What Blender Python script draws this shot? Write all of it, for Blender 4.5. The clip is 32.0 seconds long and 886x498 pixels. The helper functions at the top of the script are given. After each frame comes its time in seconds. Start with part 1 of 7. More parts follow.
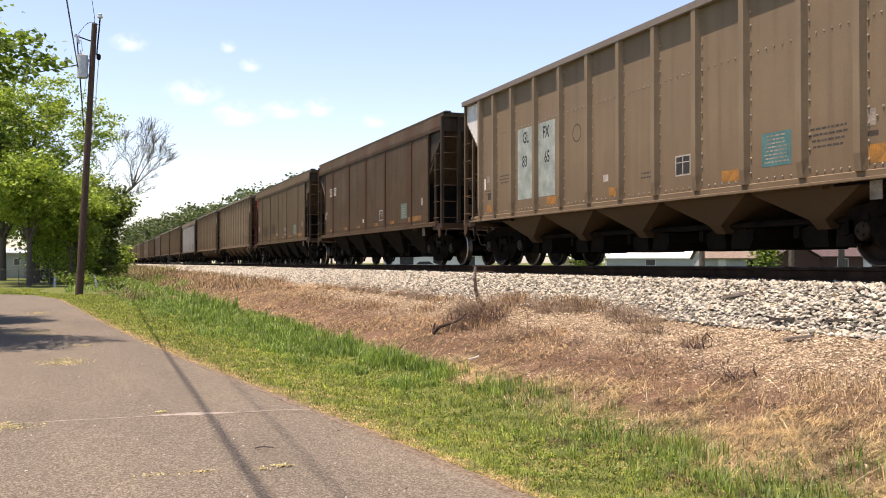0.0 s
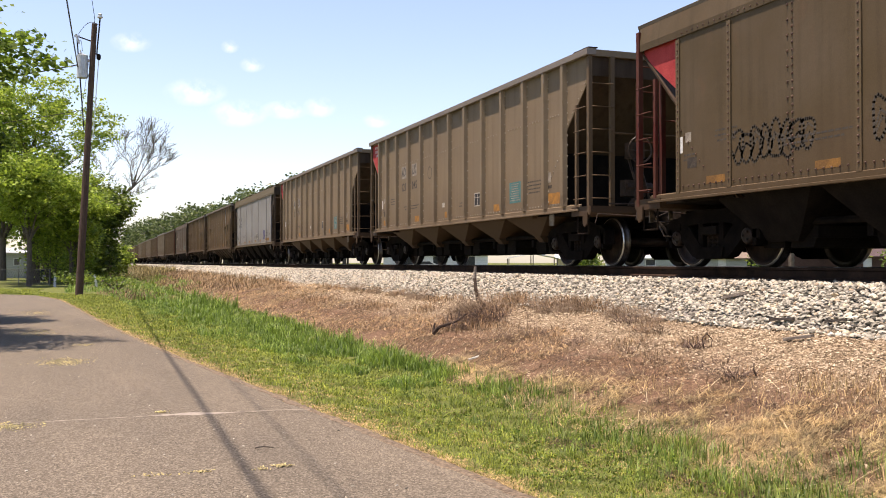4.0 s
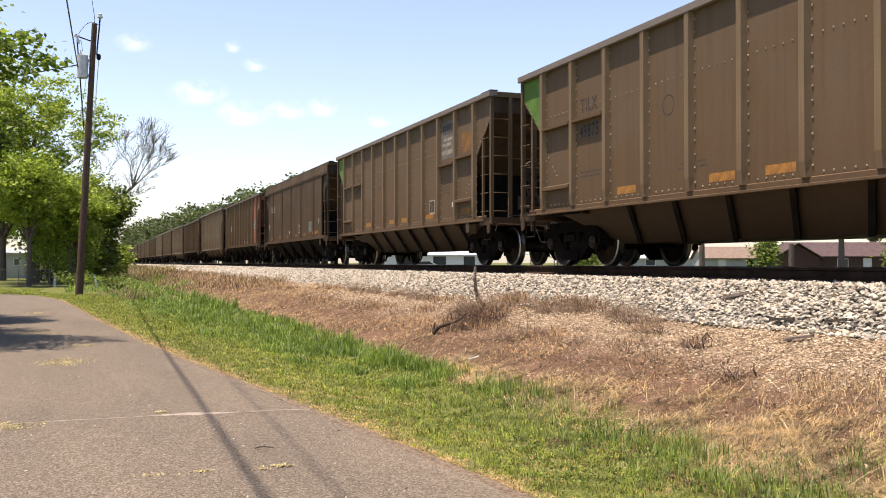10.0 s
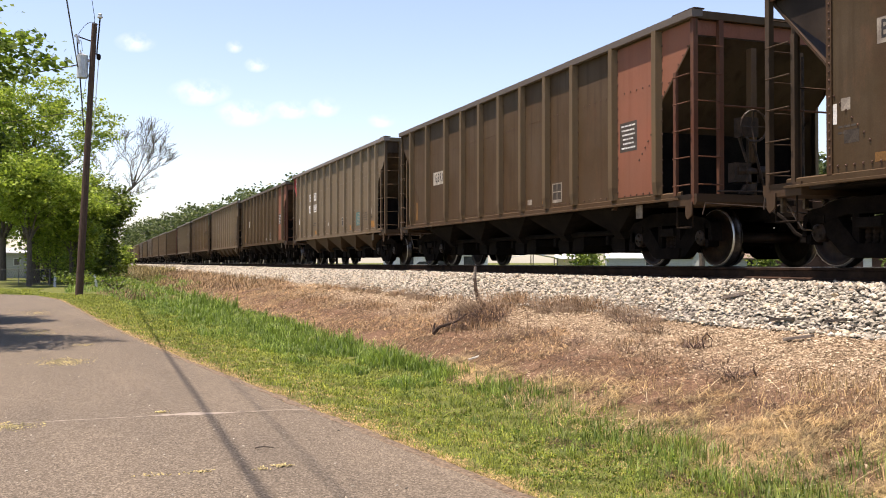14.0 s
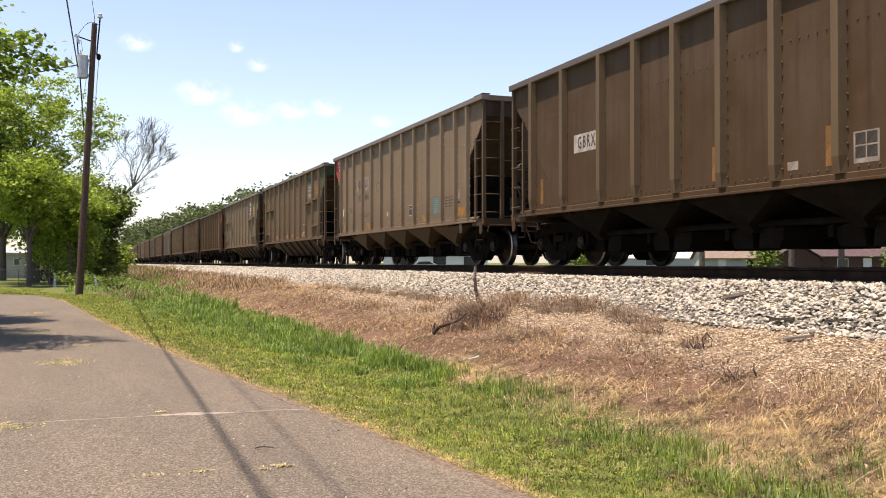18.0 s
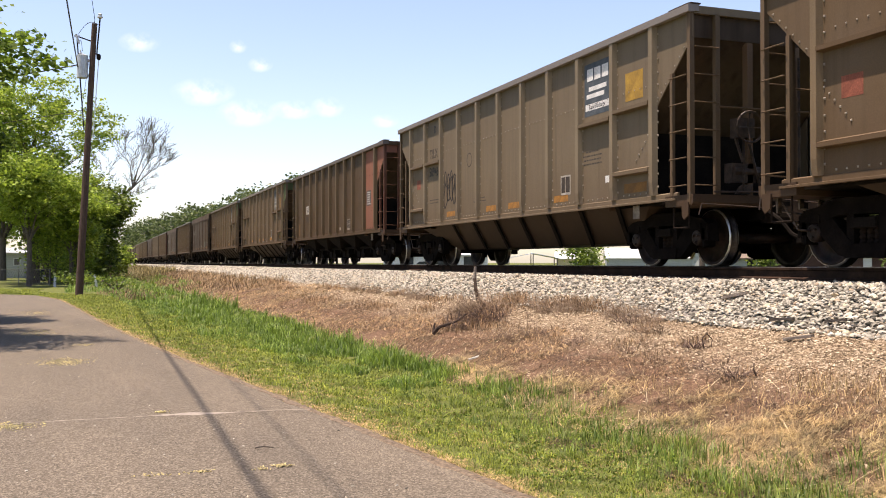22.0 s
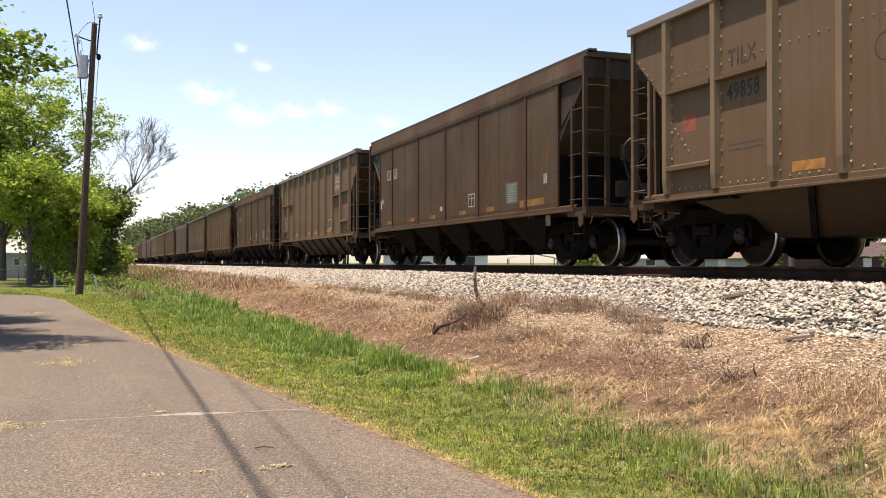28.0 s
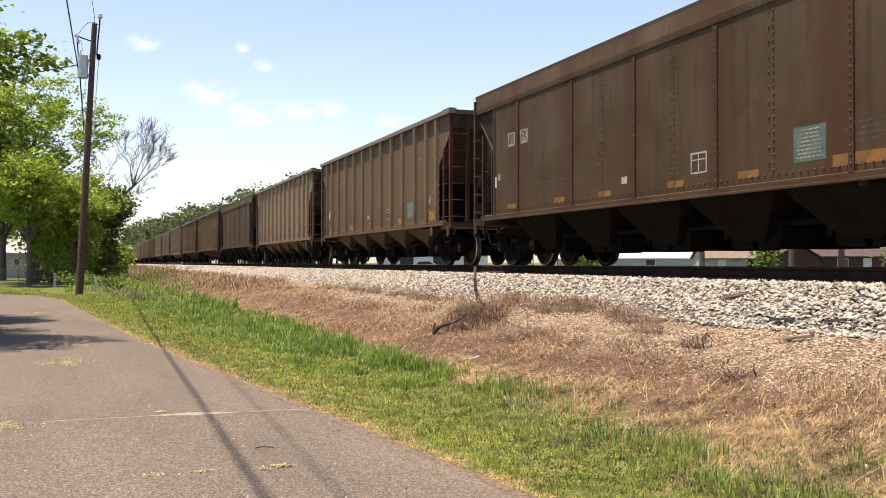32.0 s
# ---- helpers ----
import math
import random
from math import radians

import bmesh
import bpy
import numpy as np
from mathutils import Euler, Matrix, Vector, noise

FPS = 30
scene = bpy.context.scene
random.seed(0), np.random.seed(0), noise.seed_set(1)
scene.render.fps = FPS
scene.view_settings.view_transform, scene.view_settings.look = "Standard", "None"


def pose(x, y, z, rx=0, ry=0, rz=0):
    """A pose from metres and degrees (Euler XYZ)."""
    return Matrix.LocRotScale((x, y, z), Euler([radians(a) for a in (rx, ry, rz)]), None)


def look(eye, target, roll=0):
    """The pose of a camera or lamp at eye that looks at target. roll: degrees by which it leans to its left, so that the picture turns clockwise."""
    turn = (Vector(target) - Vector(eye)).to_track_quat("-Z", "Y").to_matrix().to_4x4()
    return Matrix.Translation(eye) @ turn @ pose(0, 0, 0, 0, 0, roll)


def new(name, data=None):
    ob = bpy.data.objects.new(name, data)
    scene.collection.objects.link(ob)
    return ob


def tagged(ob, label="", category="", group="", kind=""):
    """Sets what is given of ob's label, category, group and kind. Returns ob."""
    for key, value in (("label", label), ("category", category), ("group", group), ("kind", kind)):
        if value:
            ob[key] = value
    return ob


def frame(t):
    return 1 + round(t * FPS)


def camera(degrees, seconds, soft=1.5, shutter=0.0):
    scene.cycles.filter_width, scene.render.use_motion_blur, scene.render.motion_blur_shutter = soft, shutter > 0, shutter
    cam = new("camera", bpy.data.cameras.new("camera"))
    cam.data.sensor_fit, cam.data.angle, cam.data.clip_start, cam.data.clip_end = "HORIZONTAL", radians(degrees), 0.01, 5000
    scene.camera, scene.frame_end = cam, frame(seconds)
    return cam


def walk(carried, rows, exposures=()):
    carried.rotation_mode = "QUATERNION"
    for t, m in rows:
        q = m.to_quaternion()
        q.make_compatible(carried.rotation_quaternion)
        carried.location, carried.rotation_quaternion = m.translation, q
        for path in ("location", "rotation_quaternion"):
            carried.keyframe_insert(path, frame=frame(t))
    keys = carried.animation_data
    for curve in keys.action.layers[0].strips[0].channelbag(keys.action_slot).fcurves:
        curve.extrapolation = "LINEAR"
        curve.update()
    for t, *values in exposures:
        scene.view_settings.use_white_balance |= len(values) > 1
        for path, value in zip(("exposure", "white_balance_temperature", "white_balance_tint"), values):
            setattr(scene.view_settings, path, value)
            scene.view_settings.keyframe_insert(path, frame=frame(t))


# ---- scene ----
# The camera stands on a road beside a railway line. x: away from the camera towards
# the track, y: along the track, z: up from the road. Rail tops lie at z = RAIL.
EYE = Vector((0.0, 0.0, 1.5))
AZ, PITCH = radians(20.14), radians(0.837)
RAIL, TRACK_X = 1.44, 10.0
SECONDS = 32.0

cam = camera(50.1, SECONDS, soft=1.0)
AIM = EYE + Vector((math.sin(AZ) * math.cos(PITCH), math.cos(AZ) * math.cos(PITCH), math.sin(PITCH)))
walk(cam, [(0.0, look(EYE, AIM)), (SECONDS, look(EYE, AIM))], [(0.0, 1.05, 7050, 23), (SECONDS, 1.05, 7050, 23)])

# ---- light ----
SUN_TO = Vector((-0.22, 0.04, 1.0)).normalized()
world = bpy.data.worlds.new("sky")
scene.world = world
world.use_nodes = True
wn, wl = world.node_tree.nodes, world.node_tree.links
sky = wn.new("ShaderNodeTexSky")
sky.sky_type, sky.sun_disc = "NISHITA", False
sky.sun_elevation = math.asin(SUN_TO.z)
sky.sun_rotation = math.atan2(SUN_TO.x, SUN_TO.y)
sky.air_density, sky.dust_density, sky.ozone_density = 1.0, 0.8, 1.4
wl.new(sky.outputs[0], wn["Background"].inputs[0])
wn["Background"].inputs[1].default_value = 0.115
sun = new("sun", bpy.data.lights.new("sun", "SUN"))
sun.data.energy, sun.data.angle, sun.data.color = 5.0, radians(0.53), (1.0, 0.93, 0.82)
sun.matrix_world = look(SUN_TO * 100, (0, 0, 0))


# ---- materials ----
def mat(name, rough=0.8, metal=0.0, spec=0.3):
    m = bpy.data.materials.new(name)
    m.use_nodes = True
    n, l = m.node_tree.nodes, m.node_tree.links
    b = n["Principled BSDF"]
    b.inputs["Roughness"].default_value = rough
    b.inputs["Metallic"].default_value = metal
    b.inputs["Specular IOR Level"].default_value = spec
    return m, n, l, b


def coords(n, l, scale=(1, 1, 1), source="Object"):
    c = n.new("ShaderNodeTexCoord")
    p = n.new("ShaderNodeMapping")
    p.inputs["Scale"].default_value = scale
    l.new(c.outputs[source], p.inputs["Vector"])
    return p.outputs[0]


def noise_of(n, l, vec, scale, detail=4.0, rough=0.55):
    t = n.new("ShaderNodeTexNoise")
    t.inputs["Scale"].default_value, t.inputs["Detail"].default_value, t.inputs["Roughness"].default_value = scale, detail, rough
    l.new(vec, t.inputs["Vector"])
    return t.outputs["Fac"]


def ramp_of(n, l, fac, stops):
    r = n.new("ShaderNodeValToRGB")
    e = r.color_ramp.elements
    while len(e) < len(stops):
        e.new(0.5)
    for el, (p, c) in zip(e, stops):
        el.position, el.color = p, (*c, 1)
    l.new(fac, r.inputs[0])
    return r.outputs[0]


def mixed(n, l, fac, a, b, how="MIX"):
    x = n.new("ShaderNodeMix")
    x.data_type, x.blend_type = "RGBA", how
    for s, v in ((x.inputs[0], fac), (x.inputs[6], a), (x.inputs[7], b)):
        if isinstance(v, tuple):
            s.default_value = (*v, 1)
        elif isinstance(v, float):
            s.default_value = v
        else:
            l.new(v, s)
    return x.outputs[2]


def bumped(n, l, b, height, strength=0.3, dist=0.02):
    k = n.new("ShaderNodeBump")
    k.inputs["Strength"].default_value, k.inputs["Distance"].default_value = strength, dist
    l.new(height, k.inputs["Height"])
    l.new(k.outputs[0], b.inputs["Normal"])


def plain(name, a, c, scale=3.0, rough=0.8, metal=0.0, bump=0.15, stretch=(1, 1, 1), fine=40.0, spec=0.3, source="Object"):
    """A surface of two tones in broad patches with a fine grain."""
    m, n, l, b = mat(name, rough, metal, spec)
    v = coords(n, l, stretch, source)
    broad = ramp_of(n, l, noise_of(n, l, v, scale), [(0.32, a), (0.68, c)])
    grain = noise_of(n, l, v, fine, 3.0)
    tone = ramp_of(n, l, grain, [(0.25, (0.72, 0.72, 0.72)), (0.75, (1.2, 1.2, 1.2))])
    l.new(mixed(n, l, 1.0, broad, tone, "MULTIPLY"), b.inputs["Base Color"])
    bumped(n, l, b, grain, bump)
    return m


PAINTS = {}


def car_paint(base, rust=0.25, rough=0.75, stripes=None):
    """Dusty weathered paint: patches, streaks that run down, rust blooms and coal grime."""
    key = (base, rust, stripes)
    if key in PAINTS:
        return PAINTS[key]
    m, n, l, b = mat("weathered_paint", rough - 0.08, 0.0, 0.15)
    base = (base[0] * 1.09, base[1] * 0.985, base[2] * 0.8)
    v = coords(n, l)
    streak = noise_of(n, l, coords(n, l, (6, 6, 0.35)), 1.0, 5.0)
    dusty = tuple(0.6 * x + 0.4 * y for x, y in zip(base, (0.13, 0.10, 0.07)))
    dark = tuple(x * 0.72 for x in base)
    col = mixed(n, l, ramp_of(n, l, noise_of(n, l, v, 0.7, 4.0), [(0.35, (0, 0, 0)), (0.7, (1, 1, 1))]), base, dusty)
    col = mixed(n, l, ramp_of(n, l, streak, [(0.5, (0, 0, 0)), (0.75, (0.75, 0.75, 0.75))]), col, dark)
    blotch = ramp_of(n, l, noise_of(n, l, coords(n, l, (2.2, 2.2, 0.9)), 1.3, 6.0, 0.65), [(0.62 - 0.2 * rust, (0, 0, 0)), (0.82, (rust, rust, rust))])
    col = mixed(n, l, blotch, col, (0.16, 0.07, 0.035))
    # road dust and rust thrown up along the lower edge
    low = n.new("ShaderNodeSeparateXYZ")
    l.new(v, low.inputs[0])
    rag = n.new("ShaderNodeMath")
    rag.operation = "MULTIPLY_ADD"
    l.new(noise_of(n, l, coords(n, l, (3, 3, 0.6)), 1.0, 5.0, 0.6), rag.inputs[0])
    rag.inputs[1].default_value = -1.6
    l.new(low.outputs[2], rag.inputs[2])
    span = n.new("ShaderNodeMapRange")
    span.inputs[1].default_value, span.inputs[2].default_value = 0.2, 1.3
    l.new(rag.outputs[0], span.inputs[0])
    splash = ramp_of(n, l, span.outputs[0], [(0.0, (0.72, 0.72, 0.72)), (0.6, (0.3, 0.3, 0.3)), (1.0, (0, 0, 0))])
    col = mixed(n, l, splash, col, tuple(0.55 * x + 0.45 * y for x, y in zip(base, (0.075, 0.042, 0.021))))
    if stripes:
        # rust that has run down along the seams
        sep = n.new("ShaderNodeSeparateXYZ")
        l.new(coords(n, l), sep.inputs[0])
        wob = n.new("ShaderNodeMath")
        wob.operation = "MULTIPLY_ADD"
        l.new(noise_of(n, l, v, 1.7, 4.0), wob.inputs[0])
        wob.inputs[1].default_value = 0.5
        l.new(sep.outputs[1], wob.inputs[2])
        saw = n.new("ShaderNodeMath")
        saw.operation = "PINGPONG"
        l.new(wob.outputs[0], saw.inputs[0])
        saw.inputs[1].default_value = 1.165
        band = ramp_of(n, l, saw.outputs[0], [(0.1, (0.85, 0.85, 0.85)), (0.5, (0, 0, 0))])
        col = mixed(n, l, band, col, stripes)
    grain = noise_of(n, l, v, 60.0, 3.0)
    col = mixed(n, l, 1.0, col, ramp_of(n, l, grain, [(0.3, (0.88, 0.88, 0.88)), (0.7, (1.08, 1.08, 1.08))]), "MULTIPLY")
    l.new(col, b.inputs["Base Color"])
    bumped(n, l, b, noise_of(n, l, v, 5.0, 5.0), 0.12, 0.03)
    PAINTS[key] = m
    return m


# Next two: darker than bare grime or iron, underbody shade included in the colour.
GRIME_SHADE = plain("shaded_grimy_steel", (0.006, 0.005, 0.0045), (0.015, 0.012, 0.0095), 2.5, 0.9, spec=0.04)
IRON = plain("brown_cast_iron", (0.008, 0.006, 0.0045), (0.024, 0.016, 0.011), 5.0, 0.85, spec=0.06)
WHEEL = plain("wheel_steel", (0.008, 0.0055, 0.004), (0.034, 0.019, 0.012), 6.0, 0.55, 0.0, spec=0.15)
# Pale tone puts the sunlit highlight of the heads into their colour.
BOLT = plain("highlit_bolt_heads", (0.2, 0.165, 0.12), (0.34, 0.29, 0.22), 9.0, 0.6)
RUSTBOLT = plain("rusty_bolt_heads", (0.05, 0.025, 0.016), (0.1, 0.055, 0.035), 9.0, 0.7)
# Side frame black holds the car's shadow as well as grime.
FRAME = plain("shaded_grimy_casting", (0.004, 0.0035, 0.003), (0.011, 0.0085, 0.007), 4.0, 0.95, spec=0.03)
TREAD = plain("dark_rolled_tread", (0.03, 0.026, 0.023), (0.12, 0.105, 0.09), 5.0, 0.34, 0.9, 0.05)
RIM = plain("polished_rim", (0.4, 0.38, 0.35), (0.6, 0.58, 0.54), 5.0, 0.3, 0.9, 0.03)
RAILMAT = plain("rusty_rail", (0.02, 0.013, 0.01), (0.05, 0.03, 0.02), 4.0, 0.9, spec=0.05)
HEAD = plain("worn_railhead", (0.3, 0.29, 0.28), (0.45, 0.44, 0.42), 4.0, 0.35, 0.9, 0.05)
TIE = plain("creosoted_tie", (0.03, 0.024, 0.02), (0.09, 0.075, 0.06), 6.0, 0.9, 0.0, 0.4, (1, 8, 8))
WHITE = plain("white_marking", (0.55, 0.54, 0.5), (0.72, 0.71, 0.67), 4.0)
BLACK = plain("black_marking", (0.018, 0.018, 0.02), (0.04, 0.038, 0.036), 5.0)
ORANGE = plain("orange_reflector", (0.2, 0.1, 0.03), (0.38, 0.17, 0.03), 7.0)
OCHRE = plain("faded_orange_paint", (0.12, 0.062, 0.02), (0.24, 0.115, 0.025), 3.0)
TEAL = plain("teal_marking", (0.04, 0.125, 0.12), (0.075, 0.18, 0.17), 4.0)
DIMTEAL = plain("faded_teal_marking", (0.05, 0.1, 0.085), (0.085, 0.14, 0.115), 4.0)
GHOST = plain("ghost_of_graffiti", (0.06, 0.05, 0.037), (0.075, 0.062, 0.045), 4.0)
PURPLE = plain("navy_marking", (0.02, 0.025, 0.085), (0.05, 0.055, 0.14), 6.0)
DEEPGREEN = plain("dark_green_paint", (0.008, 0.022, 0.018), (0.02, 0.04, 0.03), 3.0)
BRICKRED = plain("faded_red_patch", (0.17, 0.05, 0.028), (0.26, 0.08, 0.045), 5.0)
RED = plain("red_marking", (0.3, 0.025, 0.025), (0.4, 0.05, 0.045), 4.0)
GREEN = plain("green_marking", (0.05, 0.13, 0.02), (0.10, 0.2, 0.03), 3.0)
FADED = plain("faded_marking", (0.04, 0.034, 0.027), (0.08, 0.066, 0.052), 8.0)
DUSTY = plain("dusty_white_marking", (0.17, 0.14, 0.11), (0.32, 0.28, 0.22), 4.0)


# ---- mesh building ----
class Build:
    """Collects vertices and faces for one mesh."""

    def __init__(self):
        self.v, self.f = [], []

    def add(self, v, f):
        k = len(self.v)
        self.v += [tuple(p) for p in v]
        self.f += [tuple(i + k for i in q) for q in f]
        return self

    def box(self, x0, x1, y0, y1, z0, z1):
        return self.add([(x0, y0, z0), (x1, y0, z0), (x1, y1, z0), (x0, y1, z0), (x0, y0, z1), (x1, y0, z1), (x1, y1, z1), (x0, y1, z1)],
                        [(3, 2, 1, 0), (4, 5, 6, 7), (0, 1, 5, 4), (1, 2, 6, 5), (2, 3, 7, 6), (3, 0, 4, 7)])

    def slab(self, poly, lo, hi, axis=0):
        """A flat plate: poly in the two other axes, from lo to hi along axis."""
        k = len(poly)
        put = lambda p, h: {0: (h, p[0], p[1]), 1: (p[0], h, p[1]), 2: (p[0], p[1], h)}[axis]
        v = [put(p, lo) for p in poly] + [put(p, hi) for p in poly]
        f = [tuple(range(k))[::-1], tuple(range(k, 2 * k))] + [(i, (i + 1) % k, k + (i + 1) % k, k + i) for i in range(k)]
        return self.add(v, f)

    def rod(self, a, b, r0, r1=None, n=6, caps=True):
        a, b = Vector(a), Vector(b)
        r1 = r0 if r1 is None else r1
        d = (b - a).normalized()
        u = d.orthogonal().normalized()
        w = d.cross(u)
        v = []
        for p, r in ((a, r0), (b, r1)):
            v += [p + r * (math.cos(t) * u + math.sin(t) * w) for t in (2 * math.pi * i / n for i in range(n))]
        f = [(i, (i + 1) % n, n + (i + 1) % n, n + i) for i in range(n)]
        if caps:
            f += [tuple(range(n))[::-1], tuple(range(n, 2 * n))]
        return self.add(v, f)

    def lathe(self, profile, n=24, axis=0, at=(0, 0, 0)):
        """Turns a profile of (along, radius) about an axis."""
        v = []
        for a, r in profile:
            for i in range(n):
                c, s = r * math.cos(2 * math.pi * i / n), r * math.sin(2 * math.pi * i / n)
                p = {0: (a, c, s), 1: (c, a, s), 2: (c, s, a)}[axis]
                v.append(tuple(p[j] + at[j] for j in range(3)))
        m = len(profile)
        f = [(k * n + i, k * n + (i + 1) % n, (k + 1) * n + (i + 1) % n, (k + 1) * n + i) for k in range(m - 1) for i in range(n)]
        f += [tuple(range(n))[::-1], tuple(range((m - 1) * n, m * n))]
        return self.add(v, f)

    def mesh(self, name="mesh", smooth=False):
        me = bpy.data.meshes.new(name)
        me.from_pydata(self.v, [], self.f)
        bm = bmesh.new()
        bm.from_mesh(me)
        bmesh.ops.recalc_face_normals(bm, faces=bm.faces)
        bm.to_mesh(me)
        bm.free()
        if smooth:
            me.shade_smooth()
        me.materials.append(None)
        return me


CACHE = {}


def cached(key, make, smooth=False):
    """The mesh under that key, built by make(Build) the first time."""
    if key not in CACHE:
        b = Build()
        make(b)
        CACHE[key] = b.mesh(key if isinstance(key, str) else str(key[0]), smooth)
    return CACHE[key]


def part(name, me, material, parent=None, label="", at=(0, 0, 0), turn=(0, 0, 0)):
    """Links a mesh as one object under its thing or part."""
    if isinstance(me, Build):
        me = me.mesh(name)
    ob = new(name, me)
    if not me.materials:
        me.materials.append(None)
    ob.material_slots[0].link = "OBJECT"
    ob.material_slots[0].material = material
    ob.parent = parent
    ob.matrix_basis = pose(*at, *turn)
    return tagged(ob, label)


def thing(name, label, category, at=(0, 0, 0), turn=0.0, group="", kind=""):
    ob = new(name)
    ob.empty_display_size = 0.3
    ob.matrix_basis = pose(*at, 0, 0, turn)
    return tagged(ob, label, category, group, kind)


def swarm(name, verts, faces, material, label="", category="", kind="stuff", parent=None):
    """One object from big arrays; faces all have the same number of corners."""
    me = bpy.data.meshes.new(name)
    verts = np.asarray(verts, dtype=np.float32).reshape(-1, 3)
    faces = np.asarray(faces, dtype=np.int32)
    k = faces.shape[1]
    me.vertices.add(len(verts))
    me.vertices.foreach_set("co", verts.ravel())
    me.loops.add(faces.size)
    me.loops.foreach_set("vertex_index", faces.ravel())
    me.polygons.add(len(faces))
    me.polygons.foreach_set("loop_start", np.arange(0, faces.size, k, dtype=np.int32))
    me.polygons.foreach_set("loop_total", np.full(len(faces), k, dtype=np.int32))
    me.update(calc_edges=True)
    me.materials.append(material)
    ob = new(name, me)
    ob.parent = parent
    return tagged(ob, label, category, "", kind)


# ---- ground, road, track ----
def lerp_at(v, table):
    """Straight lines between (v, value) pairs."""
    if v <= table[0][0]:
        return table[0][1]
    for (a, p), (b, q) in zip(table, table[1:]):
        if v <= b:
            return p + (q - p) * (v - a) / (b - a)
    return table[-1][1]


EDGE = [(-60, 3.6), (0, 3.0), (5.5, 2.6), (8.9, 2.17), (16, 1.2), (24.5, 0.25), (34, -0.6), (42, -1.4), (48, -2.6), (52, -5.5)]
ACROSS = [(-300, -0.1), (-20, -0.05), (-6, -0.02), (1.0, -0.03), (2.6, -0.05), (3.6, -0.13), (4.6, -0.02), (5.6, 0.3), (6.6, 0.56), (7.5, 0.76), (12.5, 0.74),
          (14.5, 0.35), (20, 0.3), (60, 0.5), (300, 0.6)]


def road_edge(y):
    return lerp_at(y, EDGE)


def ground_z(x, y):
    z = lerp_at(x, ACROSS)
    if -5 < x < 9 and -10 < y < 80:
        away = max(0.0, min(1.0, (x - road_edge(y)) / 0.8)) if y < 50 else 1.0
        z += away * (0.05 * noise.noise((x * 0.8, y * 0.5, 0.3)) + 0.025 * noise.noise((x * 3, y * 3, 4.0)))
    return z


def steps(pairs):
    out = []
    for a, b, d in pairs:
        k = max(1, round((b - a) / d))
        out += [a + (b - a) * i / k for i in range(k)]
    return out + [pairs[-1][1]]


def ground_material():
    m, n, l, b = mat("verge_soil_and_turf", 0.95, 0.0, 0.1)
    v = coords(n, l)
    sep = n.new("ShaderNodeSeparateXYZ")
    l.new(v, sep.inputs[0])
    wob = noise_of(n, l, v, 0.9, 6.0, 0.65)
    off = n.new("ShaderNodeMath")
    off.operation = "MULTIPLY_ADD"
    l.new(wob, off.inputs[0])
    off.inputs[1].default_value = 1.6
    l.new(sep.outputs[0], off.inputs[2])
    zone = n.new("ShaderNodeMapRange")
    zone.inputs[1].default_value, zone.inputs[2].default_value = 0.0, 20.0
    l.new(off.outputs[0], zone.inputs[0])
    k = 1 / 20.0
    fine = noise_of(n, l, v, 45.0, 4.0)
    turf = ramp_of(n, l, fine, [(0.3, (0.05, 0.058, 0.016)), (0.7, (0.13, 0.145, 0.04))])
    straw = ramp_of(n, l, noise_of(n, l, v, 30.0, 5.0, 0.7), [(0.3, (0.032, 0.019, 0.012)), (0.5, (0.108, 0.064, 0.04)), (0.7, (0.235, 0.152, 0.095))])
    pebble = n.new("ShaderNodeTexVoronoi")
    pebble.inputs["Scale"].default_value = 48.0
    l.new(v, pebble.inputs["Vector"])
    gravel = ramp_of(n, l, pebble.outputs["Color"], [(0.1, (0.07, 0.048, 0.03)), (0.45, (0.17, 0.125, 0.08)), (0.75, (0.33, 0.255, 0.165)), (0.95, (0.48, 0.4, 0.29))])
    gravel = mixed(n, l, ramp_of(n, l, noise_of(n, l, v, 3.0, 4.0), [(0.4, (0, 0, 0)), (0.65, (0.6, 0.6, 0.6))]), gravel, (0.13, 0.09, 0.055))
    dry = ramp_of(n, l, zone.outputs[0], [(5.0 * k, (0, 0, 0)), (5.7 * k, (1, 1, 1))])
    stony = ramp_of(n, l, zone.outputs[0], [(6.5 * k, (0, 0, 0)), (7.5 * k, (1, 1, 1)), (14.5 * k, (1, 1, 1)), (16.0 * k, (0, 0, 0))])
    far = ramp_of(n, l, zone.outputs[0], [(15.0 * k, (0, 0, 0)), (17.0 * k, (1, 1, 1))])
    col = mixed(n, l, dry, turf, straw)
    col = mixed(n, l, stony, col, gravel)
    col = mixed(n, l, far, col, turf)
    l.new(col, b.inputs["Base Color"])
    bumped(n, l, b, fine, 0.6, 0.03)
    return m


GX = steps([(-3000, -300, 450), (-300, -40, 40), (-40, -8, 4), (-8, 8, 0.2), (8, 16, 0.8), (16, 60, 6), (60, 300, 40), (300, 3000, 450)])
GY = steps([(-600, -20, 80), (-20, 0, 2), (0, 40, 0.3), (40, 80, 1.0), (80, 200, 10), (200, 4500, 300)])
gv = [(x, y, ground_z(x, y)) for y in GY for x in GX]
gw = len(GX)
gf = [(j * gw + i, j * gw + i + 1, (j + 1) * gw + i + 1, (j + 1) * gw + i) for j in range(len(GY) - 1) for i in range(gw - 1)]
ground = swarm("ground", gv, gf, ground_material(), "grassy verge and dry gravelly bank beside the railway", "ground", "structure")
ground.data.shade_smooth()


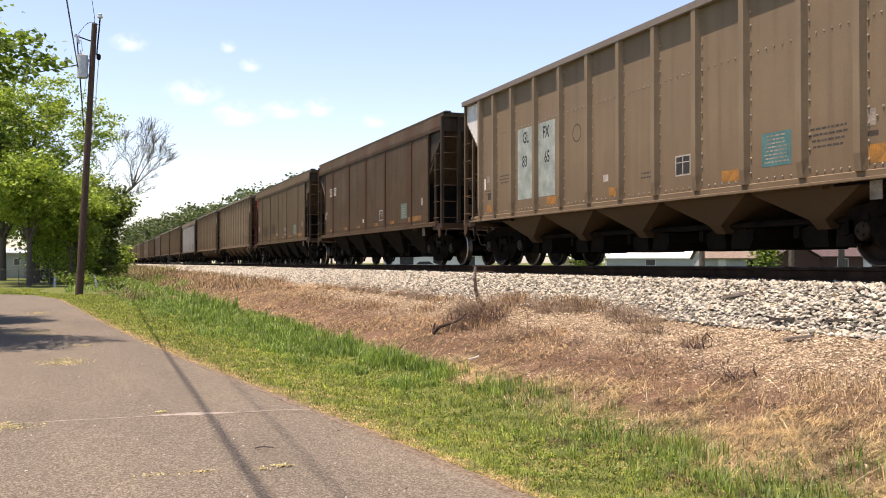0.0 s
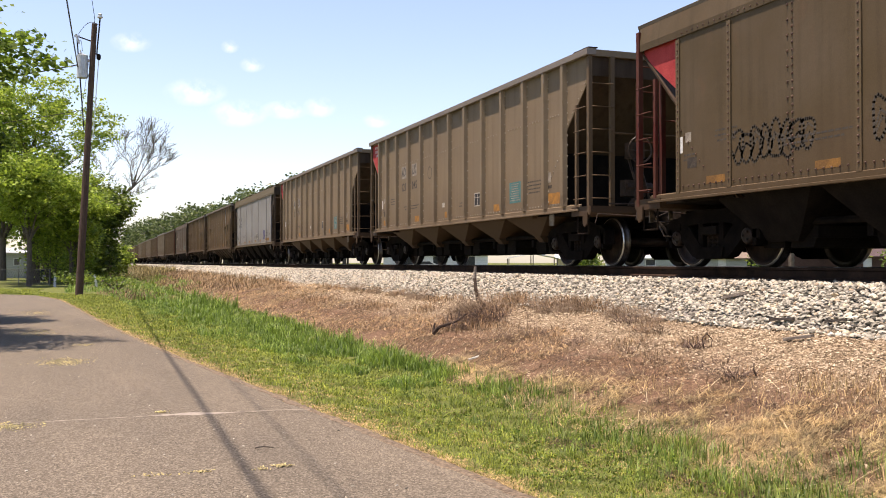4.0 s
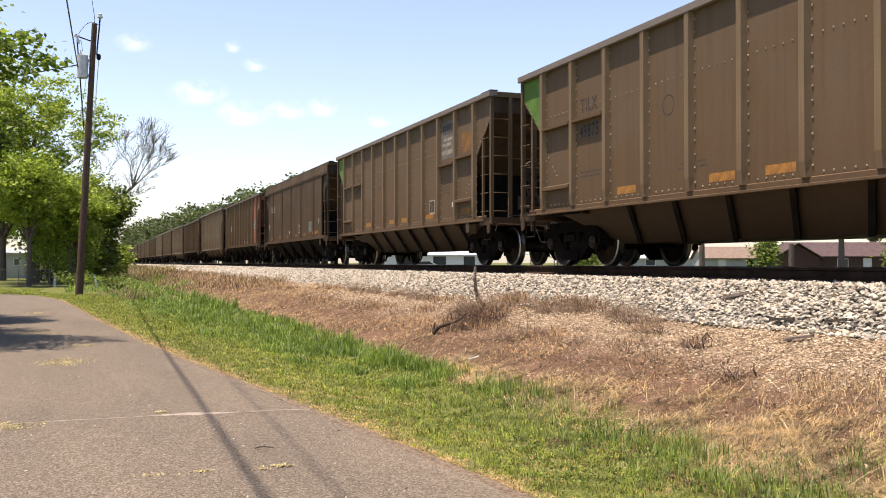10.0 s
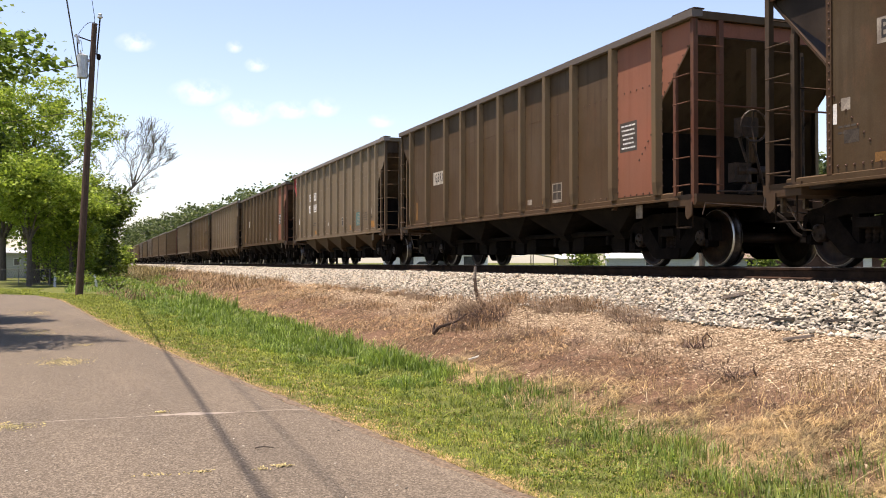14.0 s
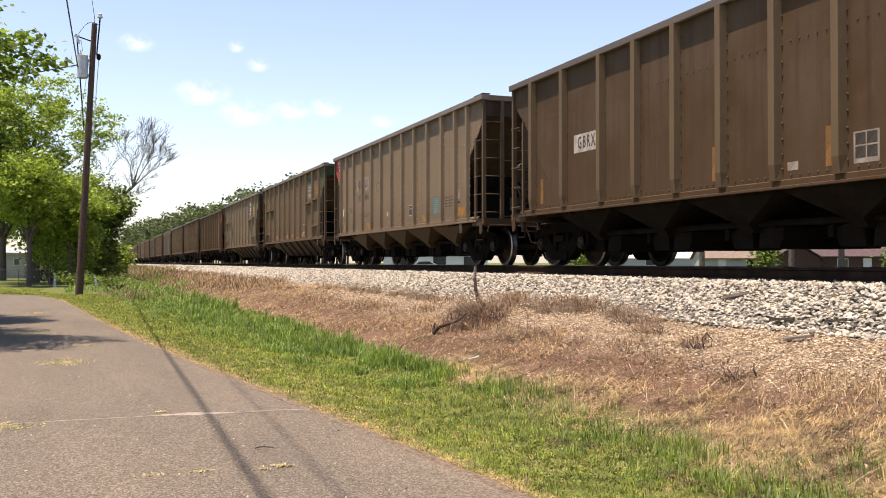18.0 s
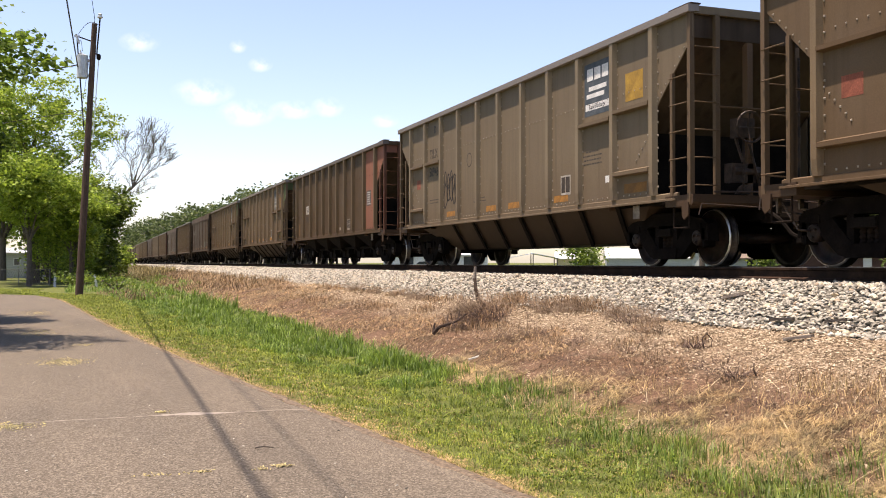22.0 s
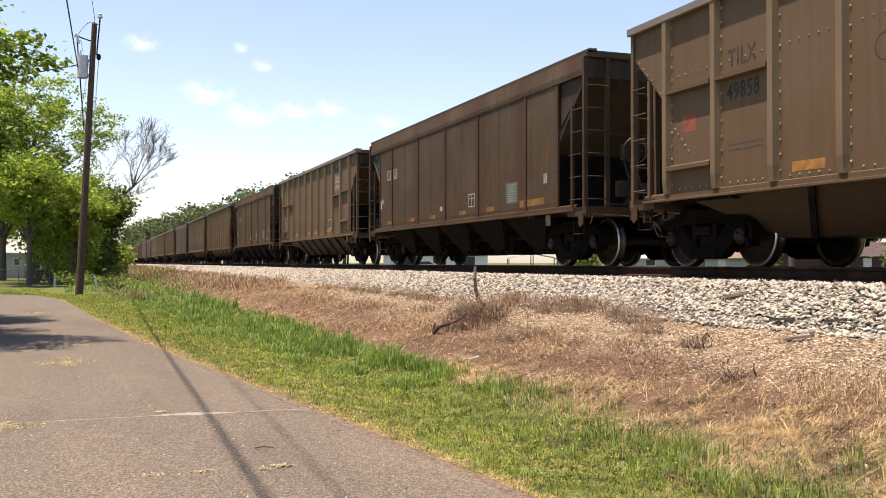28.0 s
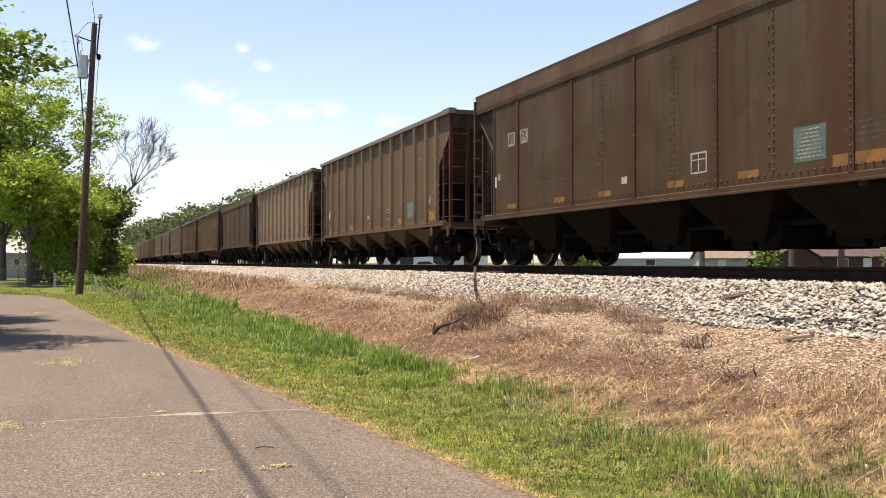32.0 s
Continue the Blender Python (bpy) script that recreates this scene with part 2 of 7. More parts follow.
def asphalt():
    m, n, l, b = mat("worn_asphalt", 0.92, 0.0, 0.2)
    v = coords(n, l)
    stones = n.new("ShaderNodeTexVoronoi")
    stones.inputs["Scale"].default_value = 85.0
    l.new(v, stones.inputs["Vector"])
    grit = ramp_of(n, l, stones.outputs["Color"], [(0.1, (0.055, 0.0455, 0.034)), (0.5, (0.104, 0.087, 0.063)), (0.9, (0.2, 0.17, 0.128))])
    patch = ramp_of(n, l, noise_of(n, l, coords(n, l, (1, 0.25, 1)), 0.9, 5.0), [(0.3, (0.82, 0.82, 0.83)), (0.7, (1.12, 1.1, 1.08))])
    col = mixed(n, l, 1.0, grit, patch, "MULTIPLY")
    l.new(col, b.inputs["Base Color"])
    bumped(n, l, b, stones.outputs["Distance"], 0.5, 0.01)
    return m


def build_road():
    rng = random.Random(3)
    rows = steps([(-60, 0, 4), (0, 40, 0.25), (40, 52, 0.5)])
    rows_left = [(y, road_edge(y) - 5.2 if y < 46 else road_edge(y) - 5.2 - (y - 46) * 6.0) for y in rows]
    v, f = [], []
    for y, left in rows_left:
        right = road_edge(y) + 0.07 * noise.noise((y * 1.7, 0, 9)) + 0.05 * noise.noise((y * 6.0, 3, 9))
        for k in range(7):
            u = k / 6
            x = left + (right - left) * u
            v.append((x, y, 0.012 + 0.035 * (1 - (2 * u - 1) ** 2) - (0.03 if k in (0, 6) else 0)))
    for j in range(len(rows) - 1):
        for i in range(6):
            f.append((j * 7 + i, j * 7 + i + 1, j * 7 + 8 + i, j * 7 + 7 + i))
    ob = swarm("road", v, f, asphalt(), "worn grey asphalt lane with pale cracks and ragged edge", "road", "structure")
    ob.data.shade_smooth()


build_road()


def build_crack():
    rng = random.Random(4)
    v, f = [], []
    n = 90
    for k in range(n):
        u = k / (n - 1)
        x = -3.4 + 5.45 * u
        y = 9.1 + 0.42 * u ** 0.5 + 0.06 * noise.noise((x * 2.0, 1, 1)) + 0.02 * noise.noise((x * 11, 2, 2))
        w = 0.007 + 0.01 * rng.random() + (0.1 * max(0, 1 - abs(x - 0.88) / 0.4) * (0.6 + 0.4 * rng.random()))
        z = 0.0135 + 0.035 * (1 - (2 * (x + 3.1) / 5.2 - 1) ** 2)
        v += [(x, y - w, z), (x, y + w, z)]
        if k:
            f.append((2 * k - 2, 2 * k, 2 * k + 1, 2 * k - 1))
    swarm("road_crack", v, f, plain("sandy_crack_fill", (0.18, 0.152, 0.12), (0.26, 0.225, 0.18), 8.0), "pale sand-filled crack across the asphalt", "road crack", "structure")


build_crack()


def ballast_material():
    m, n, l, b = mat("ballast_bed", 0.95, 0.0, 0.15)
    v = coords(n, l)
    t = n.new("ShaderNodeTexVoronoi")
    t.inputs["Scale"].default_value = 13.0
    l.new(v, t.inputs["Vector"])
    # Toned below the loose stones, so shade in their gaps is in the colour.
    col = ramp_of(n, l, t.outputs["Color"], [(0.1, (0.07, 0.062, 0.05)), (0.5, (0.14, 0.126, 0.105)), (0.9, (0.24, 0.22, 0.19))])
    l.new(col, b.inputs["Base Color"])
    bumped(n, l, b, t.outputs["Distance"], 0.8, 0.05)
    return m


def stone_colour():
    m, n, l, b = mat("crushed_stone", 0.9, 0.0, 0.2)
    g = n.new("ShaderNodeNewGeometry")
    o = n.new("ShaderNodeObjectInfo")
    s = n.new("ShaderNodeMath")
    s.operation = "ADD"
    l.new(g.outputs["Random Per Island"], s.inputs[0])
    l.new(o.outputs["Random"], s.inputs[1])
    w = n.new("ShaderNodeMath")
    w.operation = "FRACT"
    l.new(s.outputs[0], w.inputs[0])
    tone = ramp_of(n, l, w.outputs[0], [(0.0, (0.055, 0.05, 0.04)), (0.2, (0.16, 0.147, 0.118)), (0.5, (0.3, 0.28, 0.226)), (0.82, (0.44, 0.415, 0.345)), (0.93, (0.45, 0.38, 0.265)), (1.0, (0.28, 0.21, 0.145))])
    grain = ramp_of(n, l, noise_of(n, l, coords(n, l), 55.0, 4.0), [(0.3, (0.75, 0.75, 0.75)), (0.7, (1.15, 1.15, 1.15))])
    l.new(mixed(n, l, 1.0, tone, grain, "MULTIPLY"), b.inputs["Base Color"])
    return m


STONE = stone_colour()
BED = [(7.42, 0.72), (8.2, 1.2), (8.6, 1.24), (11.4, 1.24), (11.8, 1.2), (12.6, 0.72)]


def build_track():
    ys = steps([(-60, 0, 5), (0, 60, 0.5), (60, 700, 40)])
    v, f = [], []
    for y in ys:
        for i, (x, z) in enumerate(BED):
            j = 0.06 * noise.noise((x, y * 0.9, 2.0))
            v.append((x + (j if i in (0, 5) else 0), y, z + 0.3 * j))
    for j in range(len(ys) - 1):
        for i in range(5):
            f.append((j * 6 + i, j * 6 + i + 1, j * 6 + 7 + i, j * 6 + 6 + i))
    bed = swarm("ballast_bed", v, f, ballast_material(), "long bed of pale crushed stone ballast", "ballast", "structure")
    for side in (-1, 1):
        x = TRACK_X + side * 0.7525
        t = thing("rail", "rusty steel rail with a worn bright head", "rail", (x, 0, RAIL), 0, "rails of the track", "structure")
        a, b = -60, 700
        web = Build().slab([(-0.07, -0.172), (0.07, -0.172), (0.07, -0.16), (0.012, -0.14), (0.012, -0.05), (0.034, -0.04), (0.034, -0.006), (-0.034, -0.006), (-0.034, -0.04),
                            (-0.012, -0.05), (-0.012, -0.14), (-0.07, -0.16)], a, b, 1)
        part("rail_web", web, RAILMAT, t)
        part("railhead", Build().slab([(-0.03, -0.0055), (0.03, -0.0055), (0.025, 0.0), (-0.025, 0.0)], a, b, 1), HEAD, t, "shiny worn running surface")
    ties = thing("track_ties", "dark creosoted wooden ties under the rails", "railway ties", (TRACK_X, 0, 0), 0, "", "structure")
    tie = cached("tie", lambda q: q.box(-1.3, 1.3, -0.11, 0.11, 1.08, 1.268))
    rng = random.Random(8)
    for k in range(180):
        part("tie", tie, TIE, ties, "", (rng.uniform(-0.03, 0.03), -4 + k * 0.53, 0), (0, 0, rng.uniform(-0.6, 0.6)))
    return bed


bed = build_track()

# ---- the train ----
PITCH_M = 16.18
TRAIN, WHEELSETS = [], []


def gone(t):
    """Car lengths by which the train has moved since the start."""
    return 0.62225 * t - 0.011046 * t * t / 32 + 0.015001 * t ** 3 / 1024


def car_y(c, t):
    return PITCH_M * (c + 1.5203 - gone(t)) - 10.377


TOP = {"ribbed": 3.98, "plain": 4.0, "trough": 3.98, "brown": 3.88}
RIBS = {"ribbed": [-6.27, -5.45, -4.47, -3.33, -2.21, -1.1, 0.0, 1.1, 2.21, 3.33, 4.47, 5.45, 6.27], "trough": [-6.24 + 12.48 * i / 10 for i in range(11)], "brown": [-6.27, -4.9, -3.46, -2.3, -1.15, 0.0, 1.15, 2.3, 3.46, 4.9, 6.27]}


def side_outline(top, kind):
    if kind == "plain":
        return [(-6.17, 3.56), (-6.17, 1.12), (6.17, 1.12), (6.17, 3.56)]
    return [(-7.28, top - 0.1), (-7.28, 3.5), (-6.28, 2.55), (-6.28, 1.12), (6.28, 1.12), (6.28, 2.55), (7.28, 3.5), (7.28, top - 0.1)]


def side_mesh(q, kind):
    q.slab(side_outline(TOP[kind], kind), 1.50, 1.52, 0)


def slope_mesh(q):
    """The sloping sheet that ends the hopper."""
    z0, z1, y0, y1 = 0.98, 3.5, 4.75, 7.2
    q.add([(-1.495, y0, z0), (1.495, y0, z0), (1.495, y1, z1), (-1.495, y1, z1), (-1.495, y0 - 0.03, z0), (1.495, y0 - 0.03, z0), (1.495, y1 - 0.03, z1 + 0.02), (-1.495, y1 - 0.03, z1 + 0.02)],
          [(0, 1, 2, 3), (7, 6, 5, 4), (0, 4, 5, 1), (2, 6, 7, 3), (0, 3, 7, 4), (1, 5, 6, 2)])


def chord_mesh(q, kind):
    top = TOP[kind]
    if kind == "plain":
        q.slab([(-0.16, -0.03), (0.05, -0.05), (0.06, 0.0), (0.0, 0.03), (-0.15, 0.03)], -7.3, 7.3, 1)
    else:
        q.slab([(-0.12, -0.10), (0.05, -0.12), (0.07, -0.11), (0.075, -0.005), (0.06, 0.0), (-0.12, 0.0)], -7.32, 7.32, 1)


def rib_mesh(q, kind):
    """A pressed post: narrow face, splayed flanges, deeper towards the middle of its height."""
    top = TOP[kind] - 0.1
    if kind == "plain":
        q.box(0.0, 0.022, -0.045, 0.045, 1.14, 3.52)
        return
    w, d = (0.07, 0.085) if kind != "brown" else (0.08, 0.1)
    v = []
    for z, k in ((1.14, 0.75), (1.35, 1.0), (2.6, 1.0), (top, 1.0)):
        v += [(0, -w * 1.25, z), (d * k, -w * 0.75, z), (d * k, w * 0.75, z), (0, w * 1.25, z)]
    f = [(4 * i + j, 4 * i + j + 1, 4 * i + 5 + j, 4 * i + 4 + j) for i in range(3) for j in range(3)] + [(3, 2, 1, 0), (12, 13, 14, 15)]
    q.add(v, f)


def rivet(q, x, y, z, r=0.016):
    q.add([(x, y - r, z - r), (x, y + r, z - r), (x, y + r, z + r), (x, y - r, z + r), (x - r * 0.8, y - r * 0.45, z - r * 0.45), (x - r * 0.8, y + r * 0.45, z - r * 0.45),
           (x - r * 0.8, y + r * 0.45, z + r * 0.45), (x - r * 0.8, y - r * 0.45, z + r * 0.45)],
          [(7, 6, 5, 4), (0, 1, 5, 4), (1, 2, 6, 5), (2, 3, 7, 6), (3, 0, 4, 7)])


def rivet_mesh(q, kind):
    """The bolt rows of the side that faces the road."""
    rng = random.Random(5)
    x = -1.521
    if kind == "plain":
        for y, double in ((-4.67, 0), (-3.25, 1), (-2.03, 0), (-0.93, 1), (0.2, 0), (1.3, 1), (2.42, 0), (3.6, 1), (4.87, 0), (6.12, 0), (-6.12, 0)):
            for k in range(22):
                if double:
                    rivet(q, x, y - 0.03, 1.3 + k * 0.102, 0.017)
                    if k % 2:
                        rivet(q, x, y + 0.06, 1.3 + k * 0.102, 0.017)
                else:
                    rivet(q, x - 0.022, y, 1.25 + k * 0.105, 0.015)
        for k in range(90):
            rivet(q, x - 0.004, -6.1 + k * 0.136, 1.235, 0.015)
            rivet(q, x - 0.022, -6.1 + k * 0.136, 3.6, 0.014)
        for s in (-1, 1):
            for k in range(7):
                rivet(q, x, s * (6.06 - k * 0.095), 2.1 - k * 0.1, 0.015)
        return
    for y in RIBS[kind]:
        for k in range(13):
            rivet(q, x - 0.004, y - 0.112, 1.28 + k * 0.205 + rng.uniform(-0.015, 0.015), 0.016)
    for a, b in zip(RIBS[kind], RIBS[kind][1:]):
        for k in range(5):
            u = a + (b - a) * (0.2 + k * 0.14)
            rivet(q, x, u, 2.95, 0.013)
            rivet(q, x, u, 1.2, 0.015)
    for s in (-1, 1):
        for k in range(6):
            rivet(q, x, s * (6.14 - k * 0.09), 2.24 - k * 0.095, 0.016)
        for k in range(7):
            # the slanted corner
            rivet(q, x, s * (6.32 + k * 0.125), 2.66 + k * 0.119, 0.014)


def bay_mesh(q, kind):
    if kind == "plain":
        rows = [(1.12, 1.08, 1.46), (0.85, 0.82, 1.3), (0.55, 0.52, 1.12), (0.36, 0.3, 1.0)]
    else:
        rows = [(1.12, 1.07, 1.44), (1.0, 0.99, 1.4), (0.62, 0.14, 1.16), (0.5, 0.12, 1.05)]
    v = []
    for z, hy, hx in rows:
        v += [(-hx, -hy, z), (hx, -hy, z), (hx, hy, z), (-hx, hy, z)]
    k = len(rows)
    f = [(4 * i + j, 4 * i + (j + 1) % 4, 4 * i + 4 + (j + 1) % 4, 4 * i + 4 + j) for i in range(k - 1) for j in range(4)] + [(4 * k - 4, 4 * k - 3, 4 * k - 2, 4 * k - 1)]
    q.add(v, f)


def door_mesh(q):
    for s in (-1, 1):
        q.slab([(s * 0.1, 0.66), (s * 0.62, 0.5), (s * 0.5, 0.27), (s * 0.06, 0.27)], -0.92, 0.92, 0)
    q.box(-0.98, 0.98, -0.66, -0.56, 0.4, 0.56).box(-0.98, 0.98, 0.56, 0.66, 0.4, 0.56)


def trough_mesh(q):
    t, b = 1.14, 0.42
    q.add([(-1.48, -6.1, t), (1.48, -6.1, t), (1.48, 6.1, t), (-1.48, 6.1, t), (-0.75, -4.5, b), (0.75, -4.5, b), (0.75, 4.5, b), (-0.75, 4.5, b)],
          [(0, 1, 5, 4), (1, 2, 6, 5), (2, 3, 7, 6), (3, 0, 4, 7), (4, 5, 6, 7)])


def trough_rib_mesh(q):
    q.add([(-1.49, -0.06, 1.1), (-1.49, 0.06, 1.1), (-0.80, 0.76, 0.42), (-0.80, 0.64, 0.42), (-1.51, -0.06, 1.07), (-1.51, 0.06, 1.07), (-0.82, 0.76, 0.39), (-0.82, 0.64, 0.39)],
          [(0, 1, 2, 3), (7, 6, 5, 4), (0, 4, 5, 1), (1, 5, 6, 2), (2, 6, 7, 3), (3, 7, 4, 0)])


def wheelset_mesh():
    if "wheelset" in CACHE:
        return CACHE["wheelset"]
    b = Build()
    for s in (-1, 1):
        prof = [(0.69, 0.09), (0.69, 0.14), (0.715, 0.2), (0.73, 0.33), (0.69, 0.385), (0.68, 0.478), (0.705, 0.485), (0.722, 0.46), (0.8, 0.455), (0.818, 0.45), (0.825, 0.432), (0.825, 0.385), (0.775, 0.37), (0.765, 0.22), (0.85, 0.15), (0.86, 0.1)]
        b.lathe([(s * a, r) for a, r in prof], 22, 0)
    b.rod((-1.05, 0, 0), (1.05, 0, 0), 0.085, None, 12)
    for s in (-1, 1):
        b.lathe([(s * 1.0, 0.13), (s * 1.1, 0.13), (s * 1.13, 0.11), (s * 1.13, 0.09)], 14, 0)
        for k in range(3):
            a = 2.1 * k
            b.box(min(s * 1.12, s * 1.15), max(s * 1.12, s * 1.15), 0.065 * math.cos(a) - 0.015, 0.065 * math.cos(a) + 0.015, 0.065 * math.sin(a) - 0.015, 0.065 * math.sin(a) + 0.015)
    me = b.mesh("wheelset")
    me.materials.append(TREAD)
    me.materials.append(RIM)
    for p in me.polygons:
        r = math.hypot(p.center.y, p.center.z)
        if r > 0.425 and abs(p.center.x) > 0.68:
            p.material_index = 2 if 0.806 < abs(p.center.x) < 0.823 or r > 0.478 else 1
        p.use_smooth = True
    CACHE["wheelset"] = me
    return me


def frame_mesh(q):
    """A cast side frame: bowed top member, V-shaped lower member, columns and pedestal jaws."""
    top = [(-1.19, 0.4), (-1.16, 0.68), (-1.02, 0.76), (-0.85, 0.78), (-0.5, 0.88), (0.5, 0.88), (0.85, 0.78), (1.02, 0.76), (1.16, 0.68), (1.19, 0.4),
           (1.0, 0.44), (0.82, 0.58), (0.42, 0.67), (-0.42, 0.67), (-0.82, 0.58), (-1.0, 0.44)]
    q.slab(top, -0.1, 0.1, 0)
    for s in (-1, 1):
        q.slab([(s * 0.8, 0.6), (s * 0.58, 0.66), (s * 0.22, 0.3), (s * 0.28, 0.12), (s * 0.46, 0.16), (s * 0.84, 0.48)], -0.09, 0.09, 0)
        q.slab([(s * 0.32, 0.68), (s * 0.2, 0.68), (s * 0.2, 0.24), (s * 0.32, 0.24)], -0.08, 0.08, 0)
        q.slab([(s * 1.1, 0.6), (s * 1.02, 0.6), (s * 1.02, 0.3), (s * 1.1, 0.32)], -0.1, 0.1, 0)
        q.box(-0.12, 0.12, s * 0.889 - 0.13, s * 0.889 + 0.13, 0.58, 0.68)
    q.slab([(-0.36, 0.3), (-0.32, 0.12), (0.32, 0.12), (0.36, 0.3)], -0.12, 0.12, 0)


def spring_mesh(q):
    q.lathe([(0.28 + k * 0.034, 0.054 if k % 2 else 0.04) for k in range(11)], 7, 2)


def bolster_mesh(q):
    q.slab([(-1.15, 0.62), (-1.15, 0.5), (-0.5, 0.42), (0.5, 0.42), (1.15, 0.5), (1.15, 0.62), (0.4, 0.7), (-0.4, 0.7)], -0.2, 0.2, 1)
    q.lathe([(0.68, 0.2), (0.78, 0.2), (0.8, 0.15)], 14, 2)


def brake_beam_mesh(q):
    q.box(-0.75, 0.75, -0.05, 0.05, 0.34, 0.42)
    for s in (-1, 1):
        q.slab([(-0.02, 0.22), (0.03, 0.24), (0.05, 0.42), (0.03, 0.56), (-0.02, 0.58)], s * 0.76 - 0.04, s * 0.76 + 0.04, 0)


def bogie(car, y):
    # Bogie castings carry the shade under the car in their colour.
    b = part("bogie", cached("bolster", bolster_mesh), GRIME_SHADE, car, "grimy cast steel bogie, coloured darker for shade", (0, y, 0))
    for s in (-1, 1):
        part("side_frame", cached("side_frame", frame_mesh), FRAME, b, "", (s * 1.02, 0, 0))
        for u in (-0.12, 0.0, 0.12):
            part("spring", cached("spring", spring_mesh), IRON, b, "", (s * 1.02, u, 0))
        part("brake_beam", cached("brake_beam", brake_beam_mesh), GRIME_SHADE, b, "", (0, s * 0.38, 0))
        w = new("wheelset", wheelset_mesh())
        w.material_slots[0].link = "OBJECT"
        w.material_slots[0].material = WHEEL
        w.parent = b
        w.matrix_parent_inverse = Matrix.Translation((0, s * 0.889, 0.457))
        WHEELSETS.append(tagged(w, "steel wheels on an axle with polished treads"))
    return b


def coupler_mesh(q):
    q.box(-0.07, 0.07, 7.25, 7.85, 0.76, 0.92)
    q.slab([(-0.12, 7.8), (0.12, 7.8), (0.16, 7.95), (0.14, 8.07), (0.02, 8.08), (0.0, 7.96), (-0.13, 8.02)], 0.68, 1.0, 2)
    q.box(-0.22, 0.22, 7.2, 7.35, 0.68, 1.02)


def path_mesh(pts, r, n=6):
    """A bent rod or hose through the given points."""
    def make(q):
        for a, b in zip(pts, pts[1:]):
            q.rod(a, b, r, None, n)
    return make


END_RODS = [("brake_rod", ((-1.3, 7.25, 0.76), (-0.5, 7.3, 0.7)), 0.012), ("brake_rod", ((-0.95, 7.22, 0.8), (-0.9, 6.4, 0.62)), 0.02), ("brake_rod", ((-0.62, 7.25, 0.74), (-0.2, 7.5, 0.82)), 0.016),
            ("bent_rod", ((-1.28, 7.2, 0.86), (-1.28, 6.9, 0.5), (-1.0, 6.9, 0.48)), 0.014),
            ("air_hose", ((-0.45, 7.3, 0.84), (-0.46, 7.5, 0.64), (-0.42, 7.66, 0.44), (-0.36, 7.8, 0.42), (-0.32, 7.92, 0.52), (-0.3, 8.02, 0.62)), 0.024)]


def end_fittings(car, turn):
    """Brackets, rods, a valve and a slack hose below the end sill."""
    for u, d in ((-1.32, 0.2), (-0.95, 0.14), (-0.62, 0.22)):
        part("bracket", cached(("bracket", d), lambda q: q.box(-0.035, 0.035, 7.2, 7.24, 0.93 - d, 0.93)), ENDIRON, car, "", (u if turn == 0 else -u, 0, 0), (0, 0, turn))
    for k, (name, pts, r) in enumerate(END_RODS):
        part(name, cached((name, k), path_mesh(pts, r)), ENDIRON, car, "", (0, 0, 0), (0, 0, turn))
    part("valve", cached("valve", lambda q: q.box(-0.66, -0.5, 7.1, 7.28, 0.6, 0.74)), ENDIRON, car, "", (0, 0, 0), (0, 0, turn))


def hose_mesh(q):
    pts = [(0.3, 7.5, 0.85), (0.3, 7.75, 0.72), (0.26, 7.95, 0.5), (0.2, 8.08, 0.42)]
    for a, b in zip(pts, pts[1:]):
        q.rod(a, b, 0.03, None, 6)
    q.box(0.14, 0.24, 8.02, 8.14, 0.36, 0.46)


def brake_unit_mesh(q):
    q.box(-0.72, -0.4, -7.3, -7.12, 2.0, 2.3)
    ring = [Vector((-0.56 + 0.24 * math.cos(a), -7.4, 2.15 + 0.24 * math.sin(a))) for a in (2 * math.pi * i / 16 for i in range(16))]
    for i in range(16):
        q.rod(ring[i], ring[(i + 1) % 16], 0.018, None, 5, False)
        if i % 4 == 0:
            q.rod(ring[i], (-0.56, -7.34, 2.15), 0.012, None, 4, False)
    for u in (-0.68, -0.46):
        q.rod((u, -7.2, 2.0), (u * 0.9, -7.28, 1.62), 0.03, 0.02, 6)
    q.rod((-0.2, -7.26, 1.0), (-0.5, -7.3, 1.9), 0.022, None, 6)
    q.rod((-0.56, -7.24, 2.0), (-0.56, -7.24, 1.1), 0.02)
    q.box(-0.8, -0.35, -7.26, -7.08, 1.3, 1.6)
    q.rod((-0.75, -7.2, 1.48), (-0.2, -7.18, 1.48), 0.09, None, 10)
    # bell crank, chain and pipes below
    q.slab([(-0.75, 1.12), (-0.5, 1.12), (-0.42, 1.28), (-0.66, 1.26)], -7.3, -7.26, 1)
    for k in range(6):
        q.rod((-0.62 + 0.01 * (k % 2), -7.3, 1.66 - 0.09 * k), (-0.6 - 0.01 * (k % 2), -7.3, 1.59 - 0.09 * k), 0.014, None, 5)
    q.rod((-1.2, -7.36, 1.14), (0.9, -7.36, 1.18), 0.014, None, 6)
    q.rod((0.45, -7.3, 0.98), (0.45, -7.3, 3.3), 0.022, None, 6)


def layer(x):
    """Paint lies in layers about a millimetre apart on the side sheet."""
    return x if x > -1.52 else -1.5203 - (abs(x) - 1.52) * 0.28


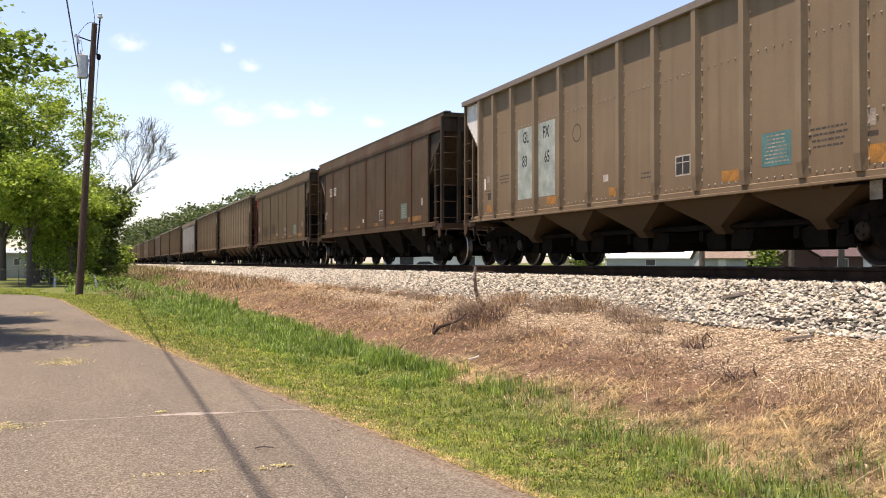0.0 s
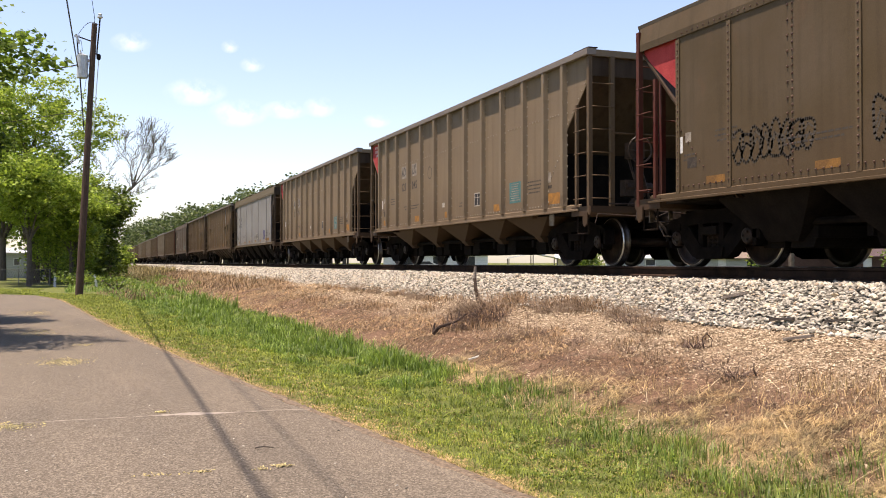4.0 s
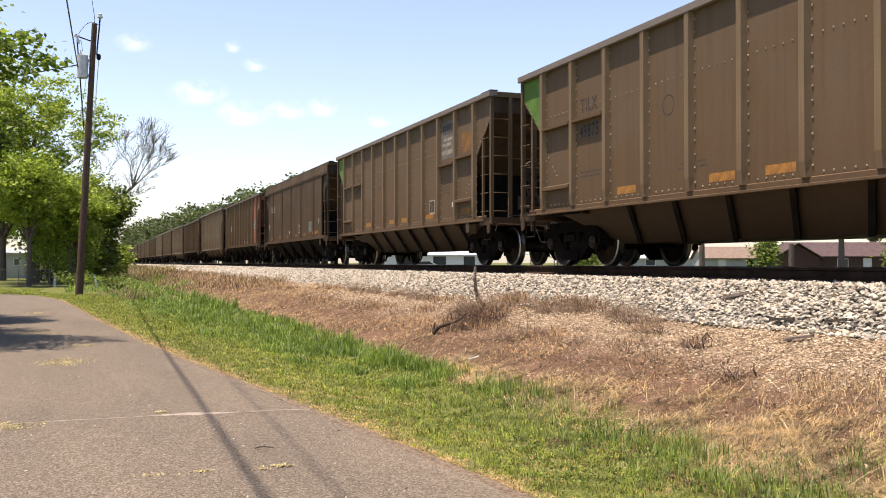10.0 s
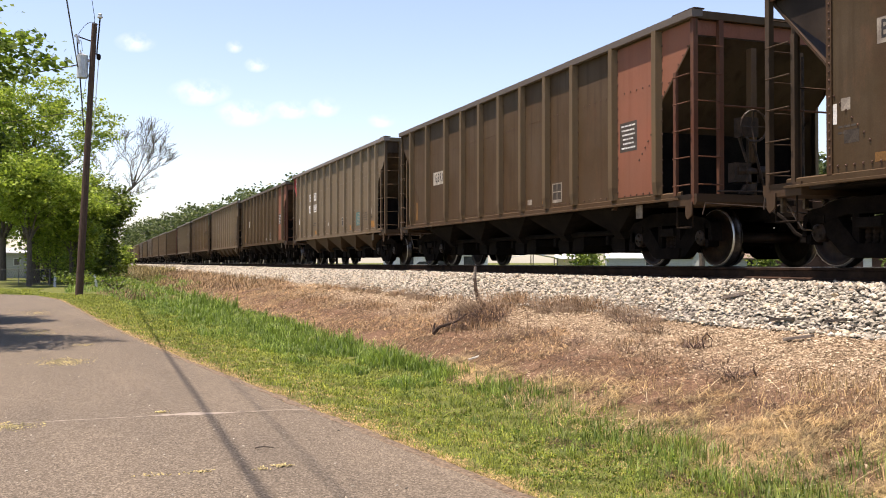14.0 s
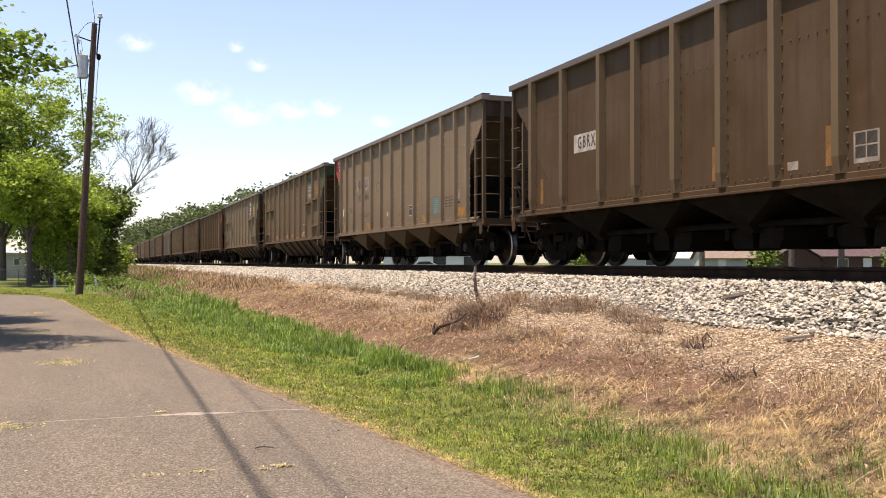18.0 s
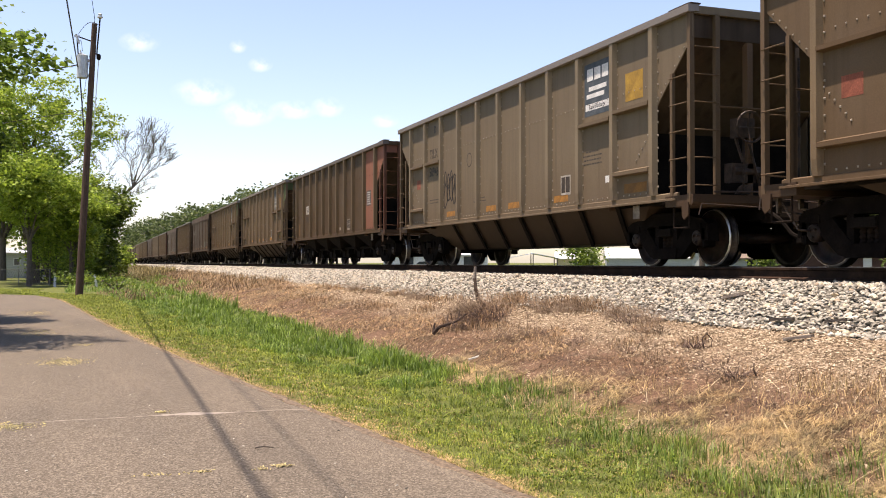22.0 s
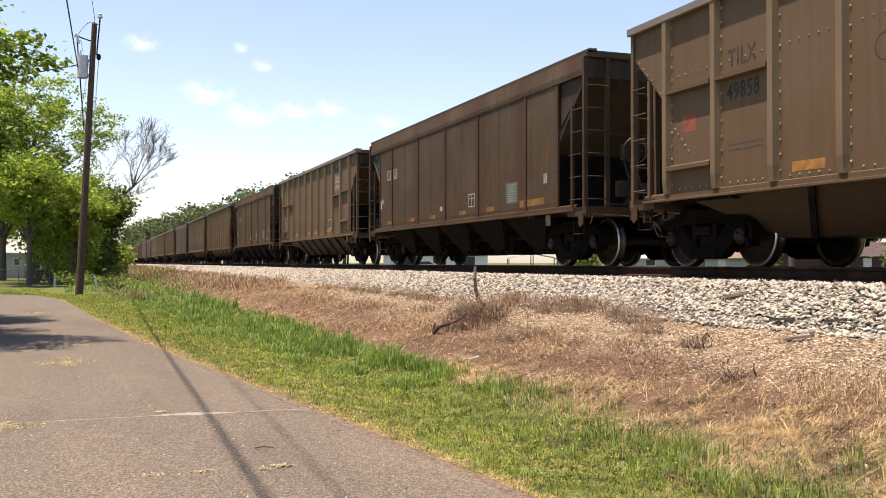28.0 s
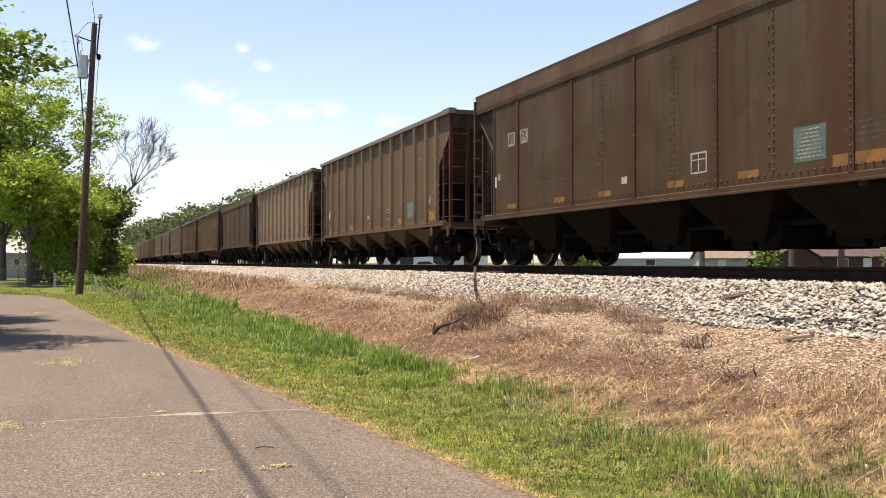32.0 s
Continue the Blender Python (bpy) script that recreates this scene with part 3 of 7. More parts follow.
def lettering(text, height, material, car, y, z, x=-1.526, wide=0.74, track=1.0):
    """Painted letters on the road side of a car; y, z: the middle of the line."""
    key = ("letters", text, height, track)
    if key not in CACHE:
        cu = bpy.data.curves.new("letters", "FONT")
        cu.body, cu.size, cu.align_x, cu.align_y, cu.extrude = text, height * 1.38, "CENTER", "CENTER", 0.0003
        cu.space_character = track
        cu.offset = 0.022 * height
        cu.resolution_u = 2
        tmp = new("letters", cu)
        bpy.context.view_layer.update()
        me = bpy.data.meshes.new_from_object(tmp.evaluated_get(bpy.context.evaluated_depsgraph_get()))
        bpy.data.objects.remove(tmp)
        bpy.data.curves.remove(cu)
        me.materials.clear()
        me.materials.append(None)
        CACHE[key] = me
    ob = part("lettering", CACHE[key], material, car, "painted reporting mark")
    ob.matrix_basis = Matrix(((0, 0, -1, layer(x)), (-1, 0, 0, y), (0, 1, 0, z), (0, 0, 0, 1))) @ Matrix.Diagonal((wide, 1, 1, 1))
    return ob


def patch(name, car, y0, y1, z0, z1, material, x=-1.522, label=""):
    key = ("patch", name, round(abs(y1 - y0), 3), round(z1 - z0, 3))
    hy, hz = abs(y1 - y0) / 2, (z1 - z0) / 2
    return part(name, cached(key, lambda q: q.box(-0.0006, 0, -hy, hy, -hz, hz)), material, car, label, (layer(x), (y0 + y1) / 2, (z0 + z1) / 2))


def bars(car, y, z, w, rows, material=FADED, pitch=0.075, x=-1.522, tall=0.026):
    """Lines of small stencilled print that cannot be read."""
    rng = random.Random(int(y * 100 + z * 7))
    lens = [w * rng.uniform(0.7, 1.0) for _ in range(rows)]

    def make(q):
        for k, a in enumerate(lens):
            u = -a / 2
            while u < a / 2 - 0.02:
                e = min(u + rng.uniform(0.04, 0.11), a / 2)
                q.box(-0.0005, 0, -e, -u, -k * pitch - tall, -k * pitch)
                u = e + 0.018
    b = Build()
    make(b)
    return part("stencil_print", b, material, car, "", (layer(x), y, z))


def hopper_car(c, kind, paint, label, marks=(), near=True, end_paint=None, front_panel=None, corner=None, chord_paint=None, rear_end=1, lip=None):
    """One coal car. c: its place in the train."""
    car = thing("hopper_car", label, "train car", (TRACK_X, car_y(c, 0.0), RAIL), 0, "coal cars of the train")
    TRAIN.append((c, car))
    top = TOP[kind]
    part("floor", cached("car_floor", lambda q: q.box(-1.49, 1.49, -4.78, 4.78, 1.1, 1.14)), GRIME_SHADE, car)
    for s, turn in ((-1, 180), (1, 0)):
        part("side_sheet", cached(("side", kind), lambda q: side_mesh(q, kind)), paint, car, "", (0, 0, 0), (0, 0, turn))
        if kind == "plain":
            part("top_lip", cached("top_lip", lambda q: q.slab([(1.54, 3.55), (1.50, 3.56), (1.48, 3.97), (1.505, 3.97), (1.545, 3.66)], -7.25, 7.25, 1)), lip or paint, car, "", (0, 0, 0), (0, 0, turn))
        # End sheets are painted dark for soot and for the shade beneath the slope.
        part("slope_sheet", cached("slope", slope_mesh), SHADED_ENDPAINT, car, "sloping end sheet, soot and shade in its colour", (0, 0, 0), (0, 0, turn))
        part("end_plate", cached(("endplate", kind), lambda q: q.box(-1.49, 1.49, 7.17, 7.22, 3.5, top - 0.1)), SHADED_ENDPAINT, car, "", (0, 0, 0), (0, 0, turn))
        # Chord tone is paler than the side, with sky reflection painted in.
        part("top_chord", cached(("chord", kind), lambda q: chord_mesh(q, kind)), chord_paint or SKYLIT_CHORDS.get(paint.name) or LIGHTER.get(paint.name, paint), car, "", (s * (1.46 if kind == "plain" else 1.545), 0, top), (0, 0, turn))
        part("side_sill", cached(("sill", kind), lambda q: q.slab([(0, 1.03), (0.09, 1.03), (0.09, 1.06), (0.04, 1.07), (0.04, 1.14), (0, 1.16)], -6.9, 6.9, 1)), lip or paint, car, "", (s * 1.5, 0, 0), (0, 0, turn))
        part("end_chord", cached(("endc", kind), lambda q: q.box(-1.5, 1.5, 7.16, 7.3, top - 0.13, top - 0.012)), chord_paint or paint, car, "", (0, 0, 0), (0, 0, turn))
        part("end_sill", cached("end_sill", lambda q: q.slab([(6.6, 0.93), (7.3, 0.93), (7.34, 0.98), (7.34, 1.1), (6.6, 1.1)], -1.56, 1.56, 0)), SHADED_ENDPAINT, car, "", (0, 0, 0), (0, 0, turn))
        part("end_deck", cached("end_deck", lambda q: q.box(-1.44, 1.44, 4.9, 6.6, 1.0, 1.04)), GRIME_SHADE, car, "", (0, 0, 0), (0, 0, turn))
        part("bulkhead", cached("bulkhead", lambda q: q.box(-1.46, 1.46, 5.93, 5.96, 1.1, 2.2)), GRIME_SHADE, car, "", (0, 0, 0), (0, 0, turn))
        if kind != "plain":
            part("corner_cap", cached("cap", lambda q: q.slab([(6.7, 0.0), (7.33, 0.0), (7.33, 0.02), (7.25, 0.028), (6.75, 0.028)], -0.1, 0.08, 0)), SOOT_SHADE, car, "", (s * 1.5, 0, top + 0.002), (0, 0, 180 if s < 0 else 0))
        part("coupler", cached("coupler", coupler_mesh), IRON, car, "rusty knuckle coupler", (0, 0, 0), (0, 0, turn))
    part("centre_sill", cached("centre_sill", lambda q: q.box(-0.26, 0.26, -7.3, 7.3, 0.74, 1.08)), GRIME_SHADE, car)
    ribs = RIBS.get(kind, [-6.13, -4.67, -2.03, 0.2, 2.42, 4.87, 6.13])
    for s, turn in ((-1, 180), (1, 0)):
        if near or s < 0:
            for y in ribs:
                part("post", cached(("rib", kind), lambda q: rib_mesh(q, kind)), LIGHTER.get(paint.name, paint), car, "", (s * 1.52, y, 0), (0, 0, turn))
    for y in (-5.91, 5.91):
        bogie(car, y)
    part("tag_plate", cached("tag_plate", lambda q: q.box(-0.02, 0.0, -0.09, 0.09, 0.8, 1.02)), WORNPLATE, car, "pale hanging tag plate", (-1.47, -5.62, 0))
    if kind == "trough":
        part("trough", cached("trough", trough_mesh), TROUGH, car, "trough-shaped underside, grime and shade in its colour")
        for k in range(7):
            # Ribs blackened to give the trough its slanted bands of shade.
            part("trough_rib", cached("trough_rib", trough_rib_mesh), GRIME_SHADE, car, "", (0, -5.0 + k * 1.35, 0))
    else:
        # Bays darker than the sides: shade below the sill is in their colour.
        under = GRIME_SHADE if kind in ("plain", "brown") else BAY
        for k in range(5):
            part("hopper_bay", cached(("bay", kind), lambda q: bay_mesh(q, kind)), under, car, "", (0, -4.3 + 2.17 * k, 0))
            part("bay_door", cached("bay_door", door_mesh), GRIME_SHADE, car, "grimy discharge door, blackened further for underbody shade", (0, -4.3 + 2.17 * k, 0))
        part("door_shaft", cached("door_shaft", lambda q: q.rod((0, -5.2, 0), (0, 5.2, 0), 0.05, None, 8)), GRIME_SHADE, car, "", (-0.95, 0, 0.62))
    if not near:
        for s in (-1, 1):
            part("ladder_stile", cached("far_stile", lambda q: q.box(-0.05, 0.05, -0.05, 0.05, 1.0, 3.75)), paint, car, "", (-1.5, s * 7.2, 0))
        return car
    # ladders, end posts and grab irons
    post = cached(("post", kind), lambda q: q.slab([(-0.035, -0.04), (0.045, -0.04), (0.045, -0.025), (-0.02, -0.025), (-0.02, 0.04), (-0.035, 0.04)], 0.95, top - 0.12, 2))
    short = cached("short_stile", lambda q: q.box(-0.025, 0.025, -0.035, 0.035, 1.1, 3.02))
    for s in (-1, 1):
        for e in (-1, 1):
            dark = end_paint if end_paint and e * rear_end < 0 else (DARKLADDER if kind == "plain" else LADDER)
            part("corner_post", post, dark, car, "", (s * 1.53, e * 7.24, 0), (0, 0, 0 if s < 0 else 180))
            part("ladder_stile", short, dark, car, "", (s * 1.53, e * 6.76, 0))
            part("ladder_stile", post, dark, car, "", (s * 1.08, e * 7.26, 0))
            if s < 0:
                for k in range(6):
                    z = 1.24 + 0.42 * k
                    if k < 5:
                        part("rung", cached("side_rung", lambda q: q.rod((0, -0.23, 0), (0, 0.23, 0), 0.01)), dark, car, "", (-1.6, e * 7.0, z))
                    part("rung", cached("end_rung", lambda q: q.rod((-0.22, 0, 0), (0.22, 0, 0), 0.01)), dark, car, "", (-1.3, e * 7.33, z))
    for e in (-1, 1):
        dark = end_paint if end_paint and e * rear_end < 0 else (DARKLADDER if kind == "plain" else LADDER)
        part("grab_rail", cached("grab_rail", lambda q: q.rod((-1.05, 0, 0), (1.45, 0, 0), 0.016)), dark, car, "", (0, e * 7.3, 2.45))
        for u in (-0.45, 0.45):
            part("end_post", cached(("endp", kind), lambda q: q.box(-0.05, 0.05, -0.06, 0.06, 1.1, top - 0.5)), ENDPOST, car, "", (u, e * 7.2, 0))
        part("brake_hose", cached("brake_hose", hose_mesh), GRIME_SHADE, car, "black rubber hose", (0, 0, 0), (0, 0, 0 if e > 0 else 180))
        end_fittings(car, 0 if e > 0 else 180)
        part("uncoupling_lever", cached(("lever", e), lambda q: lever_mesh(q, -e)), RUSTIRON, car, "thin bent uncoupling lever", (0, 0, 0), (0, 0, 0 if e > 0 else 180))
        part("corner_bracket", cached("corner_bracket", lambda q: q.slab([(-0.09, 0.98), (0.09, 0.98), (0.08, 0.78), (0.03, 0.72), (-0.08, 0.78)], -0.012, 0.012, 0)), SHADED_ENDPAINT, car, "", (-1.57, e * 7.16, 0))
        part("stirrup", cached("stirrup", lambda q: [q.rod(a, b, 0.015) for a, b in (((0, -0.2, 0.95), (0, -0.2, 0.6)), ((0, 0.2, 0.95), (0, 0.2, 0.6)), ((0, -0.2, 0.6), (0, 0.2, 0.6)))]), IRON, car, "", (-1.5, e * 6.95, 0))
    if lip:
        scuff = random.Random(61)
        b = Build()
        for _ in range(34):
            y, w = scuff.uniform(-6.1, 6.1), scuff.uniform(0.04, 0.3)
            z = 3.95 if scuff.random() < 0.5 else 1.15 + scuff.uniform(0, 0.02)
            b.box(-1.546 if z < 2 else -1.512, -1.5 if z < 2 else -1.48, y - w / 2, y + w / 2, z - scuff.uniform(0.006, 0.02), z + scuff.uniform(0.004, 0.014))
        part("scrape", b, OFFWHITE, car, "paint scraped bare along the edges")["kind"] = "stuff"
    part("brake_unit", cached("brake_unit", brake_unit_mesh), RUSTIRON, car, "rusty hand brake wheel and housing")
    part("rivets", cached(("rivets", kind), lambda q: rivet_mesh(q, kind)), BOLT if kind in ("ribbed", "trough") or paint is SILVER else RUSTBOLT, car)["kind"] = "stuff"
    if kind == "trough":
        bar = lambda n: cached(("bar", n), lambda q: q.slab([(-0.1, 0.03), (0.0, 0.06), (0.0, -0.05), (-0.1, -0.03)], -n / 2, n / 2, 1))
        for y, z, n in ((5.3, 2.72, 1.12), (4.37, 2.72, 0.0), (5.62, 1.52, 1.1), (-4.37, 2.58, 1.12), (-5.62, 2.66, 1.12), (-5.62, 1.58, 1.12), (4.37, 2.72, 1.12)):
            if n:
                part("side_stiffener", bar(1.12), paint, car, "", (-1.52, 5.62 if y == 5.3 else y, z))
    # corner plates, front panel and marks
    if kind == "plain":
        wing = lambda q: q.slab([(7.22, 3.92), (5.95, 3.92), (5.95, 2.55), (7.22, 3.5)], 1.455, 1.475, 0)
        for s in (-1, 1):
            part("end_wing", cached("end_wing", wing), SOOT_SHADE, car) if s > 0 else part("end_wing", cached("end_wing_far", lambda q: q.slab([(-7.22, 3.92), (-5.95, 3.92), (-5.95, 2.55), (-7.22, 3.5)], 1.455, 1.475, 0)), SOOT_SHADE, car)
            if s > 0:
                part("end_wing", cached("end_wing_left", lambda q: q.slab([(7.22, 3.92), (5.95, 3.92), (5.95, 2.55), (7.22, 3.5)], -1.475, -1.455, 0)), corner or SOOT_SHADE, car)
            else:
                part("end_wing", cached("end_wing_front", lambda q: q.slab([(-7.22, 3.92), (-5.95, 3.92), (-5.95, 2.55), (-7.22, 3.5)], -1.475, -1.455, 0)), front_panel[0] if front_panel else paint if paint is OLIVE else SOOT_SHADE, car)
    elif corner:
        tri = lambda q: q.slab([(7.2, top - 0.14), (6.4, top - 0.14), (6.4, 2.7), (7.2, 3.46)] if kind != "plain" else [(7.22, 3.92), (5.95, 3.92), (5.95, 2.55), (7.22, 3.5)], -0.0006, 0, 0)
        part("corner_panel", cached(("corner", kind), tri), corner, car, "coloured corner panel", (-1.5204, 0, 0))
        if corner is RED and kind != "plain":
            for k, word in enumerate(("ROTARY", "COUPLER", "END")):
                lettering(word, 0.085, WHITE, car, 6.72 - 0.02 * k, top - 0.24 - 0.13 * k, -1.528)
    if front_panel:
        tri = lambda q: q.slab([(-7.2, top - 0.14), (-6.4, top - 0.14), (-6.4, 2.7), (-7.2, 3.46)], -0.0006, 0, 0)
        tall = lambda q: q.slab([(-7.2, top - 0.14), (-4.98, top - 0.14), (-4.98, 1.18), (-6.26, 1.18), (-6.26, 2.57), (-7.2, 3.46)], -0.0006, 0, 0)
        m, style = front_panel
        if style != "band":
            part("front_panel", cached(("front", style, kind), tall if style == "tall" else tri), m, car, "coloured end panel", (-1.5204, 0, 0))
        part("end_band", cached(("eband", kind), lambda q: q.box(-1.48, 1.48, -7.228, -7.222, 3.52, top - 0.14)), m, car)
    for mark in marks:
        mark[0](car, *mark[1:])
    return car


def lever_mesh(q, sx):
    pts = [(sx * 1.5, 7.4, 0.78), (sx * 1.46, 7.42, 0.95), (sx * 0.9, 7.46, 0.93), (sx * 0.3, 7.5, 0.9), (sx * 0.14, 7.62, 0.98)]
    for a, b in zip(pts, pts[1:]):
        q.rod(a, b, 0.010, None, 6)


def ring_mesh(q):
    """A painted ring: one closed band of twenty segments."""
    n, v, f = 20, [], []
    for x in (-0.0006, 0.0):
        for r in (0.17, 0.15):
            v += [(x, r * math.cos(2 * math.pi * i / n), r * math.sin(2 * math.pi * i / n)) for i in range(n)]
    for i in range(n):
        j = (i + 1) % n
        f += [(i, j, n + j, n + i), (2 * n + i, 3 * n + i, 3 * n + j, 2 * n + j), (i, 2 * n + i, 2 * n + j, j), (n + i, n + j, 3 * n + j, 3 * n + i)]
    q.add(v, f)


def usual(car, kind, print_paint=TEAL):
    """The stencils that all the cars carry."""
    spots = {"plain": (5.2, 2.95, 1.2, -1.0, -2.75), "trough": (3.12, 0.5, -0.75, -2.95)}.get(kind, (5.72, 2.65, 0.2, -3.0))
    hw, lo, hi = {"plain": (0.22, 1.23, 1.34), "trough": (0.3, 1.24, 1.37)}.get(kind, (0.22, 1.22, 1.38))
    for y in spots:
        patch("reflector", car, y - hw, y + hw, lo, hi, OCHRE if kind == "plain" else ORANGE)
    if kind == "trough":
        patch("white_label", car, -4.66, -4.94, 1.48, 1.6, WHITE)
        patch("orange_strip", car, -5.3, -6.0, 1.24, 1.4, OCHRE, -1.524)
        patch("load_box", car, -2.95, -3.35, 1.36, 1.74, OFFWHITE)
        patch("load_field", car, -2.98, -3.32, 1.41, 1.71, STAIN, -1.526)
        patch("load_line", car, -3.13, -3.16, 1.41, 1.71, DUSTY, -1.53)
        bars(car, 1.2, 1.6, 0.8, 2)
        bars(car, 4.35, 1.75, 0.9, 2)
        part("stencil_ring", cached("stencil_ring", ring_mesh), STAIN, car, "", (-1.5204, 1.85, 2.55))
        bars(car, -4.2, 2.1, 0.7, 4)
        return
    if kind == "plain":
        patch("reflector", car, -4.35, -5.5, 1.23, 1.38, OCHRE)
    else:
        patch("reflector", car, -5.55, -6.05, 1.22, 1.44, ORANGE)
    patch("white_label", car, -5.5, -5.66, 1.66, 1.86, DUSTY)
    patch("dark_label", car, -5.48, -5.7, 1.54, 1.6, STAIN)
    bars(car, 4.95, 2.0, 0.55, 3)
    bars(car, 5.85, 1.72, 0.4, 2)
    patch("white_label", car, 5.8, 5.95, 1.9, 2.05, DUSTY)
    patch("white_label", car, 6.02, 6.1, 1.75, 2.0, WHITE)
    patch("dark_label", car, 5.66, 5.9, 1.5, 1.66, STAIN)
    if kind == "ribbed":
        part("stencil_ring", cached("stencil_ring", ring_mesh), STAIN, car, "", (-1.5204, 1.6, 2.5))
    far = 0.22 if kind == "plain" else 0.0
    patch("white_label", car, 0.44, 0.62, 1.5 - far * 0.4, 1.62 - far * 0.4, OFFWHITE)
    patch("load_box", car, far - 1.62, far - 2.02, 1.4, 1.72, OFFWHITE)
    patch("load_box", car, far - 1.645, far - 1.995, 1.425, 1.695, BLACK if kind == "ribbed" else STAIN, -1.526)
    patch("load_line", car, far - 1.81, far - 1.83, 1.43, 1.69, OFFWHITE, -1.53)
    patch("load_line", car, far - 1.66, far - 1.98, 1.6, 1.615, OFFWHITE, -1.533)
    patch("info_panel", car, -3.66, -4.24, 1.35, 1.8, print_paint)
    bars(car, -3.95, 1.765, 0.5, 8, DUSTY, 0.05, -1.526, 0.02)
    bars(car, 3.2, 1.7, 1.4, 2)
    bars(car, -0.9, 1.55, 0.7, 2)
    bars(car, -4.9, 1.75, 0.7, 4)


def boxed(car, text, y, z, h, w, ground=WHITE):
    patch("mark_ground", car, y - w / 2, y + w / 2, z - h * 0.68, z + h * 0.68, ground)
    lettering(text, h, BLACK, car, y, z, -1.527)


PALEGREEN = plain("pale_green_paint", (0.2, 0.24, 0.21), (0.34, 0.38, 0.34), 4.0)
YELLOW = plain("worn_yellow_paint", (0.24, 0.14, 0.03), (0.42, 0.25, 0.04), 4.0)
EMBLEM = plain("faded_emblem_ground", (0.085, 0.083, 0.068), (0.15, 0.145, 0.12), 5.0)
EMBLEM_DARK = plain("faded_emblem_band", (0.045, 0.06, 0.07), (0.085, 0.1, 0.108), 5.0)


def logo(car, y, z, white=DUSTY):
    """A square emblem of plain shapes."""
    patch("emblem", car, y - 0.46, y + 0.46, z - 0.5, z + 0.46, EMBLEM if white is DUSTY else EMBLEM_DARK)
    patch("emblem_band", car, y - 0.4, y + 0.4, z + 0.12, z + 0.38, EMBLEM_DARK, -1.526)
    for k in range(2):
        patch("emblem_bar", car, y - 0.34 + 0.08 * k, y + 0.3 + 0.08 * k, z - 0.05 - k * 0.13, z + 0.03 - k * 0.13, white, -1.526)
    patch("emblem_bar", car, y - 0.42, y + 0.42, z - 0.4, z - 0.28, white, -1.526)
    for k in range(3):
        patch("emblem_letter", car, y + 0.36 - k * 0.27, y + 0.14 - k * 0.27, z + 0.14, z + 0.36, FADED if white is DUSTY else white, -1.53)
    if white is not DUSTY:
        lettering("Rapid Discharge", 0.085, BLACK, car, y, z - 0.34, -1.531)


def scrawl(car, y, z, w, h, material):
    """Sprayed letters: bulging loops side by side, each with a stroke or two across."""
    rng = random.Random(int(y * 31))
    b = Build()

    def stroke(pts, r):
        for p, q in zip(pts, pts[1:]):
            d = Vector((0, q[0] - p[0], q[1] - p[1]))
            n = Vector((0, -d.z, d.y)).normalized() * r
            e = d.normalized() * r * 0.6
            u, v = Vector((0, p[0], p[1])) - e, Vector((0, q[0], q[1])) + e
            b.add([u - n, u + n, v + n, v - n], [(0, 1, 2, 3)])

    count = max(3, round(w / 0.2))
    for k in range(count):
        cy, cz = -w / 2 + w * (k + 0.5) / count, rng.uniform(-0.06, 0.06) * h
        ry, rz, ph = w / count * rng.uniform(0.55, 0.75), h * rng.uniform(0.36, 0.5), rng.uniform(0, 6.3)
        ring = []
        for i in range(22):
            t = 2 * math.pi * i / 21 + ph
            q = 1 + 0.14 * math.sin(3 * t + k)
            ring.append((cy + ry * q * math.cos(t), cz + rz * q * math.sin(t)))
        stroke(ring, 0.021)
        for _ in range(2):
            t, g = rng.uniform(-0.3, 0.3), rng.uniform(-0.5, 0.5)
            stroke([(cy - ry * 0.7, cz + rz * g), (cy + ry * t, cz + rz * (g + 0.3)), (cy + ry * 0.6, cz + rz * (g - 0.4))], 0.013)
    part("graffiti", b, material, car, "sprayed scrawl", (-1.5212, y, z))


TAUPE, PALE, TAN = car_paint((0.182, 0.149, 0.113), 0.16), car_paint((0.149, 0.126, 0.096), 0.1), car_paint((0.105, 0.076, 0.049), 0.22)
WORNPLATE = plain("worn_plate", (0.12, 0.1, 0.075), (0.25, 0.21, 0.16), 6.0)
BROWN, DARK, OLIVE = car_paint((0.05, 0.0355, 0.0185), 0.45, 0.75, (0.06, 0.028, 0.014)), car_paint((0.05, 0.034, 0.022), 0.4), car_paint((0.074, 0.057, 0.035), 0.28)
SILVER, UMBER, SALMON = car_paint((0.212, 0.234, 0.27), 0.1), car_paint((0.058, 0.037, 0.0185), 0.32), car_paint((0.24, 0.1, 0.072), 0.3)
OLIVELIP = car_paint((0.1, 0.088, 0.062), 0.2)
# Soot, deepened to the darkness of the shaded car ends.
SOOT_SHADE = car_paint((0.018, 0.013, 0.010), 0.2)
LADDER = car_paint((0.1, 0.074, 0.05), 0.4)
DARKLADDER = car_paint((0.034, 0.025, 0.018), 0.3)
ENDPOST = car_paint((0.1, 0.066, 0.042), 0.4)
RUSTIRON = plain("rusty_brake_iron", (0.016, 0.011, 0.008), (0.07, 0.045, 0.03), 6.0, 0.6)
ENDIRON = plain("worn_end_fittings", (0.02, 0.014, 0.01), (0.16, 0.12, 0.085), 9.0, 0.5)
# End colour lowered to include the shade between cars.
SHADED_ENDPAINT = car_paint((0.04, 0.027, 0.018), 0.3)
OFFWHITE = plain("dulled_white_marking", (0.27, 0.245, 0.2), (0.46, 0.42, 0.35), 5.0)
STAIN = plain("faded_black_marking", (0.03, 0.024, 0.018), (0.06, 0.046, 0.033), 6.0)
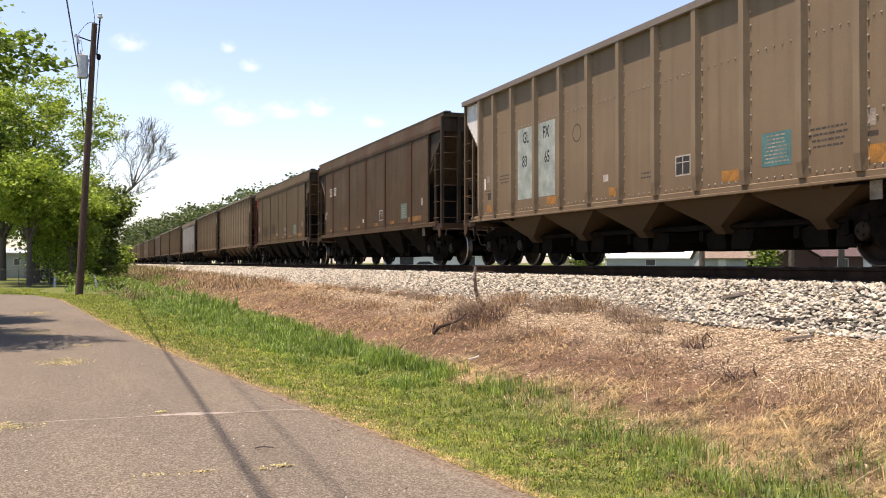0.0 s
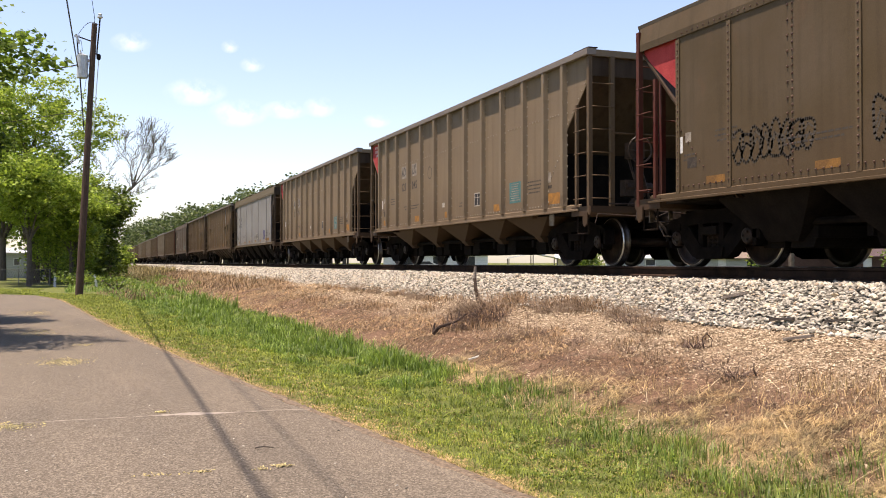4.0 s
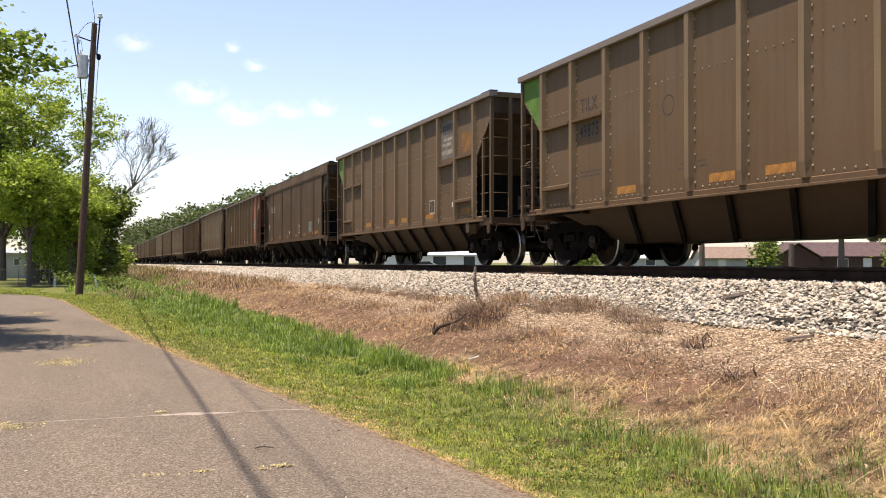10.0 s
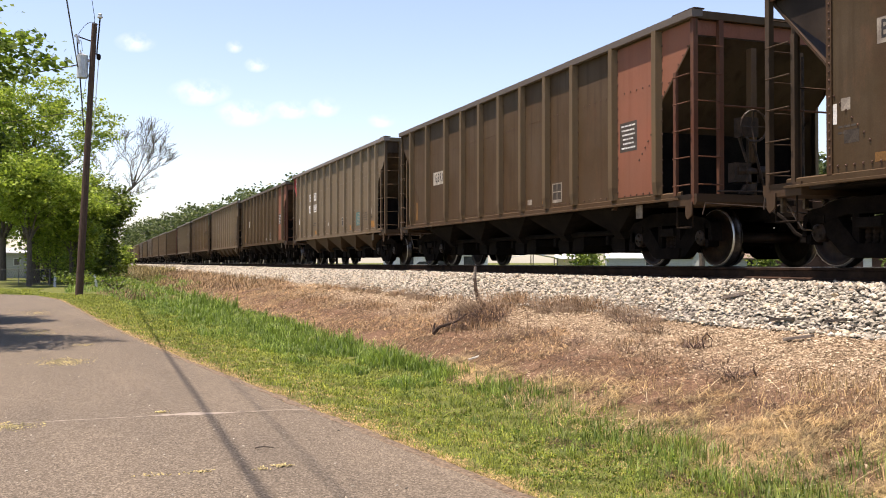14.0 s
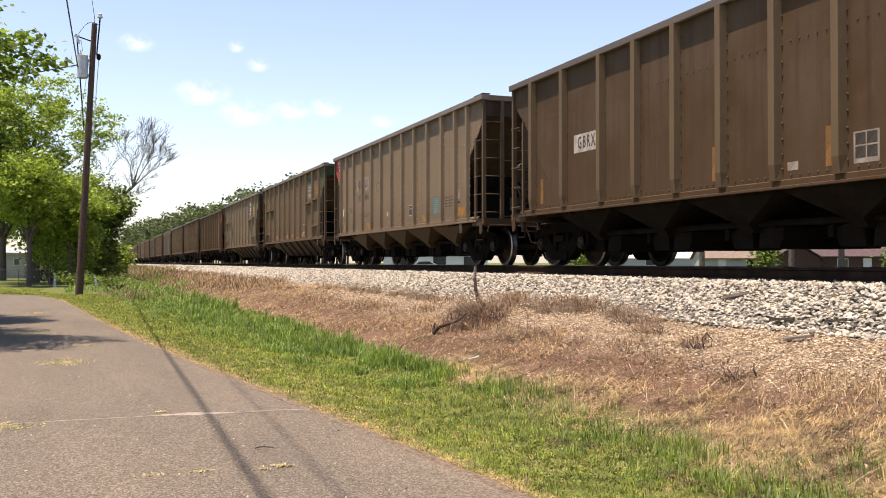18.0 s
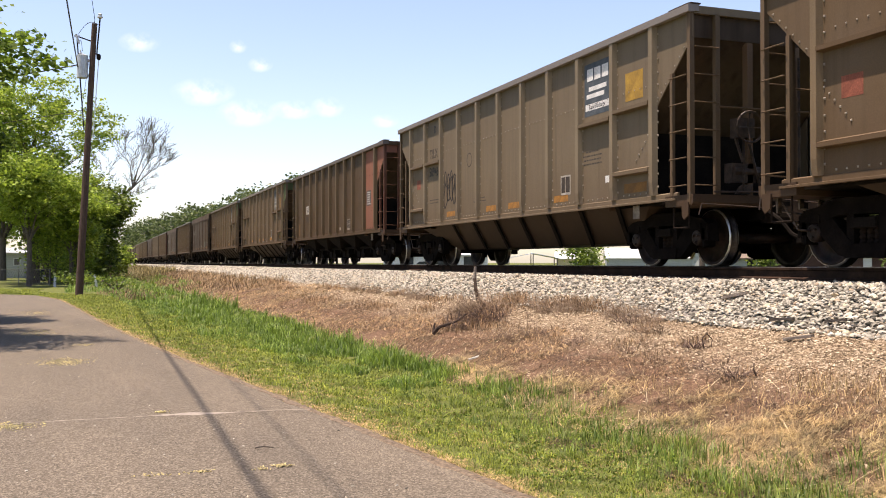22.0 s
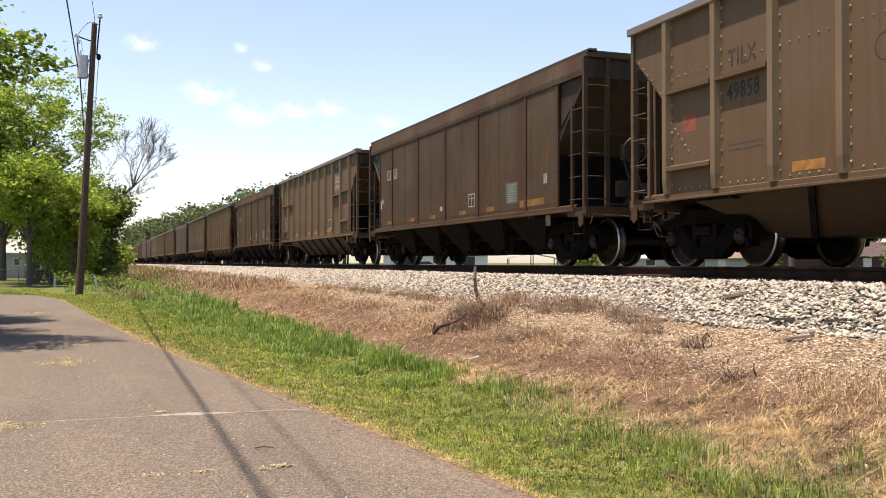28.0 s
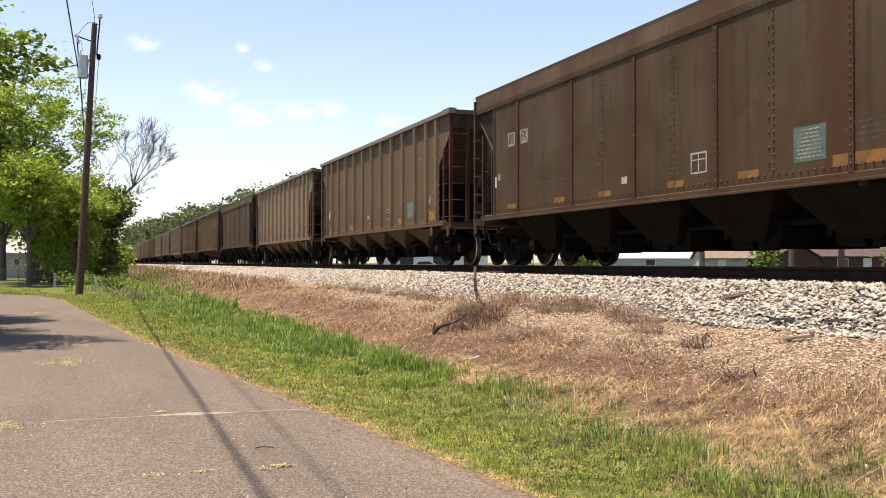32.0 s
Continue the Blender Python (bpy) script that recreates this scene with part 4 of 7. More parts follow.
# Coal dust and underside shade together set this dark tone.
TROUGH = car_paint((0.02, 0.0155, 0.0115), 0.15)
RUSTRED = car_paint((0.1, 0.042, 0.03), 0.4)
# Side colour darkened for the shade the bays hang in.
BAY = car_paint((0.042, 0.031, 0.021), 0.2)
REDDISH, GREENISH = car_paint((0.070, 0.013, 0.011), 0.2), car_paint((0.039, 0.070, 0.022), 0.2)


# Chord colours: scuffed metal plus the sky's reflection as a pale bluish tone.
SKYLIT_CHORDS = {TAUPE.name: car_paint((0.257, 0.255, 0.273), 0.1), TAN.name: car_paint((0.237, 0.24, 0.26), 0.12), PALE.name: car_paint((0.266, 0.275, 0.312), 0.08), UMBER.name: car_paint((0.152, 0.153, 0.169), 0.2),
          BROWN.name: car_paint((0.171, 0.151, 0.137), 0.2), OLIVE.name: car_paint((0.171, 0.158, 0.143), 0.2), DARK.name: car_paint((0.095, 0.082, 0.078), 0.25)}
# Dustier, lighter post paint, raised further to include the posts' highlight.
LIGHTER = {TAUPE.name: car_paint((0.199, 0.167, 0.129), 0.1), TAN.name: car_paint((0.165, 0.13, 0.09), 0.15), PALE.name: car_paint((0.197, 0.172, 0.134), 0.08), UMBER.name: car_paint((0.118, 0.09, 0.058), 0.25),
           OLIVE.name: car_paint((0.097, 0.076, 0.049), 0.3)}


def adlx(car, a, b, n1, n2):
    patch("mark_ground", car, 3.95, 4.17, 2.52, 2.9, DUSTY)
    patch("mark_ground", car, 3.6, 3.66, 2.5, 2.88, DUSTY)
    patch("mark_ground", car, 2.68, 3.14, 2.5, 2.92, DUSTY)
    lettering(a, 0.26, BLACK, car, 3.88, 2.7, -1.527)
    lettering(b, 0.26, BLACK, car, 2.93, 2.7, -1.527)
    lettering(n1, 0.23, BLACK, car, 3.88, 2.26, -1.526, 0.86, 1.1)
    lettering(n2, 0.23, BLACK, car, 2.9, 2.26, -1.526, 0.86, 1.1)


def tilx(car, number):
    lettering("TILX", 0.25, STAIN, car, 4.42, 2.96, -1.526, 0.8, 1.12)
    lettering(number, 0.25, BLACK, car, 4.4, 2.48, -1.526, 0.78, 1.08)


def bbfx(car, number="", ground=DUSTY):
    boxed(car, "BB", 5.2, 2.74, 0.22, 0.36, ground)
    boxed(car, "FX", 4.56, 2.74, 0.22, 0.36, ground)
    if number:
        lettering(number[:2], 0.24, STAIN, car, 5.12, 2.3, -1.526, 0.9)
        if number[2:]:
            lettering(number[2:], 0.24, STAIN, car, 4.42, 2.3, -1.526, 0.9)


def build_train():
    A = "open-top ribbed coal hopper car with {} sides"
    B = "open-top smooth-sided riveted coal hopper car with {} sides"
    C = "open-top trough-bottom ribbed coal car with {} sides"
    u = usual
    hopper_car(0, "ribbed", TAUPE, A.format("taupe-grey"), [(u, "ribbed"), (lambda k: patch("mark_ground", k, 4.25, 2.5, 1.4, 2.9, PALEGREEN),), (lambda k: [lettering(t, 0.24, BLACK, k, y, z, -1.527) for t, y, z in
               (("GL", 3.85, 2.68), ("FX", 2.9, 2.68), ("83", 3.9, 2.18), ("65", 2.85, 2.18))],)], corner=WHITE)
    hopper_car(1, "plain", BROWN, B.format("rust-streaked brown"), [(u, "plain", DIMTEAL), (bbfx, "64", OFFWHITE)])
    hopper_car(2, "plain", OLIVE, B.format("dusty olive-brown"), [(u, "plain", DIMTEAL), (scrawl, 4.0, 1.7, 1.6, 0.5, GHOST), (scrawl, 1.6, 1.75, 1.2, 0.5, GHOST)], corner=RED, end_paint=REDDISH, rear_end=-1)
    hopper_car(3, "ribbed", TAUPE, A.format("taupe-grey"), [(u, "ribbed"), (boxed, "AD", 3.88, 2.7, 0.26, 0.44, DUSTY), (boxed, "LX", 2.93, 2.7, 0.26, 0.44, DUSTY), (lambda k: [lettering(t, 0.23, BLACK, k, y, 2.26, -1.526, 0.86, 1.1) for t, y in (("121", 3.88), ("045", 2.9))],)], corner=RED)
    hopper_car(4, "ribbed", TAUPE, A.format("taupe-grey"), [(u, "ribbed"), (boxed, "AD", 3.88, 2.7, 0.26, 0.44, DUSTY), (boxed, "LX", 2.93, 2.7, 0.26, 0.44, DUSTY), (lambda k: [lettering(t, 0.23, BLACK, k, y, 2.26, -1.526, 0.86, 1.1) for t, y in (("120", 3.88), ("714", 2.9))],)], corner=RED)
    hopper_car(5, "plain", SILVER, B.format("scuffed silver-grey"), [(u, "plain", PURPLE), (lambda k: [lettering(t, h, BLACK, k, y, z) for t, y, z, h in (("B B", 5.18, 2.7, 0.22), ("F X", 4.48, 2.7, 0.22), ("6 4", 5.18, 2.32, 0.22), ("9 5 2", 4.4, 2.32, 0.22))],)], corner=DEEPGREEN, chord_paint=OLIVE, lip=OLIVELIP)
    hopper_car(6, "trough", TAN, C.format("dusty tan"), [(u, "trough"), (tilx, "49875"), (logo, -4.37, 3.24), (lambda k: patch("red_label", k, -5.45, -5.8, 2.05, 2.32, BRICKRED),), (lambda k: patch("orange_patch", k, -5.35, -5.95, 2.78, 3.25, OCHRE),)], corner=GREEN)
    hopper_car(7, "trough", TAN, C.format("dusty tan"), [(u, "trough"), (tilx, "49792"), (logo, -4.37, 3.24), (lambda k: patch("orange_patch", k, -5.35, -5.95, 2.78, 3.25, OCHRE),)], corner=GREEN)
    hopper_car(8, "plain", BROWN, B.format("rust-streaked brown"), [(u, "plain", DIMTEAL), (bbfx,)])
    hopper_car(9, "brown", UMBER, A.format("brown"), [(gbrx, False)], front_panel=(SALMON, "tall"), end_paint=RUSTRED)
    hopper_car(10, "ribbed", PALE, A.format("pale grey"), [(u, "ribbed"), (lambda k: [boxed(k, t, y, z, 0.23, 0.42 if len(t) == 2 else 0.58) for t, y, z in (("CI", 3.74, 2.77), ("TX", 2.9, 2.77), ("601", 3.77, 2.3), ("525", 2.86, 2.3))],)], corner=RED)
    hopper_car(11, "brown", UMBER, A.format("brown"), [(gbrx, False)], front_panel=(SALMON, "tall"), end_paint=RUSTRED)
    hopper_car(12, "ribbed", TAUPE, A.format("taupe-grey"), [(u, "ribbed"), (adlx, "AD", "LX", "120", "666")], corner=RED)
    hopper_car(13, "trough", TAN, C.format("dusty tan"), [(u, "trough"), (tilx, "49836"), (lambda k: patch("red_label", k, 5.5, 5.85, 2.05, 2.32, BRICKRED),), (logo, -4.37, 3.24), (lambda k: patch("orange_patch", k, -5.35, -5.95, 2.78, 3.25, OCHRE),)], front_panel=(GREENISH, "tri"))
    hopper_car(14, "trough", PALE, C.format("pale grey"), [(u, "trough"), (tilx, "50946"), (logo, -4.37, 3.24, WHITE), (lambda k: patch("orange_patch", k, -5.35, -5.9, 2.8, 3.28, YELLOW, -1.527),), (scrawl, 3.1, 1.95, 0.98, 0.9, BLACK), (lambda k: lettering("D", 0.2, BLACK, k, 4.3, 3.6),), (lambda k: patch("red_label", k, 5.5, 5.8, 2.1, 2.36, BRICKRED),)])
    hopper_car(15, "brown", UMBER, A.format("brown"), [(gbrx, True)], front_panel=(SALMON, "tall"), end_paint=RUSTRED)
    hopper_car(16, "trough", TAN, C.format("dusty tan"), [(u, "trough"), (logo, -4.37, 3.24), (lambda k: patch("orange_patch", k, -5.35, -5.95, 2.78, 3.25, OCHRE),)], front_panel=(GREENISH, "tri"))
    hopper_car(17, "trough", TAN, C.format("dusty tan"), [(u, "trough"), (tilx, "49858"), (lambda k: patch("red_label", k, 5.5, 5.85, 2.05, 2.32, BRICKRED),), (logo, -4.37, 3.24)], front_panel=(GREENISH, "tri"))
    hopper_car(18, "plain", BROWN, B.format("rust-streaked brown"), [(u, "plain", DIMTEAL), (bbfx, "64912"), (lambda k: [lettering(w, 0.09, DUSTY, k, 6.75, z, -1.481) for w, z in (("COUPLER", 3.62), ("END", 3.48))],)], corner=DEEPGREEN)
    hopper_car(19, "trough", TAN, C.format("dusty tan"), [(u, "trough"), (tilx, "49895"), (logo, -4.37, 3.24), (lambda k: patch("red_label", k, -5.45, -5.8, 2.05, 2.32, BRICKRED),)], corner=GREEN)
    hopper_car(20, "plain", BROWN, B.format("rust-streaked brown"), [(u, "plain", DIMTEAL), (bbfx,)], front_panel=(DEEPGREEN, "band"))
    hopper_car(21, "ribbed", TAN, A.format("dusty tan"), [(u, "ribbed")], end_paint=REDDISH)
    hopper_car(22, "ribbed", TAUPE, A.format("taupe-grey"), [(u, "ribbed")])
    tail = ["plain", "trough", "trough", "ribbed", "plain", "ribbed", "brown", "trough", "plain", "ribbed", "ribbed", "trough", "plain", "brown", "ribbed", "plain", "trough"]
    hue = {"plain": (DARK, "dark brown"), "trough": (TAN, "dusty tan"), "ribbed": (TAUPE, "taupe-grey"), "brown": (UMBER, "brown")}
    for i, kind in enumerate(tail):
        p, word = hue[kind]
        hopper_car(23 + i, kind, p, {"plain": B, "trough": C, "ribbed": A, "brown": A}[kind].format(word), near=i < 2)


def gbrx(car, number):
    for y in (5.9, 2.4, 0.2, -2.1):
        patch("reflector", car, y - 0.06, y + 0.06, 1.25, 1.75, OCHRE)
    patch("mark_ground", car, 3.57, 4.53, 2.12, 2.46, OFFWHITE)
    lettering("GBRX", 0.23, BLACK, car, 4.05, 2.29, -1.527, 0.66, 1.35)
    if number:
        lettering("9012", 0.27, BLACK, car, 4.1, 1.88, -1.526, 0.95, 1.2)
    patch("white_label", car, -1.35, -1.55, 1.26, 1.37, DUSTY)
    patch("load_box", car, -2.5, -2.9, 1.24, 1.62, DUSTY)
    for z0, z1, y0, y1 in ((1.3, 1.44, -2.53, -2.69), (1.3, 1.44, -2.71, -2.87), (1.46, 1.6, -2.53, -2.69), (1.46, 1.6, -2.71, -2.87)):
        patch("load_field", car, y0, y1, z0, z1, STAIN, -1.526)
    patch("info_panel", car, -5.08, -5.62, 1.95, 2.45, FADED, -1.5265)
    bars(car, -5.35, 2.4, 0.46, 6, WHITE, 0.075, -1.531)


build_train()
# ---- plants ----
def leafy(name, dark, light, sheen=0.45, through_light=0.35, tufts=7.0):
    """Leaf surface that varies from leaf to leaf and lets some light through."""
    m, n, l, b = mat(name, sheen, 0.0, 0.35)
    g = n.new("ShaderNodeNewGeometry")
    mid = tuple((x + y) / 2 for x, y in zip(dark, light))
    tone = ramp_of(n, l, g.outputs["Random Per Island"], [(0.0, dark), (0.55, mid), (1.0, light)])
    patch_ = ramp_of(n, l, noise_of(n, l, coords(n, l), 0.9, 3.0), [(0.3, (0.75, 0.78, 0.75)), (0.7, (1.2, 1.15, 1.1))])
    col = mixed(n, l, 1.0, tone, patch_, "MULTIPLY")
    # tufts a hand wide differ in tone and in how far they have dried
    tuft = ramp_of(n, l, noise_of(n, l, coords(n, l), tufts, 3.0, 0.6), [(0.32, (0.5, 0.56, 0.55)), (0.5, (0.95, 0.95, 0.95)), (0.68, (1.38, 1.4, 1.2))])
    col = mixed(n, l, 1.0, col, tuft, "MULTIPLY")
    l.new(col, b.inputs["Base Color"])
    t = n.new("ShaderNodeBsdfTranslucent")
    l.new(col, t.inputs[0])
    x = n.new("ShaderNodeMixShader")
    x.inputs[0].default_value = through_light
    l.new(b.outputs[0], x.inputs[1])
    l.new(t.outputs[0], x.inputs[2])
    l.new(x.outputs[0], n["Material Output"].inputs[0])
    return m


LEAF = leafy("spring_leaves", (0.13, 0.21, 0.022), (0.37, 0.47, 0.07), 0.5, 0.5, tufts=1.6)
LEAF_MID = leafy("bough_leaves", (0.06, 0.11, 0.012), (0.2, 0.29, 0.04), 0.5, 0.55)
LEAF_DARK = leafy("shade_leaves", (0.06, 0.1, 0.014), (0.21, 0.285, 0.045), 0.45, 0.45, tufts=1.6)
LEAF_FAR = leafy("distant_leaves", (0.04, 0.065, 0.02), (0.13, 0.17, 0.055), tufts=0.5)
LAWN = leafy("short_turf", (0.05, 0.082, 0.008), (0.29, 0.335, 0.05), 0.7, 0.3)
YELLOWED = leafy("yellowed_turf", (0.17, 0.115, 0.05), (0.5, 0.37, 0.18), 0.8, 0.25)
REED = leafy("tall_green_grass", (0.045, 0.1, 0.013), (0.22, 0.32, 0.052), 0.5, 0.35)
STRAW = leafy("dry_straw", (0.12, 0.08, 0.042), (0.6, 0.455, 0.25), 0.8, 0.25)
THATCH = leafy("dead_brown_grass", (0.06, 0.036, 0.02), (0.275, 0.175, 0.105), 0.9, 0.15)
TWIG = plain("dry_twig", (0.07, 0.045, 0.035), (0.16, 0.11, 0.085), 9.0, 0.9)
GREYWOOD = plain("bare_grey_branch", (0.085, 0.07, 0.052), (0.17, 0.14, 0.11), 6.0, 0.9)
BARK = plain("bark", (0.06, 0.048, 0.038), (0.14, 0.115, 0.09), 5.0, 0.95, 0.0, 0.6, (4, 4, 1))
RS = np.random.RandomState


def leaf_quads(points, size, seed, flat=0.5):
    """Four-cornered bent leaves about the given points."""
    r = RS(seed)
    n = len(points)
    d = r.normal(size=(n, 3))
    d[:, 2] *= flat
    d /= np.linalg.norm(d, axis=1)[:, None]
    e = np.cross(d, r.normal(size=(n, 3)))
    e /= np.linalg.norm(e, axis=1)[:, None]
    s = (size * r.uniform(0.6, 1.3, n))[:, None]
    w = s * 0.55
    up = np.array([0, 0, 1.0]) * s * 0.15
    v = np.stack([points - d * s, points + e * w + up, points + d * s, points - e * w + up], axis=1).reshape(-1, 3)
    f = np.arange(n * 4).reshape(-1, 4)
    return v, f


def grow(rng, b, tips, p, d, length, r, depth, levels, droop=0.0, fork=(2, 4), wide=0.75, thin=0.0):
    """One limb and its branches; the ends are collected in tips."""
    steps_ = 3
    for k in range(steps_):
        q = p + d * (length / steps_)
        r1 = max(thin, r * (1 - 0.22 / (1 if depth else 1.3)))
        b.rod(p, q, r, r1, 6 if depth < 2 else 4, False)
        p, r = q, r1
        d = (d + Vector((rng.uniform(-1, 1), rng.uniform(-1, 1), rng.uniform(-0.7, 0.8) - droop)) * 0.16).normalized()
        if depth >= 1 and depth < levels and k < steps_ - 1:
            side = (d + Vector((rng.uniform(-1, 1), rng.uniform(-1, 1), rng.uniform(-0.3, 0.7))) * 0.9).normalized()
            grow(rng, b, tips, p, side, length * 0.5, r * 0.5, depth + 2, levels, droop, fork, wide, thin)
    tips.append((p.copy(), depth))
    if depth < levels:
        for _ in range(rng.randint(*fork)):
            side = (d + Vector((rng.uniform(-1, 1), rng.uniform(-1, 1), rng.uniform(-0.25, 0.8))) * wide).normalized()
            grow(rng, b, tips, p, side, length * rng.uniform(0.6, 0.82), r * 0.62, depth + 1, levels, droop, fork, wide, thin)


def tree(label, at, height, seed, leaf=None, leaf_size=0.3, per_tip=40, spread=1.0, levels=4, lean=(0, 0, 1), bark=None, low=0.28, group="", shoots=0, clump=0.042, shell=0.16, thin=0.0, sprays=2, spray=0.35):
    rng = random.Random(seed)
    t = thing("tree", label, "tree", at, 0, group)
    b, tips = Build(), []
    trunk = height * low
    d = Vector(lean).normalized()
    p = Vector((0, 0, -0.2))
    b.rod(p, p + d * trunk, height * 0.022, height * 0.017, 9, False)
    part("trunk", b.mesh("trunk"), bark or BARK, t)
    b = Build()
    p = p + d * trunk
    for k in range(5):
        a = 2 * math.pi * k / 5 + rng.uniform(-0.4, 0.4)
        side = (d + Vector((math.cos(a), math.sin(a), 0.35)) * 0.75 * spread).normalized()
        grow(rng, b, tips, p, side, height * 0.22, height * 0.011, 1, levels, thin=thin)
    grow(rng, b, tips, p, d, height * 0.26, height * 0.014, 1, levels, thin=thin)
    part("branching", b.mesh("branching"), bark or BARK, t)
    if leaf:
        pts = []
        r = RS(seed)
        for q, dep in tips:
            if dep < 2 and r.uniform() < 0.6:
                continue
            # leaves hang in flat sprays with gaps of sky between them
            for _ in range(sprays):
                k = max(4, int(per_tip / sprays * r.uniform(0.5, 1.5)))
                mid = np.array(q) + r.normal(size=3) * np.array([1, 1, 0.7]) * height * clump
                pts.append(mid + r.normal(size=(k, 3)) * np.array([1, 1, 0.45]) * spray)
        if shoots:
            pts.append(np.stack([r.normal(0, height * shell * spread, shoots), r.normal(0, height * shell * spread, shoots), np.abs(r.normal(height * 0.22, height * 0.14, shoots))], axis=1))
        pts = np.concatenate(pts)
        v, f = leaf_quads(pts, leaf_size, seed + 1)
        swarm("crown", v, f, leaf, "", "", "stuff", t)
    return t


def shrub(label, at, w, h, seed, leaf, n=900, size=0.22):
    t = thing("shrub", label, "shrub", at)
    rng, r = random.Random(seed), RS(seed)
    cl = []
    for k in range(14):
        a, q = rng.uniform(0, 6.3), rng.uniform(0.1, 0.9) * w / 2
        tip = Vector((math.cos(a) * q, math.sin(a) * q, h * rng.uniform(0.35, 0.95)))
        part("stem", Build().rod((0.1 * math.cos(a), 0.1 * math.sin(a), 0), tip, 0.04, 0.01, 5, False), BARK, t)
        cl.append(np.array(tip) + r.normal(size=(n // 14, 3)) * np.array([w * 0.13, w * 0.13, h * 0.17]))
    pts = np.concatenate(cl)
    pts[:, 2] = np.abs(pts[:, 2])
    v, f = leaf_quads(pts, size, seed + 1)
    swarm("foliage", v, f, leaf, "", "", "stuff", t)
    return t


def heights_at(x, y):
    return np.array([ground_z(a, b) for a, b in zip(x, y)])


def blades(x, y, h, w, bend, seed, lift=0.0):
    """Grass blades: each a bent, tapering strip of three triangles. bend: how far the tip leans, per height."""
    r = RS(seed)
    n = len(x)
    z = heights_at(x, y) - 0.01 + lift
    a = r.uniform(0, 2 * np.pi, n)
    lean = r.uniform(0.2, 1.0, n) * bend * h
    cx, cy = np.cos(a), np.sin(a)
    sx, sy = -cy * w / 2, cx * w / 2
    base = np.stack([x, y, z], 1)
    side = np.stack([sx, sy, np.zeros(n)], 1)
    go = np.stack([cx, cy, np.zeros(n)], 1)
    mid = base + go * (lean * 0.35)[:, None]
    mid[:, 2] += h * 0.6
    tip = base + go * lean[:, None]
    tip[:, 2] += h * np.clip(1.0 - 0.25 * bend, 0.15, 1.0)
    v = np.stack([base - side, base + side, mid + side * 0.8, mid - side * 0.8, tip], 1).reshape(-1, 3)
    k = np.arange(n)[:, None] * 5
    f = np.concatenate([k + [0, 1, 2], k + [0, 2, 3], k + [3, 2, 4]])
    return v, f


def strands(x, y, length, w, seed, lift=0.02, rise=0.25, lay=None):
    """Lying stalks: bent ribbons that follow the ground; lay: the heading, in radians, that most of them share."""
    r = RS(seed)
    n = len(x)
    a = r.uniform(0, 2 * np.pi, n)
    if lay is not None:
        a = lay + 0.7 * field(x, y, 1.4, 61.0) + r.normal(0, 0.8, n) + np.pi * (r.uniform(0, 1, n) < 0.5)
    c, s_ = np.cos(a), np.sin(a)
    bend = r.uniform(-0.5, 0.5, n)
    mx, my = x + c * length * 0.5, y + s_ * length * 0.5
    tx, ty = mx + np.cos(a + bend) * length * 0.5, my + np.sin(a + bend) * length * 0.5
    z = heights_at(x, y)
    up = r.uniform(0, 1, n) * lift
    arch = r.uniform(0, 1, n) ** 2 * length * rise
    slope = 0.28 * np.clip((x - 3.9) * 2, 0, 1) * (x < 7.6)
    base = np.stack([x, y, z + up * 0.3], 1)
    mid = np.stack([mx, my, z + (mx - x) * slope + up + arch], 1)
    tip = np.stack([tx, ty, z + (tx - x) * slope + up * 0.5 + arch * r.uniform(0, 1.6, n)], 1)
    side = np.stack([-s_ * w / 2, c * w / 2, np.zeros(n)], 1)
    v = np.stack([base - side, base + side, mid + side, mid - side, tip], 1).reshape(-1, 3)
    k = np.arange(n)[:, None] * 5
    return v, np.concatenate([k + [0, 1, 2], k + [0, 2, 3], k + [3, 2, 4]])


def scatter(n, x0, x1, y0, y1, seed, power=1.0):
    """Places, thicker towards the near end for power > 1."""
    r = RS(seed)
    y = y0 + (y1 - y0) * r.uniform(0, 1, n) ** power
    return r.uniform(x0, x1, n), y


def field(x, y, scale, seed):
    return np.array([noise.noise((a * scale, b * scale, seed)) for a, b in zip(x, y)])


